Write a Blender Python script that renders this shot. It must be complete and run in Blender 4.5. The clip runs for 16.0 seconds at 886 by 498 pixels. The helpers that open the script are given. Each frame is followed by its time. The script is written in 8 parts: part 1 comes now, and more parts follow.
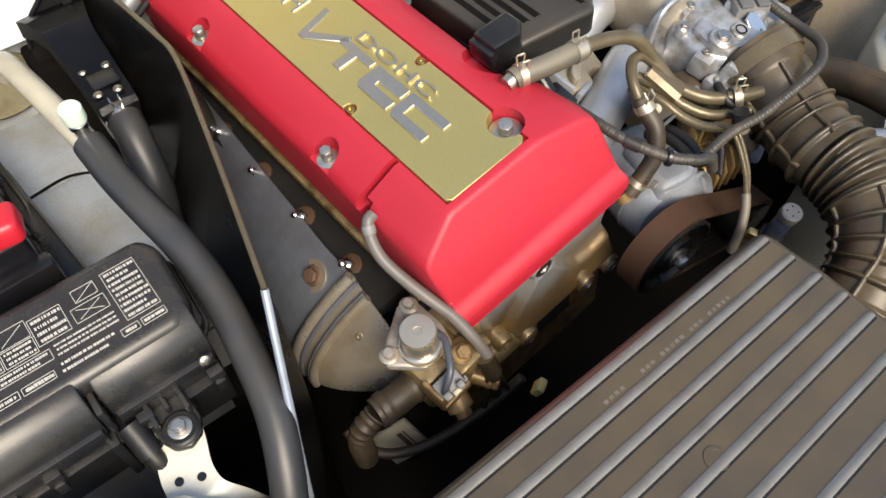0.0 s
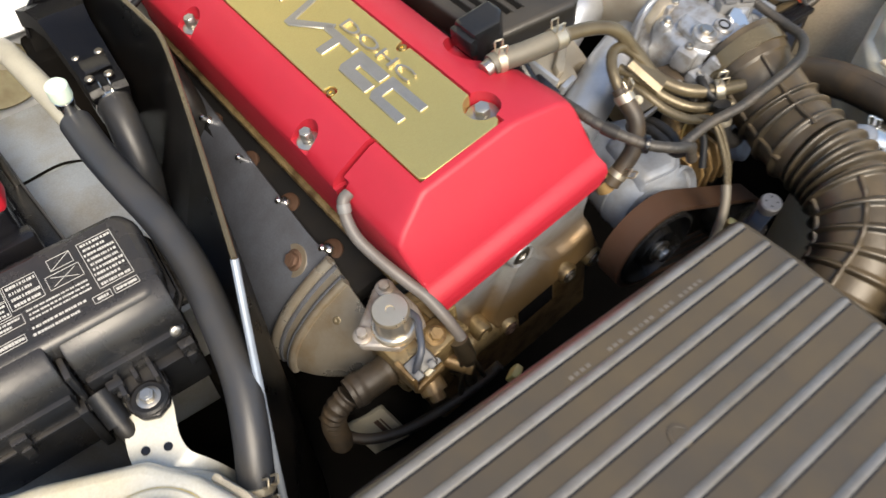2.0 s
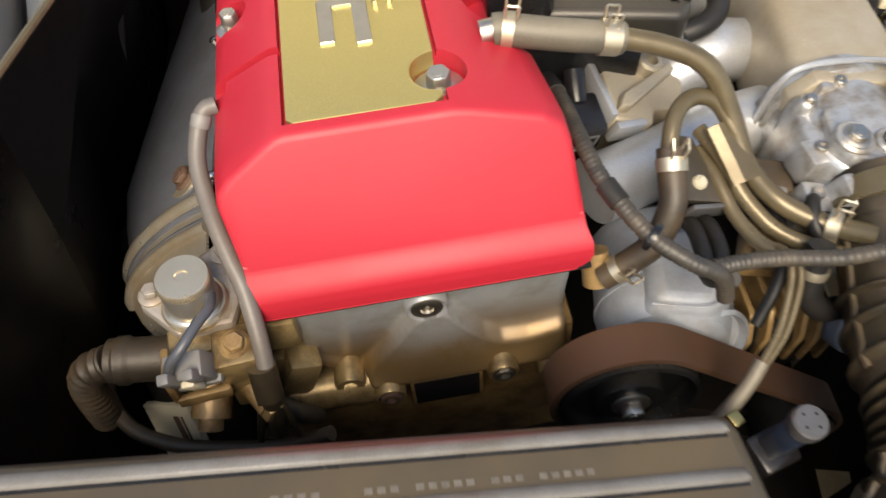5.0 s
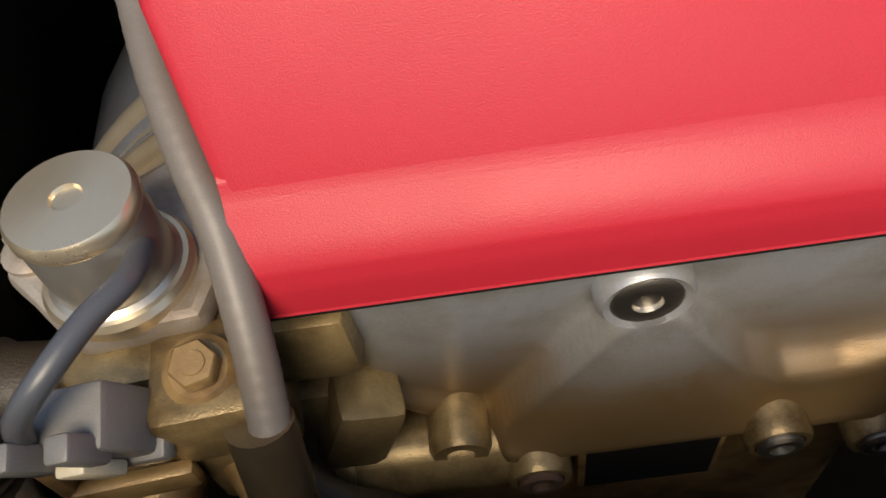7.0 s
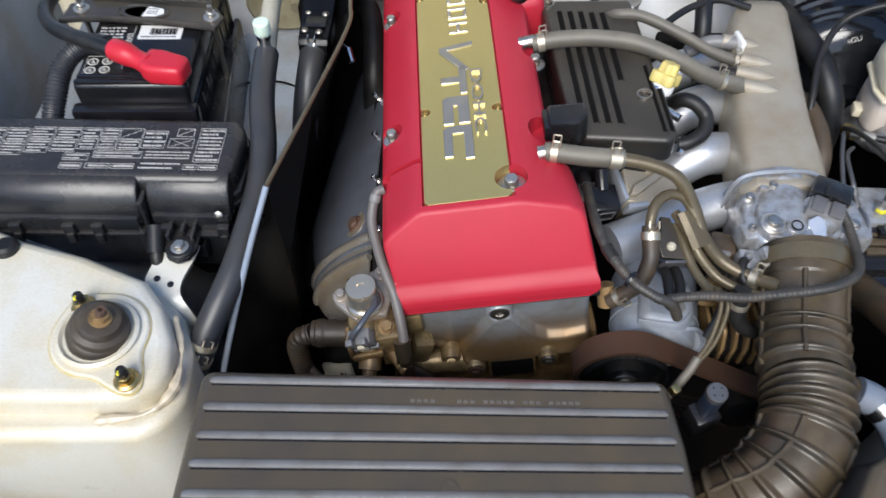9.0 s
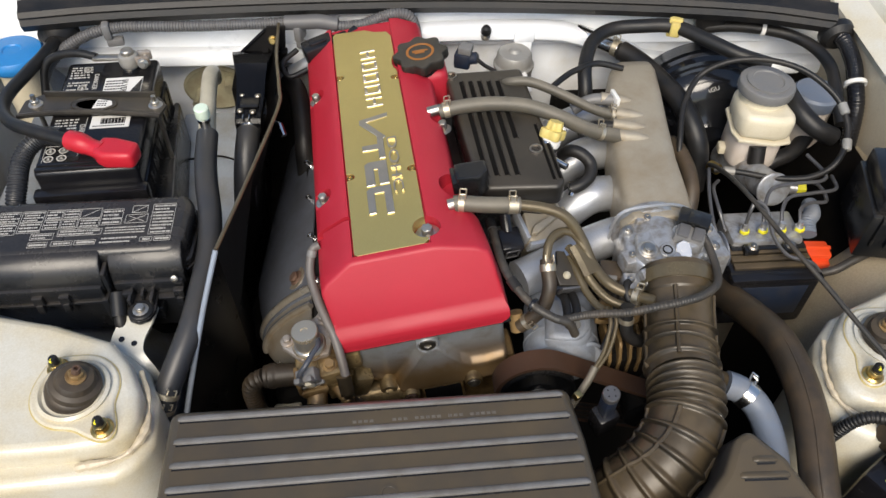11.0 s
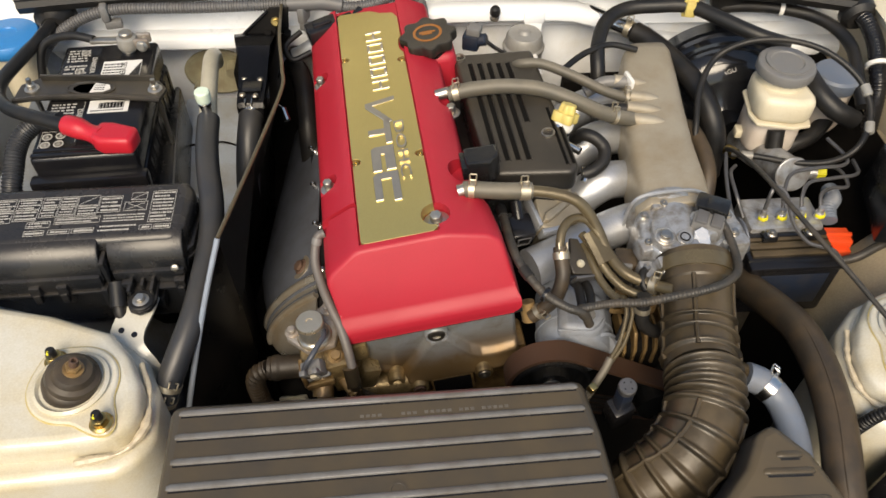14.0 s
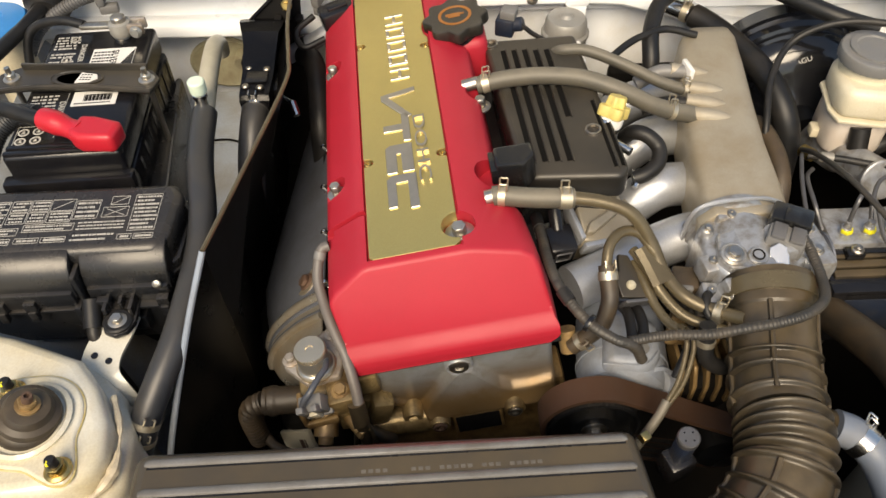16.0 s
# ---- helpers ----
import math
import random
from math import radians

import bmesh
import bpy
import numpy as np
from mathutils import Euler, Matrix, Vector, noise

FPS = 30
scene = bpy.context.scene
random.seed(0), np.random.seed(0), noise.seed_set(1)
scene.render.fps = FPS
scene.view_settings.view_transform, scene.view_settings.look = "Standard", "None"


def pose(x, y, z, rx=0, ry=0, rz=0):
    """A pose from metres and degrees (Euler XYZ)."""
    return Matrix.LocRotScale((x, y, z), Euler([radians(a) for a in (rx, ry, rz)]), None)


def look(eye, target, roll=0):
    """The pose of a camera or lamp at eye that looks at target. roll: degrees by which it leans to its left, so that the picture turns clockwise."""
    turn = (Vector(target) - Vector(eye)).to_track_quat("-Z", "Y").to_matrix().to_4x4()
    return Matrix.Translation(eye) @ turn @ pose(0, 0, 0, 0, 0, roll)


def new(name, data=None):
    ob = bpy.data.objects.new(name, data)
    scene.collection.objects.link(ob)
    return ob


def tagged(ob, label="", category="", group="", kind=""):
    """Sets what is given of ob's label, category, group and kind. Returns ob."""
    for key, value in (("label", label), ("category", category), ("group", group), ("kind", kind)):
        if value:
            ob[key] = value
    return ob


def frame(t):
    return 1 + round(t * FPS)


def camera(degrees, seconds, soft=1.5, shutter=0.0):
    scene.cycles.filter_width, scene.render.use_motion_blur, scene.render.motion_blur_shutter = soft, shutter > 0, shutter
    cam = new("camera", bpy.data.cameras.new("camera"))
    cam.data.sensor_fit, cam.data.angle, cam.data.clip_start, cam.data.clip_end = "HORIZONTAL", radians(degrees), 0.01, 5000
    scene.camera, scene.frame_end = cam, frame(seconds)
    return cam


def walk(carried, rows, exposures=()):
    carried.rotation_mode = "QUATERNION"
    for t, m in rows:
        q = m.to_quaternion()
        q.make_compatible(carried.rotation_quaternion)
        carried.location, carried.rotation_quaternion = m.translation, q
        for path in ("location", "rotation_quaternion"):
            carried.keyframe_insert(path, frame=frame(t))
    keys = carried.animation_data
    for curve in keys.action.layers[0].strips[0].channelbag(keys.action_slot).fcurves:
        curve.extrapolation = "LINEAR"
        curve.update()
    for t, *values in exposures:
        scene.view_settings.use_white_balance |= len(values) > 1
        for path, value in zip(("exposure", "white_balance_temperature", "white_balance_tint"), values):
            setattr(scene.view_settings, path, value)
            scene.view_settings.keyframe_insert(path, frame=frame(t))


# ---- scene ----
cam = camera(60.0, 16.0, shutter=0.35)
PATH = [
    (0, (-0.376, -0.181, 1.354), (0.302, 0.701, -0.308), 0.3),
    (0.5, (-0.377, -0.187, 1.328), (0.294, 0.699, -0.335), -0.4),
    (1, (-0.374, -0.16, 1.282), (0.325, 0.722, -0.371), 0.7),
    (1.5, (-0.366, -0.152, 1.284), (0.322, 0.749, -0.363), -0.1),
    (2, (-0.368, -0.23, 1.334), (0.31, 0.729, -0.284), -0.5),
    (2.5, (-0.404, -0.333, 1.411), (0.346, 0.666, -0.151), 0.6),
    (3, (-0.307, -0.448, 1.435), (0.306, 0.696, -0.086), -2.4),
    (3.2, (-0.24, -0.485, 1.44), (0.269, 0.716, -0.071), -4.3),
    (3.5, (-0.191, -0.49, 1.431), (0.208, 0.776, -0.065), -4.6),
    (4, (-0.148, -0.403, 1.357), (0.151, 0.86, -0.165), -0.2),
    (4.5, (-0.125, -0.294, 1.263), (0.13, 0.924, -0.302), 3.6),
    (4.7, (-0.122, -0.252, 1.224), (0.145, 0.934, -0.363), 7.2),
    (7, (-0.133, -0.054, 0.935), (-0.099, 1.156, -0.657), 1.4),
    (7.5, (-0.104, -0.057, 0.966), (-0.175, 1.2, -0.589), -4.1),
    (8, (-0.108, -0.126, 1.061), (-0.062, 1.166, -0.465), 1.3),
    (8.5, (-0.105, -0.27, 1.24), (-0.083, 0.983, -0.318), 3.0),
    (9, (-0.129, -0.379, 1.427), (-0.143, 0.856, -0.146), 1.3),
    (9.5, (-0.115, -0.456, 1.5), (-0.052, 0.847, -0.017), 1.0),
    (12, (-0.108, -0.468, 1.521), (0.026, 0.867, 0.037), 1.6),
    (12.5, (-0.107, -0.469, 1.521), (0.023, 0.866, 0.037), 1.4),
    (13, (-0.109, -0.465, 1.521), (0.02, 0.863, 0.031), 1.4),
    (13.5, (-0.107, -0.462, 1.519), (0.018, 0.863, 0.025), 1.3),
    (14, (-0.113, -0.446, 1.497), (0.003, 0.864, -0.01), 1.1),
    (14.5, (-0.106, -0.379, 1.419), (-0.016, 0.926, -0.094), 0.6),
    (15, (-0.096, -0.353, 1.411), (-0.029, 0.966, -0.091), 0.7),
    (15.5, (-0.091, -0.352, 1.416), (-0.039, 0.981, -0.074), 0.5),
    (16, (-0.092, -0.349, 1.408), (-0.074, 0.967, -0.097), -1.5),
]
walk(cam, [(t, look(eye, target, roll)) for t, eye, target, roll in PATH], [(0.0, 1.03, 7250, 10), (2.0, 1.06, 7250, 10), (3.0, 0.74, 6850, 10), (3.5, 0.7, 7000, 10), (4.5, 1.05, 7800, 10), (7.0, 0.68, 7800, 10), (8.0, 0.53, 8000, 10), (8.5, 0.85, 6600, 10), (9.0, 0.6, 6000, 10), (9.5, 0.34, 6000, 10), (12.0, 0.49, 7400, 10), (12.5, 0.49, 7500, 10), (14.0, 0.49, 7700, 10), (15.0, 0.57, 8000, 10), (15.5, 0.58, 8100, 10), (16.0, 0.62, 8100, 10)])

# ---- world and light ----
world = bpy.data.worlds.new("sky")
scene.world = world
world.use_nodes = True
wn = world.node_tree.nodes
sky = wn.new("ShaderNodeTexSky")
sky.sky_type = "NISHITA"
sky.sun_disc = False
sky.sun_elevation = radians(46)
sky.sun_rotation = radians(193)
world.node_tree.links.new(sky.outputs["Color"], wn["Background"].inputs["Color"])
wn["Background"].inputs["Strength"].default_value = 0.13
sun_data = bpy.data.lights.new("sun", "SUN")
sun_data.energy, sun_data.angle, sun_data.color = 2.9, radians(36), (1.0, 0.93, 0.82)
sun = new("sun", sun_data)
sun.matrix_world = look((-0.55, -2.4, 2.6), (0, 0, 0))


# ---- materials ----
def material(name, base, rough=0.5, metal=0.0, dirt=None, amount=0.4, scale=18.0, grain=2200.0, bump=0.15, coat=0.0, stretch=(1, 1, 1), rvar=0.12, spec=0.5, dust=None, settled=0.7, seep=None):
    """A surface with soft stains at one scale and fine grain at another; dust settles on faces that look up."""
    m = bpy.data.materials.new(name)
    m.use_nodes = True
    nt = m.node_tree
    n, link = nt.nodes, nt.links.new
    b = n["Principled BSDF"]
    co = n.new("ShaderNodeTexCoord")
    mp = n.new("ShaderNodeMapping")
    mp.inputs["Scale"].default_value = stretch
    link(co.outputs["Object"], mp.inputs["Vector"])
    big = n.new("ShaderNodeTexNoise")
    big.inputs["Scale"].default_value, big.inputs["Detail"].default_value = scale, 6.0
    big.inputs["Roughness"].default_value = 0.62
    link(mp.outputs["Vector"], big.inputs["Vector"])
    fine = n.new("ShaderNodeTexNoise")
    fine.inputs["Scale"].default_value, fine.inputs["Detail"].default_value = grain, 3.0
    link(mp.outputs["Vector"], fine.inputs["Vector"])
    ramp = n.new("ShaderNodeValToRGB")
    ramp.color_ramp.elements[0].position, ramp.color_ramp.elements[1].position = 0.42, 0.72
    link(big.outputs["Fac"], ramp.inputs["Fac"])
    mul = n.new("ShaderNodeMath")
    mul.operation = "MULTIPLY"
    mul.inputs[1].default_value = amount
    link(ramp.outputs["Color"], mul.inputs[0])
    mix = n.new("ShaderNodeMix")
    mix.data_type = "RGBA"
    mix.inputs[6].default_value = (*base, 1)
    mix.inputs[7].default_value = (*(dirt or [c * 0.6 for c in base]), 1)
    link(mul.outputs[0], mix.inputs[0])
    tone = n.new("ShaderNodeMix")
    tone.data_type, tone.blend_type = "RGBA", "OVERLAY"
    tone.inputs[0].default_value = 0.22
    link(mix.outputs[2], tone.inputs[6])
    link(fine.outputs["Fac"], tone.inputs[7])
    colour = tone.outputs[2]
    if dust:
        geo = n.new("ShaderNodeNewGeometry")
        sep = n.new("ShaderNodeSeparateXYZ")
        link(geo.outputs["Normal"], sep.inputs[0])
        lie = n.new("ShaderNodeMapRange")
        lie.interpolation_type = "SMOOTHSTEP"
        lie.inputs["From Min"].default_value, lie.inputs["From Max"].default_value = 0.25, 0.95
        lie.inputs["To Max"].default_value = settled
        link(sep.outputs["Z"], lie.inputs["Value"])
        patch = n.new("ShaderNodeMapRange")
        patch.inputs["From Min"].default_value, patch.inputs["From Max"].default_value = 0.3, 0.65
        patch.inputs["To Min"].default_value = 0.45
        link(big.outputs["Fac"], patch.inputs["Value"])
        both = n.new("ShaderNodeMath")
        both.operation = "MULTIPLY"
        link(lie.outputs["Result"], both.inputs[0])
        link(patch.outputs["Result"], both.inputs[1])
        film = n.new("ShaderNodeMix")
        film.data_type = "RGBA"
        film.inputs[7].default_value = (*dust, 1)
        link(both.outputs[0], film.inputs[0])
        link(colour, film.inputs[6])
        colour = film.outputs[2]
    if seep:
        # an oil stain that has crept over the lower part, with a ragged upper edge
        z1, z0, oil = seep
        sp = n.new("ShaderNodeSeparateXYZ")
        link(co.outputs["Object"], sp.inputs[0])
        drift = n.new("ShaderNodeMath")
        drift.operation = "MULTIPLY_ADD"
        drift.inputs[1].default_value = 0.06
        link(big.outputs["Fac"], drift.inputs[0])
        link(sp.outputs["Z"], drift.inputs[2])
        edge = n.new("ShaderNodeMapRange")
        edge.interpolation_type = "SMOOTHSTEP"
        edge.inputs["From Min"].default_value, edge.inputs["From Max"].default_value = z0 + 0.03, z1 + 0.03
        edge.inputs["To Min"].default_value, edge.inputs["To Max"].default_value = 0.94, 0.0
        link(drift.outputs[0], edge.inputs["Value"])
        oily = n.new("ShaderNodeMix")
        oily.data_type = "RGBA"
        oily.inputs[7].default_value = (*oil, 1)
        link(edge.outputs["Result"], oily.inputs[0])
        link(colour, oily.inputs[6])
        colour = oily.outputs[2]
    link(colour, b.inputs["Base Color"])
    rr = n.new("ShaderNodeMapRange")
    rr.inputs["To Min"].default_value, rr.inputs["To Max"].default_value = max(0.03, rough - rvar), min(1, rough + rvar)
    link(big.outputs["Fac"], rr.inputs["Value"])
    link(rr.outputs["Result"], b.inputs["Roughness"])
    b.inputs["Metallic"].default_value = metal
    b.inputs["Coat Weight"].default_value = coat
    b.inputs["Coat Roughness"].default_value = 0.12
    b.inputs["Specular IOR Level"].default_value = spec
    if bump:
        bp = n.new("ShaderNodeBump")
        bp.inputs["Strength"].default_value, bp.inputs["Distance"].default_value = bump, 0.0012
        link(fine.outputs["Fac"], bp.inputs["Height"])
        link(bp.outputs["Normal"], b.inputs["Normal"])
    return m


RED = material("red_wrinkle_paint", (0.41, 0.0175, 0.034), 0.47, spec=0.5, dirt=(0.33, 0.014, 0.024), amount=0.35, scale=14, grain=2600, bump=0.16)
GOLD = material("gold_brushed_metal", (0.69, 0.56, 0.22), 0.38, 0.85, dirt=(0.58, 0.46, 0.18), amount=0.3, scale=9, grain=1500, bump=0.02)
CHROME = material("bright_metal", (0.78, 0.77, 0.74), 0.22, 1.0, amount=0.2, scale=40, bump=0.05)
LETTER = material("satin_letter_metal", (0.52, 0.48, 0.42), 0.36, 0.9, amount=0.3, scale=60, bump=0.05)
CLAMP = material("clamp_spring_steel", (0.52, 0.47, 0.37), 0.42, 0.85, dirt=(0.36, 0.28, 0.18), amount=0.5, scale=80, bump=0.08)
STEEL = material("dull_steel", (0.52, 0.49, 0.44), 0.38, 1.0, dirt=(0.25, 0.19, 0.12), amount=0.6, scale=55, bump=0.15)
ZINC = material("yellow_zinc", (0.58, 0.43, 0.17), 0.32, 1.0, dirt=(0.3, 0.2, 0.08), amount=0.6, scale=60, bump=0.1)
BRONZE = material("yellowed_pipe_metal", (0.135, 0.108, 0.064), 0.3, 0.35, dirt=(0.07, 0.052, 0.032), amount=0.6, scale=28, bump=0.1)
ALU = material("cast_aluminium", (0.45, 0.46, 0.475), 0.34, 0.6, dirt=(0.18, 0.14, 0.09), amount=0.95, scale=60, grain=1500, bump=0.16)
OILED = material("oil_stained_aluminium", (0.32, 0.21, 0.095), 0.33, 0.3, dirt=(0.07, 0.034, 0.012), amount=1.0, scale=50, grain=1600, bump=0.14)
PLENUM = material("beige_cast_manifold", (0.39, 0.345, 0.27), 0.46, 0.35, dirt=(0.27, 0.205, 0.125), amount=0.7, scale=14, grain=1100, bump=0.3)
RUNNER = material("silver_cast_runner", (0.5, 0.52, 0.55), 0.36, 0.65, dirt=(0.3, 0.27, 0.22), amount=0.4, scale=20, grain=900, bump=0.2)
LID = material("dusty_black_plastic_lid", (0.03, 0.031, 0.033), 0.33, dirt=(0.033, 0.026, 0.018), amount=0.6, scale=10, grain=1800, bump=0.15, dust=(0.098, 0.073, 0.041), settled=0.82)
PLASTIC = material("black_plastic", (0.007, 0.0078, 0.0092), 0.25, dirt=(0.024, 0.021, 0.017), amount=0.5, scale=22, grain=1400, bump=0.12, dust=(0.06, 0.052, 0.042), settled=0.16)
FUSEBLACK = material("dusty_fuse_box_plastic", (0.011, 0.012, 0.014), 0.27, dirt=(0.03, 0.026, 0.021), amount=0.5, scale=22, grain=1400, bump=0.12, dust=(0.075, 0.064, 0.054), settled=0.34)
GLOSSY = material("glossy_black_plastic", (0.008, 0.008, 0.01), 0.24, dirt=(0.022, 0.02, 0.018), amount=0.5, scale=20, bump=0.08)
RUBBER = material("black_rubber", (0.0095, 0.0098, 0.0105), 0.44, spec=0.38, dirt=(0.036, 0.03, 0.024), amount=0.55, scale=26, grain=900, bump=0.2)
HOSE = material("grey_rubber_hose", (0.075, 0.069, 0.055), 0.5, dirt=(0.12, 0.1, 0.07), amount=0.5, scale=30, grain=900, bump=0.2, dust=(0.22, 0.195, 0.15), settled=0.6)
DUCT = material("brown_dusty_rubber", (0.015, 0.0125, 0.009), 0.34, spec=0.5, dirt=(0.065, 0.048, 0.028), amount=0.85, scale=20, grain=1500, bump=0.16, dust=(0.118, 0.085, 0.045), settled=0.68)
CONDUIT = material("grey_conduit", (0.105, 0.105, 0.108), 0.48, dirt=(0.11, 0.095, 0.08), amount=0.5, scale=30, bump=0.1)
LOOM = material("dark_conduit", (0.03, 0.028, 0.025), 0.45, dirt=(0.09, 0.07, 0.05), amount=0.6, scale=40, bump=0.15)
WHITE = material("white_car_paint", (0.62, 0.6, 0.52), 0.32, dirt=(0.54, 0.43, 0.22), amount=0.75, scale=8, grain=500, bump=0.03, coat=0.6)
CREAM = material("dusty_white_paint", (0.56, 0.49, 0.37), 0.42, dirt=(0.46, 0.37, 0.24), amount=0.6, scale=8, grain=500, bump=0.04, coat=0.2)
# Dusty white paint whose blue-grey also carries the shade on low panels.
GREYW = material("dusty_shaded_white_paint", (0.47, 0.525, 0.585), 0.38, dirt=(0.3, 0.235, 0.14), amount=0.8, scale=9, grain=500, bump=0.04, coat=0.2)
RUSTY = material("rust_brown_belt", (0.062, 0.031, 0.018), 0.66, spec=0.25, dirt=(0.06, 0.04, 0.03), amount=0.5, scale=30, bump=0.2)
RUST = material("rusty_iron", (0.125, 0.074, 0.052), 0.65, 0.3, dirt=(0.07, 0.04, 0.025), amount=0.7, scale=60, bump=0.5)
SHIELD = material("dark_grey_pressed_steel", (0.125, 0.138, 0.168), 0.4, 0.3, dirt=(0.055, 0.052, 0.05), amount=0.6, scale=16, grain=500, bump=0.12)
SHIELDB = material("tarnished_pressed_steel", (0.5, 0.47, 0.41), 0.29, 0.7, dirt=(0.33, 0.22, 0.1), amount=0.85, scale=14, bump=0.08)
FLANGE = material("dull_pinkish_alloy", (0.36, 0.335, 0.31), 0.42, 0.4, dirt=(0.2, 0.13, 0.07), amount=0.8, scale=45, grain=1500, bump=0.14)
PANEL = material("satin_black_sheet", (0.005, 0.005, 0.005), 0.3, spec=0.25, dirt=(0.022, 0.017, 0.013), amount=0.45, scale=14, grain=800, bump=0.05)
# Pale base paints the sky's reflection on the partition's front edge.
EDGE = material("sky_glint_edge", (0.3, 0.35, 0.42), 0.42, 0.4, dirt=(0.16, 0.15, 0.14), amount=0.6, scale=12, bump=0.05)
REDP = material("red_plastic", (0.48, 0.015, 0.03), 0.38, dirt=(0.45, 0.02, 0.02), amount=0.3, scale=30, bump=0.1)
ORANGE = material("orange_plastic", (0.72, 0.07, 0.018), 0.4, amount=0.15, scale=30, bump=0.05)
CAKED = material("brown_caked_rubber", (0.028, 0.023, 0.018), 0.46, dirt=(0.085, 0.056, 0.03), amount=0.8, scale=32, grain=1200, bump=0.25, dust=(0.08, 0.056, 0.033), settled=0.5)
MOULD = material("faint_moulded_plastic", (0.14, 0.125, 0.105), 0.4, dirt=(0.06, 0.05, 0.04), amount=0.8, scale=60, bump=0.1)
GRIME = material("yellow_wax_grime", (0.5, 0.4, 0.16), 0.5, dirt=(0.56, 0.5, 0.34), amount=0.9, scale=70, bump=0.2)
YELLOW = material("yellow_plastic", (0.62, 0.5, 0.16), 0.45, dirt=(0.42, 0.3, 0.1), amount=0.5, scale=60, bump=0.1)
MARK = material("yellow_paint_mark", (0.8, 0.72, 0.03), 0.5, amount=0.2, scale=80, bump=0.1)
TANK = material("yellowed_white_plastic", (0.64, 0.58, 0.44), 0.42, dirt=(0.52, 0.45, 0.31), amount=0.5, scale=22, grain=700, bump=0.06)
TANKLOW = material("fluid_filled_plastic", (0.58, 0.52, 0.46), 0.4, dirt=(0.5, 0.4, 0.32), amount=0.6, scale=20, bump=0.05)
# Ribs paler than the lid: wear, plus sky highlights put into the colour.
WORN_GLINT = material("worn_glint_rib_plastic", (0.17, 0.165, 0.16), 0.22, dirt=(0.085, 0.07, 0.05), amount=0.6, scale=24, grain=1200, bump=0.12)
DULLZINC = material("dusty_zinc_can", (0.5, 0.49, 0.46), 0.33, 0.85, dirt=(0.34, 0.26, 0.16), amount=0.5, scale=30, grain=5000, bump=0.0)
GREYCAP = material("grey_plastic_cap", (0.16, 0.16, 0.16), 0.45, dirt=(0.22, 0.2, 0.17), amount=0.4, scale=30, bump=0.12)
GREYCAN = material("dusty_grey_can", (0.3, 0.295, 0.275), 0.45, 0.25, dirt=(0.22, 0.19, 0.15), amount=0.6, scale=30, bump=0.08)
BLUE = material("blue_plastic_cap", (0.02, 0.2, 0.5), 0.36, amount=0.25, scale=30, bump=0.08)
MINT = material("pale_green_cap", (0.62, 0.74, 0.62), 0.45, dirt=(0.5, 0.52, 0.4), amount=0.4, scale=60, bump=0.08)
IVORY = material("ivory_pipe", (0.52, 0.48, 0.37), 0.4, 0.1, dirt=(0.36, 0.32, 0.24), amount=0.5, scale=30, bump=0.08)
PRINT = material("printed_white_ink", (0.5, 0.48, 0.44), 0.5, amount=0.15, scale=60, bump=0)
PAPER = material("white_sticker", (0.72, 0.71, 0.68), 0.5, dirt=(0.55, 0.5, 0.42), amount=0.3, scale=40, bump=0.03)
TAN = material("tan_stained_rubber", (0.34, 0.31, 0.2), 0.6, dirt=(0.2, 0.15, 0.09), amount=0.6, scale=50, bump=0.2)
# Grimy black, lowered further so that gaps read as deep shade.
DARK = material("grimy_shade_black", (0.006, 0.0055, 0.005), 0.8, spec=0.1, dirt=(0.016, 0.012, 0.009), amount=0.5, scale=12, bump=0.2)
# Black that paints the shade of slots not cut into the cover.
DEEP = material("slot_shade_black", (0.006, 0.0055, 0.005), 0.9, spec=0.1, amount=0.3, bump=0)
CONCRETE = material("garage_concrete", (0.3, 0.29, 0.27), 0.8, dirt=(0.2, 0.19, 0.17), amount=0.6, scale=3, grain=80, bump=0.3)
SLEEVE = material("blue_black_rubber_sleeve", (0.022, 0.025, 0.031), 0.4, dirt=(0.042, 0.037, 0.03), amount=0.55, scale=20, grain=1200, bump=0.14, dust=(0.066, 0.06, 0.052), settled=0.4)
# Cleaner than WHITE, and raised and blued to paint in the firewall's light.
CLEAN_LIT = material("clean_lit_white_paint", (0.85, 0.88, 0.91), 0.3, dirt=(0.76, 0.73, 0.66), amount=0.25, scale=7, grain=500, bump=0.02, coat=0.6)
STAINED = material("tan_stained_casting", (0.31, 0.225, 0.11), 0.3, 0.45, dirt=(0.06, 0.03, 0.01), amount=1.0, scale=46, grain=1500, bump=0.16)
TAUPE = material("taupe_conduit", (0.125, 0.115, 0.108), 0.46, dirt=(0.1, 0.08, 0.065), amount=0.6, scale=40, bump=0.06)
FRONTALU = material("blue_grey_cast_front", (0.38, 0.41, 0.46), 0.42, 0.5, dirt=(0.26, 0.22, 0.155), amount=0.7, scale=26, grain=1800, bump=0.12)
SEEP = material("oil_seeped_cast_front", (0.44, 0.475, 0.52), 0.39, 0.6, dirt=(0.24, 0.2, 0.14), amount=0.8, scale=30, grain=1800, bump=0.14, seep=(-0.138, -0.19, (0.21, 0.125, 0.042)))
CASTGREY = material("matt_blue_grey_casting", (0.27, 0.3, 0.35), 0.55, 0.2, dirt=(0.15, 0.13, 0.1), amount=0.6, scale=40, grain=1500, bump=0.15)
LINE = material("dull_dark_tube", (0.13, 0.13, 0.135), 0.36, 0.5, dirt=(0.07, 0.06, 0.05), amount=0.5, scale=60, bump=0.05)
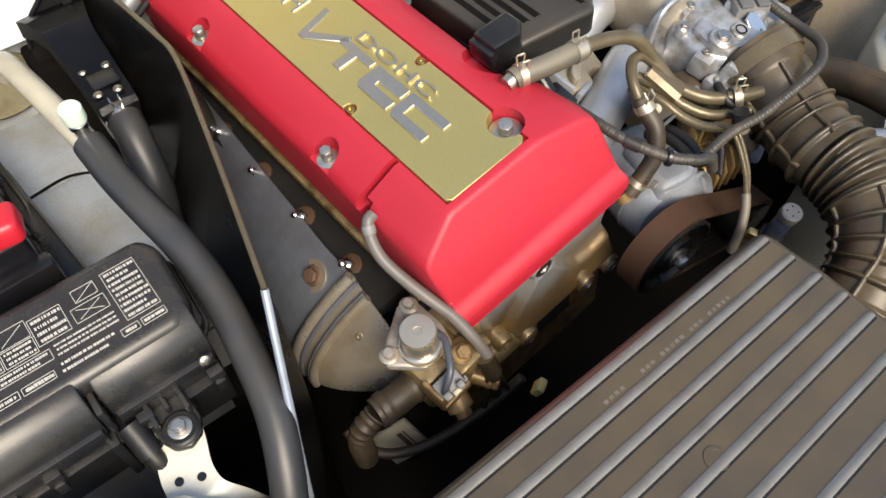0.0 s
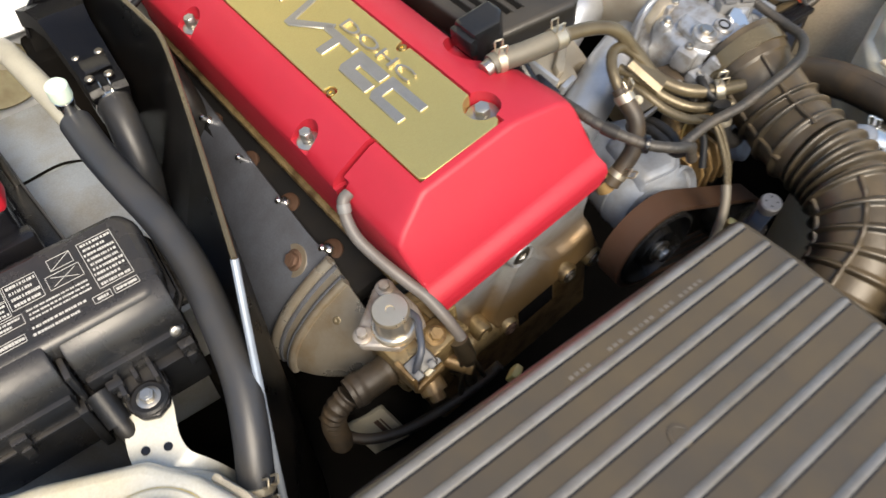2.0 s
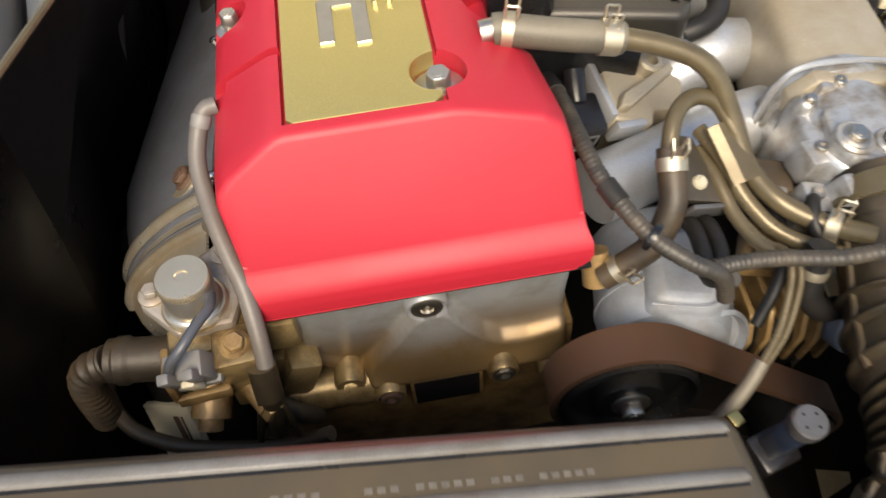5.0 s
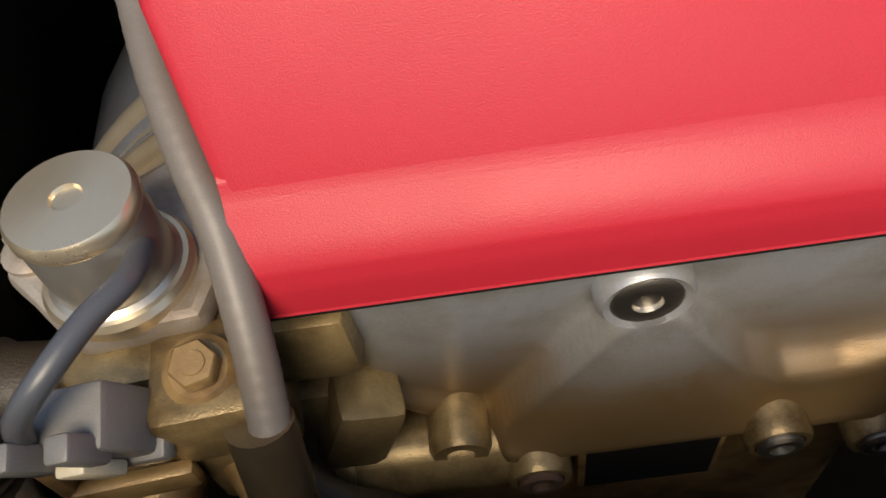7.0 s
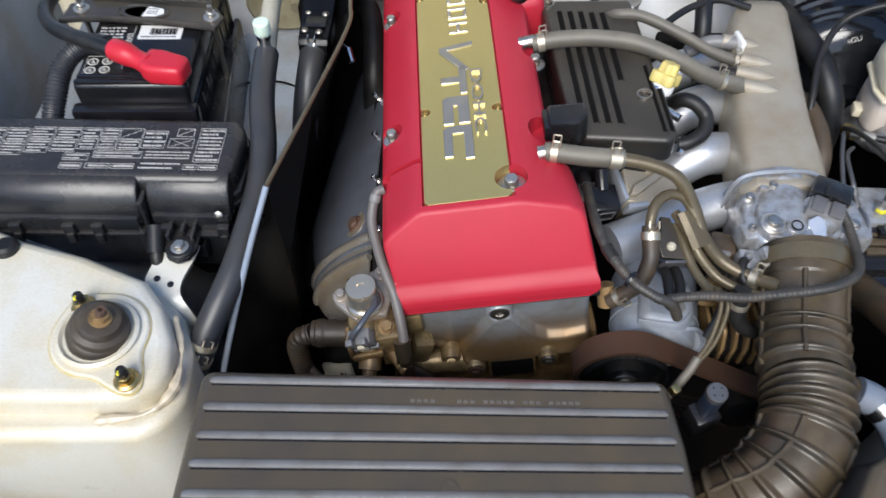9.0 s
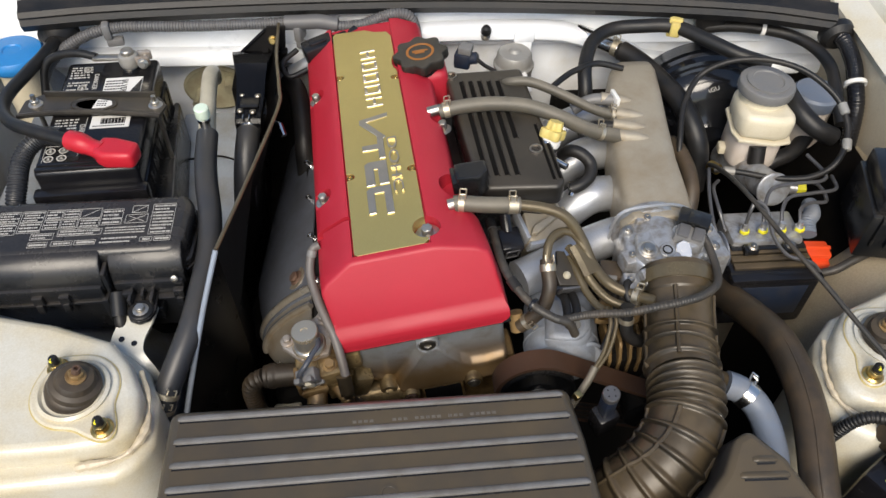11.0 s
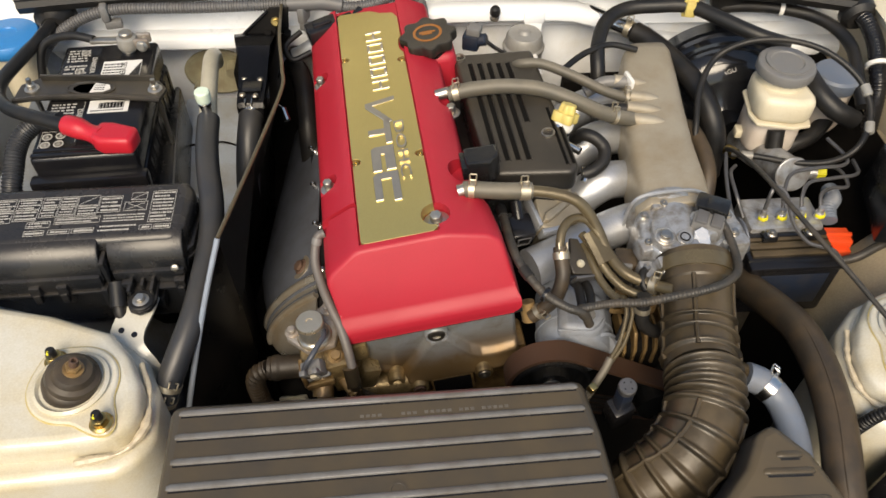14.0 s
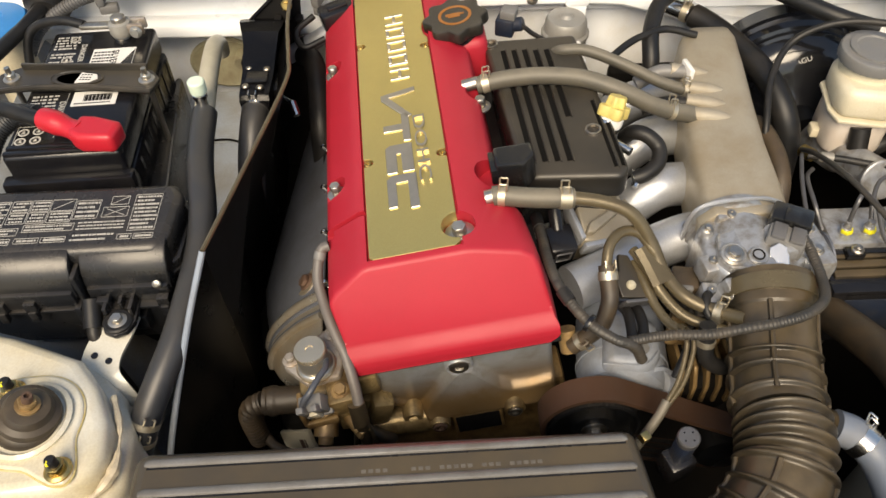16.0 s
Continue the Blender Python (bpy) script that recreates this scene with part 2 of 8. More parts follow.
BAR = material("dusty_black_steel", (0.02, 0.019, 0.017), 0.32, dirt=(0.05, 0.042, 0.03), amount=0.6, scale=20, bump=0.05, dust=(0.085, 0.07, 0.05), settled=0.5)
MATTBLACK = material("matt_black_bracket", (0.009, 0.009, 0.0095), 0.75, spec=0.15, dirt=(0.022, 0.018, 0.014), amount=0.5, scale=30, bump=0.08)
# White sheet with the blue of its shade mixed into the base.
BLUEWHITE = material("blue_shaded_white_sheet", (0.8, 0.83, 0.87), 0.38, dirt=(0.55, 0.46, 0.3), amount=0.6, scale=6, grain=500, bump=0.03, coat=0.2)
GREYLEAD = material("dark_blue_grey_lead", (0.06, 0.068, 0.085), 0.42, dirt=(0.07, 0.06, 0.05), amount=0.5, scale=60, bump=0.05)
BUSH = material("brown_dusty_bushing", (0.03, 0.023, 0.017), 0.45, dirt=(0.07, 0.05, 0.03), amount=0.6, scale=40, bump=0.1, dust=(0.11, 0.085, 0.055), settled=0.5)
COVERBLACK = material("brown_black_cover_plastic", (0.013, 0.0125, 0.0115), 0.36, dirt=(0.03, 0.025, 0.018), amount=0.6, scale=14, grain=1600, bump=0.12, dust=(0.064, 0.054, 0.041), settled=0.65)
# Dirt over white paint, with the wheelhouse's shade worked into the tan.
DUSTY_SHADE = material("dirt_and_shade_paint", (0.42, 0.355, 0.25), 0.6, dirt=(0.25, 0.195, 0.125), amount=0.75, scale=9, grain=400, bump=0.12)
CANTOP = material("yellowed_bright_can", (0.74, 0.64, 0.48), 0.3, 0.85, dirt=(0.5, 0.41, 0.28), amount=0.4, scale=25, grain=5000, bump=0.0)
NAVY = material("dark_blue_plastic", (0.014, 0.022, 0.042), 0.36, dirt=(0.05, 0.045, 0.04), amount=0.5, scale=50, bump=0.1)
BLUEHOSE = material("blue_grey_hose", (0.145, 0.175, 0.225), 0.45, dirt=(0.2, 0.19, 0.18), amount=0.5, scale=30, bump=0.12)
AMBER = material("orange_printed_cap_top", (0.3, 0.11, 0.02), 0.5, dirt=(0.25, 0.12, 0.04), amount=0.5, scale=60, bump=0.1)
GLAZE = material("brake_booster_black", (0.006, 0.0065, 0.0085), 0.13, rvar=0.05, dirt=(0.03, 0.03, 0.03), amount=0.4, scale=14, bump=0.03, coat=0.3)
WARM = material("sticker_yellow_green", (0.62, 0.72, 0.06), 0.45, amount=0.1, bump=0)

# ---- mesh tools ----
I4 = Matrix.Identity(4)


def thing(name, m=I4, label="", category="", group="", kind=""):
    ob = new(name)
    ob.empty_display_size = 0.02
    ob.matrix_world = m
    return tagged(ob, label, category, group, kind)


def mesh_from(bm, mat, angle=35):
    me = bpy.data.meshes.new("mesh")
    bmesh.ops.recalc_face_normals(bm, faces=bm.faces)
    bm.to_mesh(me)
    bm.free()
    me.materials.append(mat)
    me.shade_smooth()
    me.set_sharp_from_angle(angle=radians(angle))
    flat = set()
    for p in me.polygons:
        if p.loop_total > 4:
            flat.update(p.edge_keys)
    if flat:
        for e in me.edges:
            if e.key in flat:
                e.use_edge_sharp = True
    return me


def part(name, bm, mat, parent=None, label="", angle=35):
    """One mesh object; under a parent its points are in the parent's own space."""
    ob = new(name, mesh_from(bm, mat, angle))
    ob.parent = parent
    if label:
        ob["label"] = label
    return ob


def single(name, bm, mat, label, category, m=I4, group="", kind="", angle=35):
    ob = part(name, bm, mat, None, "", angle)
    ob.matrix_world = m
    return tagged(ob, label, category, group, kind)


def join(*bms):
    out = bmesh.new()
    for b in bms:
        me = bpy.data.meshes.new("tmp")
        b.to_mesh(me)
        b.free()
        out.from_mesh(me)
        bpy.data.meshes.remove(me)
    return out


def moved(bm, m):
    bm.transform(m)
    return bm


def soften(bm, width, seg=2, angle=32):
    if width > 0:
        es = [e for e in bm.edges if len(e.link_faces) == 2 and e.calc_face_angle(0) > radians(angle)]
        bmesh.ops.bevel(bm, geom=es, offset=width, segments=seg, profile=0.5, affect="EDGES", clamp_overlap=True)
    return bm


def box(x0, x1, y0, y1, z0, z1, r=0.0, seg=2):
    bm = bmesh.new()
    bmesh.ops.create_cube(bm, size=1.0)
    bm.transform(Matrix.Translation(((x0 + x1) / 2, (y0 + y1) / 2, (z0 + z1) / 2)) @ Matrix.Diagonal((x1 - x0, y1 - y0, z1 - z0, 1)))
    return soften(bm, r, seg)


def prism(pts, z0, z1, r=0.0, seg=2, taper=1.0):
    """An outline drawn up from z0 to z1; taper shrinks its top about the middle."""
    bm = bmesh.new()
    cx, cy = sum(p[0] for p in pts) / len(pts), sum(p[1] for p in pts) / len(pts)
    lo = [bm.verts.new((x, y, z0)) for x, y in pts]
    hi = [bm.verts.new((cx + (x - cx) * taper, cy + (y - cy) * taper, z1)) for x, y in pts]
    bm.faces.new(lo[::-1])
    bm.faces.new(hi)
    for i in range(len(pts)):
        j = (i + 1) % len(pts)
        bm.faces.new((lo[i], lo[j], hi[j], hi[i]))
    bmesh.ops.recalc_face_normals(bm, faces=bm.faces)
    return soften(bm, r, seg)


def lathe(profile, n=24):
    """Turned about z: (radius, height) pairs from bottom to top."""
    bm = bmesh.new()
    rings = [[bm.verts.new((max(r, 1e-5) * math.cos(2 * math.pi * i / n), max(r, 1e-5) * math.sin(2 * math.pi * i / n), z)) for i in range(n)] for r, z in profile]
    for a, b in zip(rings, rings[1:]):
        for i in range(n):
            j = (i + 1) % n
            bm.faces.new((a[i], a[j], b[j], b[i]))
    bm.faces.new(rings[0][::-1])
    bm.faces.new(rings[-1])
    return bm


def glide(pts, step=0.004):
    """Points at even steps on a smooth line through pts, with the way gone at each."""
    p = [Vector(q) for q in pts]
    p = [p[0] * 2 - p[1]] + p + [p[-1] * 2 - p[-2]]
    dense = []
    for i in range(1, len(p) - 2):
        for k in range(24):
            t = k / 24
            a, b, c, d = p[i - 1], p[i], p[i + 1], p[i + 2]
            dense.append(0.5 * (2 * b + (c - a) * t + (2 * a - 5 * b + 4 * c - d) * t * t + (3 * b - a - 3 * c + d) * t ** 3))
    dense.append(p[-2])
    out, s, left = [(dense[0], 0.0)], 0.0, step
    for a, b in zip(dense, dense[1:]):
        seg = (b - a).length
        pos = 0.0
        while seg - pos >= left:
            pos += left
            out.append((a.lerp(b, pos / seg), s + pos))
            left = step
        left -= seg - pos
        s += seg
    if (out[-1][0] - dense[-1]).length > step * 0.3:
        out.append((dense[-1], s))
    return out


def sweep(pts, r, n=12, rf=None, step=0.004, section=None):
    """A tube along pts; rf(s, length) gives the radius; section: a fixed outline instead of a circle."""
    line = glide(pts, step)
    total = line[-1][1]
    bm = bmesh.new()
    rings, up = [], None
    for k, (q, s) in enumerate(line):
        a, b = line[max(0, k - 1)][0], line[min(len(line) - 1, k + 1)][0]
        t = (b - a).normalized()
        if up is None:
            up = t.orthogonal().normalized() if section is None else (Vector((0, 0, 1)) - t * t.z).normalized()
        up = (up - t * up.dot(t)).normalized()
        side = t.cross(up)
        if section is None:
            rad = rf(s, total) if rf else r
            rings.append([bm.verts.new(q + rad * (math.cos(2 * math.pi * i / n) * up + math.sin(2 * math.pi * i / n) * side)) for i in range(n)])
        else:
            rings.append([bm.verts.new(q + side * x + up * y) for x, y in section])
    m = len(rings[0])
    for a, b in zip(rings, rings[1:]):
        for i in range(m):
            j = (i + 1) % m
            bm.faces.new((a[i], a[j], b[j], b[i]))
    bm.faces.new(rings[0][::-1])
    bm.faces.new(rings[-1])
    return bm


def corrugated(r, pitch=0.005, depth=0.0012):
    return lambda s, total: r + depth * (1 if (s / pitch) % 1 < 0.5 else -0.4)


def rod(a, b, r, n=16, r2=None):
    a, b = Vector(a), Vector(b)
    bm = lathe([(r, 0), (r2 or r, (b - a).length)], n)
    return moved(bm, Matrix.Translation(a) @ (b - a).to_track_quat("Z", "Y").to_matrix().to_4x4())


def aim(p, way):
    """A pose at p whose z axis points along way."""
    return Matrix.Translation(p) @ Vector(way).to_track_quat("Z", "Y").to_matrix().to_4x4()


def hexagon(r, z0, z1, bev=0.0006):
    return prism([(r * math.cos(math.pi * i / 3), r * math.sin(math.pi * i / 3)) for i in range(6)], z0, z1, bev, 1)


def bolt_mesh(r=0.006, flange=0.0105, h=0.008):
    """A flanged hex bolt head, standing on z = 0."""
    return join(lathe([(flange, 0), (flange, 0.0015), (r * 1.15, 0.003), (r * 1.1, 0.003)], 20), hexagon(r, 0.0025, h), lathe([(r * 0.55, h - 0.0005), (r * 0.5, h + 0.0004)], 14))


def bolt(parent, m, mat, r=0.006, flange=0.0105, h=0.008, name="bolt", label=""):
    ob = part(name, bolt_mesh(r, flange, h), mat, parent, label)
    ob.matrix_basis = m
    return ob


def band(pts, r, s0, s1, n=20):
    """A clamp band round the line pts between two distances along it."""
    line = [q for q, s in glide(pts, 0.001) if s0 <= s <= s1]
    return sweep([line[0], line[len(line) // 2], line[-1]], r, n, None, 0.0015)


def spring_clamp(parent, pts, r, s0, width=0.008, mat=None, ear=(0, 0, 1)):
    """A wire-strip hose clamp with two ears that stand up."""
    mat = mat or CLAMP
    line = glide(pts, 0.001)
    q = min(line, key=lambda e: abs(e[1] - s0 - width / 2))[0]
    e = Vector(ear).normalized()
    t = (min(line, key=lambda c: abs(c[1] - s0 - width))[0] - min(line, key=lambda c: abs(c[1] - s0))[0]).normalized()
    side = t.cross(e).normalized()
    clamp = part("hose_clamp", band(pts, r + 0.0008, s0, s0 + width), mat, parent, "bright spring wire hose clamp")
    for k in (-1, 1):
        base = q + e * r * 0.96 + side * 0.0035 * k
        tip = e * 0.009 + side * 0.001 * k
        loop = [base - t * 0.0035, base - t * 0.0036 + tip * 0.5, base - t * 0.0035 + tip, base + tip, base + t * 0.0035 + tip, base + t * 0.0036 + tip * 0.5, base + t * 0.0035]
        part("ear", sweep(loop, 0.0009, 6, None, 0.0014), mat, clamp)
    return clamp


def local(pts, m):
    inv = m.inverted()
    return [inv @ Vector(p) for p in pts]


def hose(name, pts, r, mat, label, category="hose", rf=None, n=14, step=0.004, group=""):
    m = Matrix.Translation(pts[0])
    return single(name, sweep(local(pts, m), r, n, rf, step), mat, label, category, m, group)


def cut_away(ob, cutters):
    """Take closed meshes away from ob for good."""
    for c in cutters:
        tool = new("cutter", mesh_from(c, ob.data.materials[0]))
        tool.matrix_world = ob.matrix_world
        mod = ob.modifiers.new("cut", "BOOLEAN")
        mod.object, mod.operation, mod.solver = tool, "DIFFERENCE", "EXACT"
        bpy.context.view_layer.update()
        me = bpy.data.meshes.new_from_object(ob.evaluated_get(bpy.context.evaluated_depsgraph_get()))
        ob.modifiers.clear()
        ob.data = me
        bpy.data.objects.remove(tool)
    ob.data.shade_smooth()
    ob.data.set_sharp_from_angle(angle=radians(48))


def flat_bars(rects, z, thick=0.0004):
    """Thin raised bars from (x0, x1, y0, y1) rectangles."""
    bm = bmesh.new()
    for x0, x1, y0, y1 in rects:
        v = [bm.verts.new(c) for c in ((x0, y0, z), (x1, y0, z), (x1, y1, z), (x0, y1, z), (x0, y0, z + thick), (x1, y0, z + thick), (x1, y1, z + thick), (x0, y1, z + thick))]
        for f in ((4, 5, 6, 7), (0, 1, 5, 4), (1, 2, 6, 5), (2, 3, 7, 6), (3, 0, 4, 7)):
            bm.faces.new([v[i] for i in f])
    return bm


def text_mesh(body, size, depth=0.0006):
    cu = bpy.data.curves.new("writing", "FONT")
    cu.body, cu.size, cu.extrude, cu.align_x, cu.align_y = body, size, depth, "CENTER", "CENTER"
    ob = new("writing_tmp", cu)
    bpy.context.view_layer.update()
    me = bpy.data.meshes.new_from_object(ob.evaluated_get(bpy.context.evaluated_depsgraph_get()))
    bpy.data.objects.remove(ob)
    bm = bmesh.new()
    bm.from_mesh(me)
    bpy.data.meshes.remove(me)
    return bm

# ---- the setting ----
single("ground", box(-7, 7, -9, 6, -0.1, 0.0), CONCRETE, "grey dusty concrete floor under the car", "floor", kind="structure")
single("undertray", box(-0.75, 0.75, -0.75, 0.72, 0.30, 0.32), DARK, "grimy underside of the engine bay, near-black for deep shade", "undertray", kind="structure")

# firewall: upper white panel, a folded ledge and the lower sheet
FW = pose(0, 0.612, 0, 0, 0, -1.5)
fw = thing("firewall", FW, "white painted steel bulkhead behind the engine", "bulkhead", kind="structure")
UP = pose(0, -0.006, 0.818, -24, 0, 0)
part("upper_panel", moved(box(-0.78, 0.78, 0.0, 0.012, 0.0, 0.13, 0.002), UP), CLEAN_LIT, fw)
part("lower_panel", box(-0.78, 0.78, 0.008, 0.02, 0.32, 0.815, 0.002), BLUEWHITE, fw, "dusty white lower sheet, tinted blue for shade")
ledge = [(0.0, 0.0), (-0.012, 0.003), (-0.026, 0.003), (-0.0325, -0.0005), (-0.035, -0.007), (-0.0345, -0.015), (-0.031, -0.019), (-0.027, -0.019), (0.0, -0.017)]
part("ledge", sweep([(-0.78, 0.0, 0.82), (-0.3, 0.0, 0.82), (-0.2, 0.0, 0.832), (-0.1, 0.0, 0.852), (0.0, 0.0, 0.859), (0.15, 0.0, 0.859), (0.2, 0.0, 0.85), (0.28, 0.0, 0.824), (0.33, 0.0, 0.80), (0.5, 0.0, 0.79), (0.78, 0.0, 0.79)], 0, section=[(-x, y) for x, y in ledge], step=0.03), CLEAN_LIT, fw, "rolled white ledge with a bright edge")
part("stamped_bars", moved(flat_bars([q for i in range(17) if i != 3 for q in ((-0.53 + 0.008 * i, -0.5292 + 0.008 * i, -0.0052, 0.0052), (-0.5258 + 0.008 * i, -0.525 + 0.008 * i, -0.0052, 0.0052), (-0.5292 + 0.008 * i, -0.5258 + 0.008 * i, -0.0052, -0.0044))], 0, 0.0008), UP @ Matrix.Translation((0, -0.0002, 0.036)) @ pose(0, 0, 0, 90)), CASTGREY, fw, "row of shallow stamped bars")
part("knob", lathe([(0.005, 0.004), (0.008, 0.009), (0.0082, 0.015), (0.006, 0.02), (0.001, 0.0215)], 18), RUBBER, fw, "black rubber knob").matrix_basis = aim((0.05, -0.035, 0.852), (0, -0.35, 1))
part("knob_stem", lathe([(0.0075, -0.002), (0.0075, 0.001), (0.0042, 0.0015), (0.0042, 0.006)], 16), STEEL, fw, "dull steel stem").matrix_basis = aim((0.05, -0.035, 0.852), (0, -0.35, 1))
part("hanger_plate", join(box(0.095, 0.127, -0.0385, -0.0345, 0.842, 0.862, 0.003), box(0.097, 0.124, -0.037, -0.034, 0.79, 0.845, 0.001)), CLEAN_LIT, fw, "small white hanger plate")
part("plug_nipple", rod((-0.42, 0.002, 0.73), (-0.424, -0.03, 0.724), 0.007, 14), TAN, fw, "tan stained hose nipple")
part("plug_nipple", rod((-0.368, 0.002, 0.75), (-0.366, -0.022, 0.748), 0.0095, 14), TAN, fw, "tan stained hose nipple")
part("oval_plug", moved(lathe([(0.056, 0), (0.056, 0.003), (0.051, 0.006), (0.046, 0.004), (0.016, 0.0045)], 36), aim((-0.392, 0.004, 0.735), (0, -1, 0.1)) @ Matrix.Diagonal((1, 0.72, 1, 1))), TAN, fw, "tan stained oval plug")

# cowl: black plastic panel with a lipped rubber seal along its front
SEAL = [(-0.636, 0.564, 0.895), (-0.5, 0.582, 0.894), (-0.25, 0.594, 0.893), (0.0, 0.592, 0.893), (0.25, 0.572, 0.893), (0.45, 0.545, 0.892), (0.575, 0.515, 0.888)]
cowl = thing("cowl_panel", I4, "dusty black plastic cowl panel with a rubber seal", "cowl panel")
lips = [(0.0, 0.0), (0.004, 0.008), (0.002, 0.012), (0.008, 0.018), (0.02, 0.02), (0.03, 0.026), (0.034, 0.022), (0.034, 0.0), (0.02, -0.012), (0.006, -0.012)]
part("rubber_seal", sweep(SEAL, 0, section=[(-x, y) for x, y in lips], step=0.02), RUBBER, cowl, "lipped black rubber seal")
cowl_bm = bmesh.new()
line = glide([(x, y + 0.025, z + 0.018) for x, y, z in SEAL], 0.04)
rows3 = []
for dy, dz in ((0, 0), (0.03, 0.012), (0.09, 0.016), (0.3, 0.05), (0.3, 0.03), (0.0, -0.02)):
    rows3.append([cowl_bm.verts.new((q.x, q.y + dy, q.z + dz)) for q, _ in line])
for a, b in zip(rows3, rows3[1:]):
    for i in range(len(line) - 1):
        cowl_bm.faces.new((a[i], a[i + 1], b[i + 1], b[i]))
part("panel", cowl_bm, LID, cowl, "ribbed black plastic panel")
part("vent_slots", flat_bars([(0.27 + 0.012 * i, 0.277 + 0.012 * i, 0.655, 0.672) for i in range(12)], 0.9245, 0.002), GLOSSY, cowl, "row of dark vent slots")


# strut towers and inner fenders, mirrored about the middle of the car
def tower(name, s, h, dx, dy):
    t = thing(name, I4, "white painted steel strut tower with yellowed dirt", "strut tower", kind="structure")
    o = [(0.366, -0.06), (0.376, -0.084), (0.4, -0.1), (0.66, -0.112), (0.66, 0.16), (0.56, 0.108), (0.493, 0.09), (0.42, 0.062), (0.388, 0.03), (0.37, -0.01)]
    o = [(s * x, y) for x, y in (o if s > 0 else o[::-1])]
    part("tower_side", prism(o, 0.40, h - 0.03, 0.012, 3), WHITE, t)
    o = [(0.378, -0.045), (0.384, -0.062), (0.4, -0.075), (0.45, -0.08), (0.66, -0.085), (0.66, 0.14), (0.56, 0.099), (0.493, 0.082), (0.424, 0.054), (0.398, 0.022), (0.381, -0.014)]
    o = [(s * x, y) for x, y in (o if s > 0 else o[::-1])]
    part("tower_top", prism(o, h - 0.045, h - 0.003, 0.012, 4), WHITE, t)
    seam = [(0.392, 0.022, h - 0.024), (0.377, -0.014, h - 0.022), (0.374, -0.046, h - 0.023), (0.381, -0.066, h - 0.024), (0.398, -0.08, h - 0.026), (0.44, -0.086, h - 0.03)]
    part("seam_sealer", sweep([(s * x, y, z) for x, y, z in seam], 0.005, 8, lambda q, T: max(0.0012, 0.0034 + 0.004 * noise.noise((q * 31, 0, s)) + 0.0016 * noise.noise((q * 140, 3, s))), 0.0025), CREAM, t, "lumpy cream seam sealer")
    plate = []
    cx, cy = s * (0.464 - dx), dy
    for k in range(48):
        a = 2 * math.pi * k / 48
        lobe = max(math.exp(-((a - c + math.pi) % (2 * math.pi) - math.pi) ** 2 / 0.12) for c in (2.26,))
        long_lobe = math.exp(-((a - 5.39 + math.pi) % (2 * math.pi) - math.pi) ** 2 / 0.1)
        r = 0.045 + 0.006 * lobe + 0.031 * long_lobe
        plate.append((cx + (1 if s < 0 else -1) * r * math.cos(a), cy + r * math.sin(a)))
    part("mount_plate", prism(plate if s < 0 else plate[::-1], h - 0.006, h + 0.0005, 0.0028, 3), WHITE, t)
    part("grime_line", sweep([(x, y, h - 0.0025) for x, y in plate + plate[:1]], 0.0012, 6), GRIME, t, "yellowed wax line round the plate")
    part("rim", moved(lathe([(0.036, 0.0), (0.0375, 0.004), (0.034, 0.006), (0.031, 0.003)], 36), Matrix.Translation((cx, cy - 0.002, h))), WHITE, t)
    return t


for name, s in (("strut_tower_left", -1), ("strut_tower_right", 1)):
    tower(name, s, 0.818 if s < 0 else 0.806, 0.016 if s < 0 else 0.014, -0.012 if s < 0 else 0.006)


def strut_mount(s):
    m = thing("strut_mount", pose(s * 0.45 + (0.016 if s < 0 else -0.014), -0.012 if s < 0 else 0.006, 0.818 if s < 0 else 0.806), "black ribbed rubber strut bushing with a rusty centre nut", "strut mount", "strut mounts")
    tilt = pose(s * 0.014, -0.002, -0.001, 0, -s * 20, 0) @ Matrix.Diagonal((0.92, 0.92, 1, 1))
    part("bushing", moved(lathe([(0.03, -0.01), (0.0315, 0.006), (0.03, 0.0115), (0.0278, 0.0135), (0.0288, 0.016), (0.0275, 0.021), (0.0225, 0.0235), (0.0215, 0.026), (0.019, 0.0295), (0.0125, 0.031), (0.006, 0.031)], 32), tilt), BUSH, m)
    part("washer", moved(lathe([(0.011, 0.0305), (0.011, 0.033), (0.007, 0.033)], 20), tilt), OILED, m)
    part("nut", moved(hexagon(0.0085, 0.033, 0.0395), tilt), OILED, m, "brown stained hex nut")
    part("rod_end", moved(lathe([(0.005, 0.039), (0.005, 0.045), (0.0044, 0.047), (0.0025, 0.047), (0.0025, 0.044)], 14), tilt), RUST, m, "rusty hollow rod end")
    for x, y in ((-0.037, 0.028), (0.025, -0.048)):
        st = part("stud_nut", join(lathe([(0.0115, 0), (0.0115, 0.0018), (0.009, 0.004), (0.008, 0.004)], 20), hexagon(0.008, 0.003, 0.011)), ZINC, m, "yellow zinc flange nut")
        st.matrix_basis = pose(x if s < 0 else -x, y, 0.0005)
        part("stud", lathe([(0.0048, 0.01), (0.0048, 0.019), (0.0038, 0.0205), (0.001, 0.0208)], 12), RUBBER, st, "dark threaded stud")
        part("paint_mark", moved(lathe([(0.0028, 0), (0.0022, 0.002), (0.0005, 0.003)], 10), Matrix.Translation((-0.001, -0.0022, 0.0178)) @ Matrix.Diagonal((0.8, 1.2, 1, 1))), MARK, st, "yellow paint dab")
    return m


for s in (-1, 1):
    strut_mount(s)

def strip_sheet(rows_in):
    bm = bmesh.new()
    vs = [[bm.verts.new(p) for p in r] for r in rows_in]
    for a, b in zip(vs, vs[1:]):
        for i in range(len(a) - 1):
            bm.faces.new((a[i], a[i + 1], b[i + 1], b[i]))
    return bm


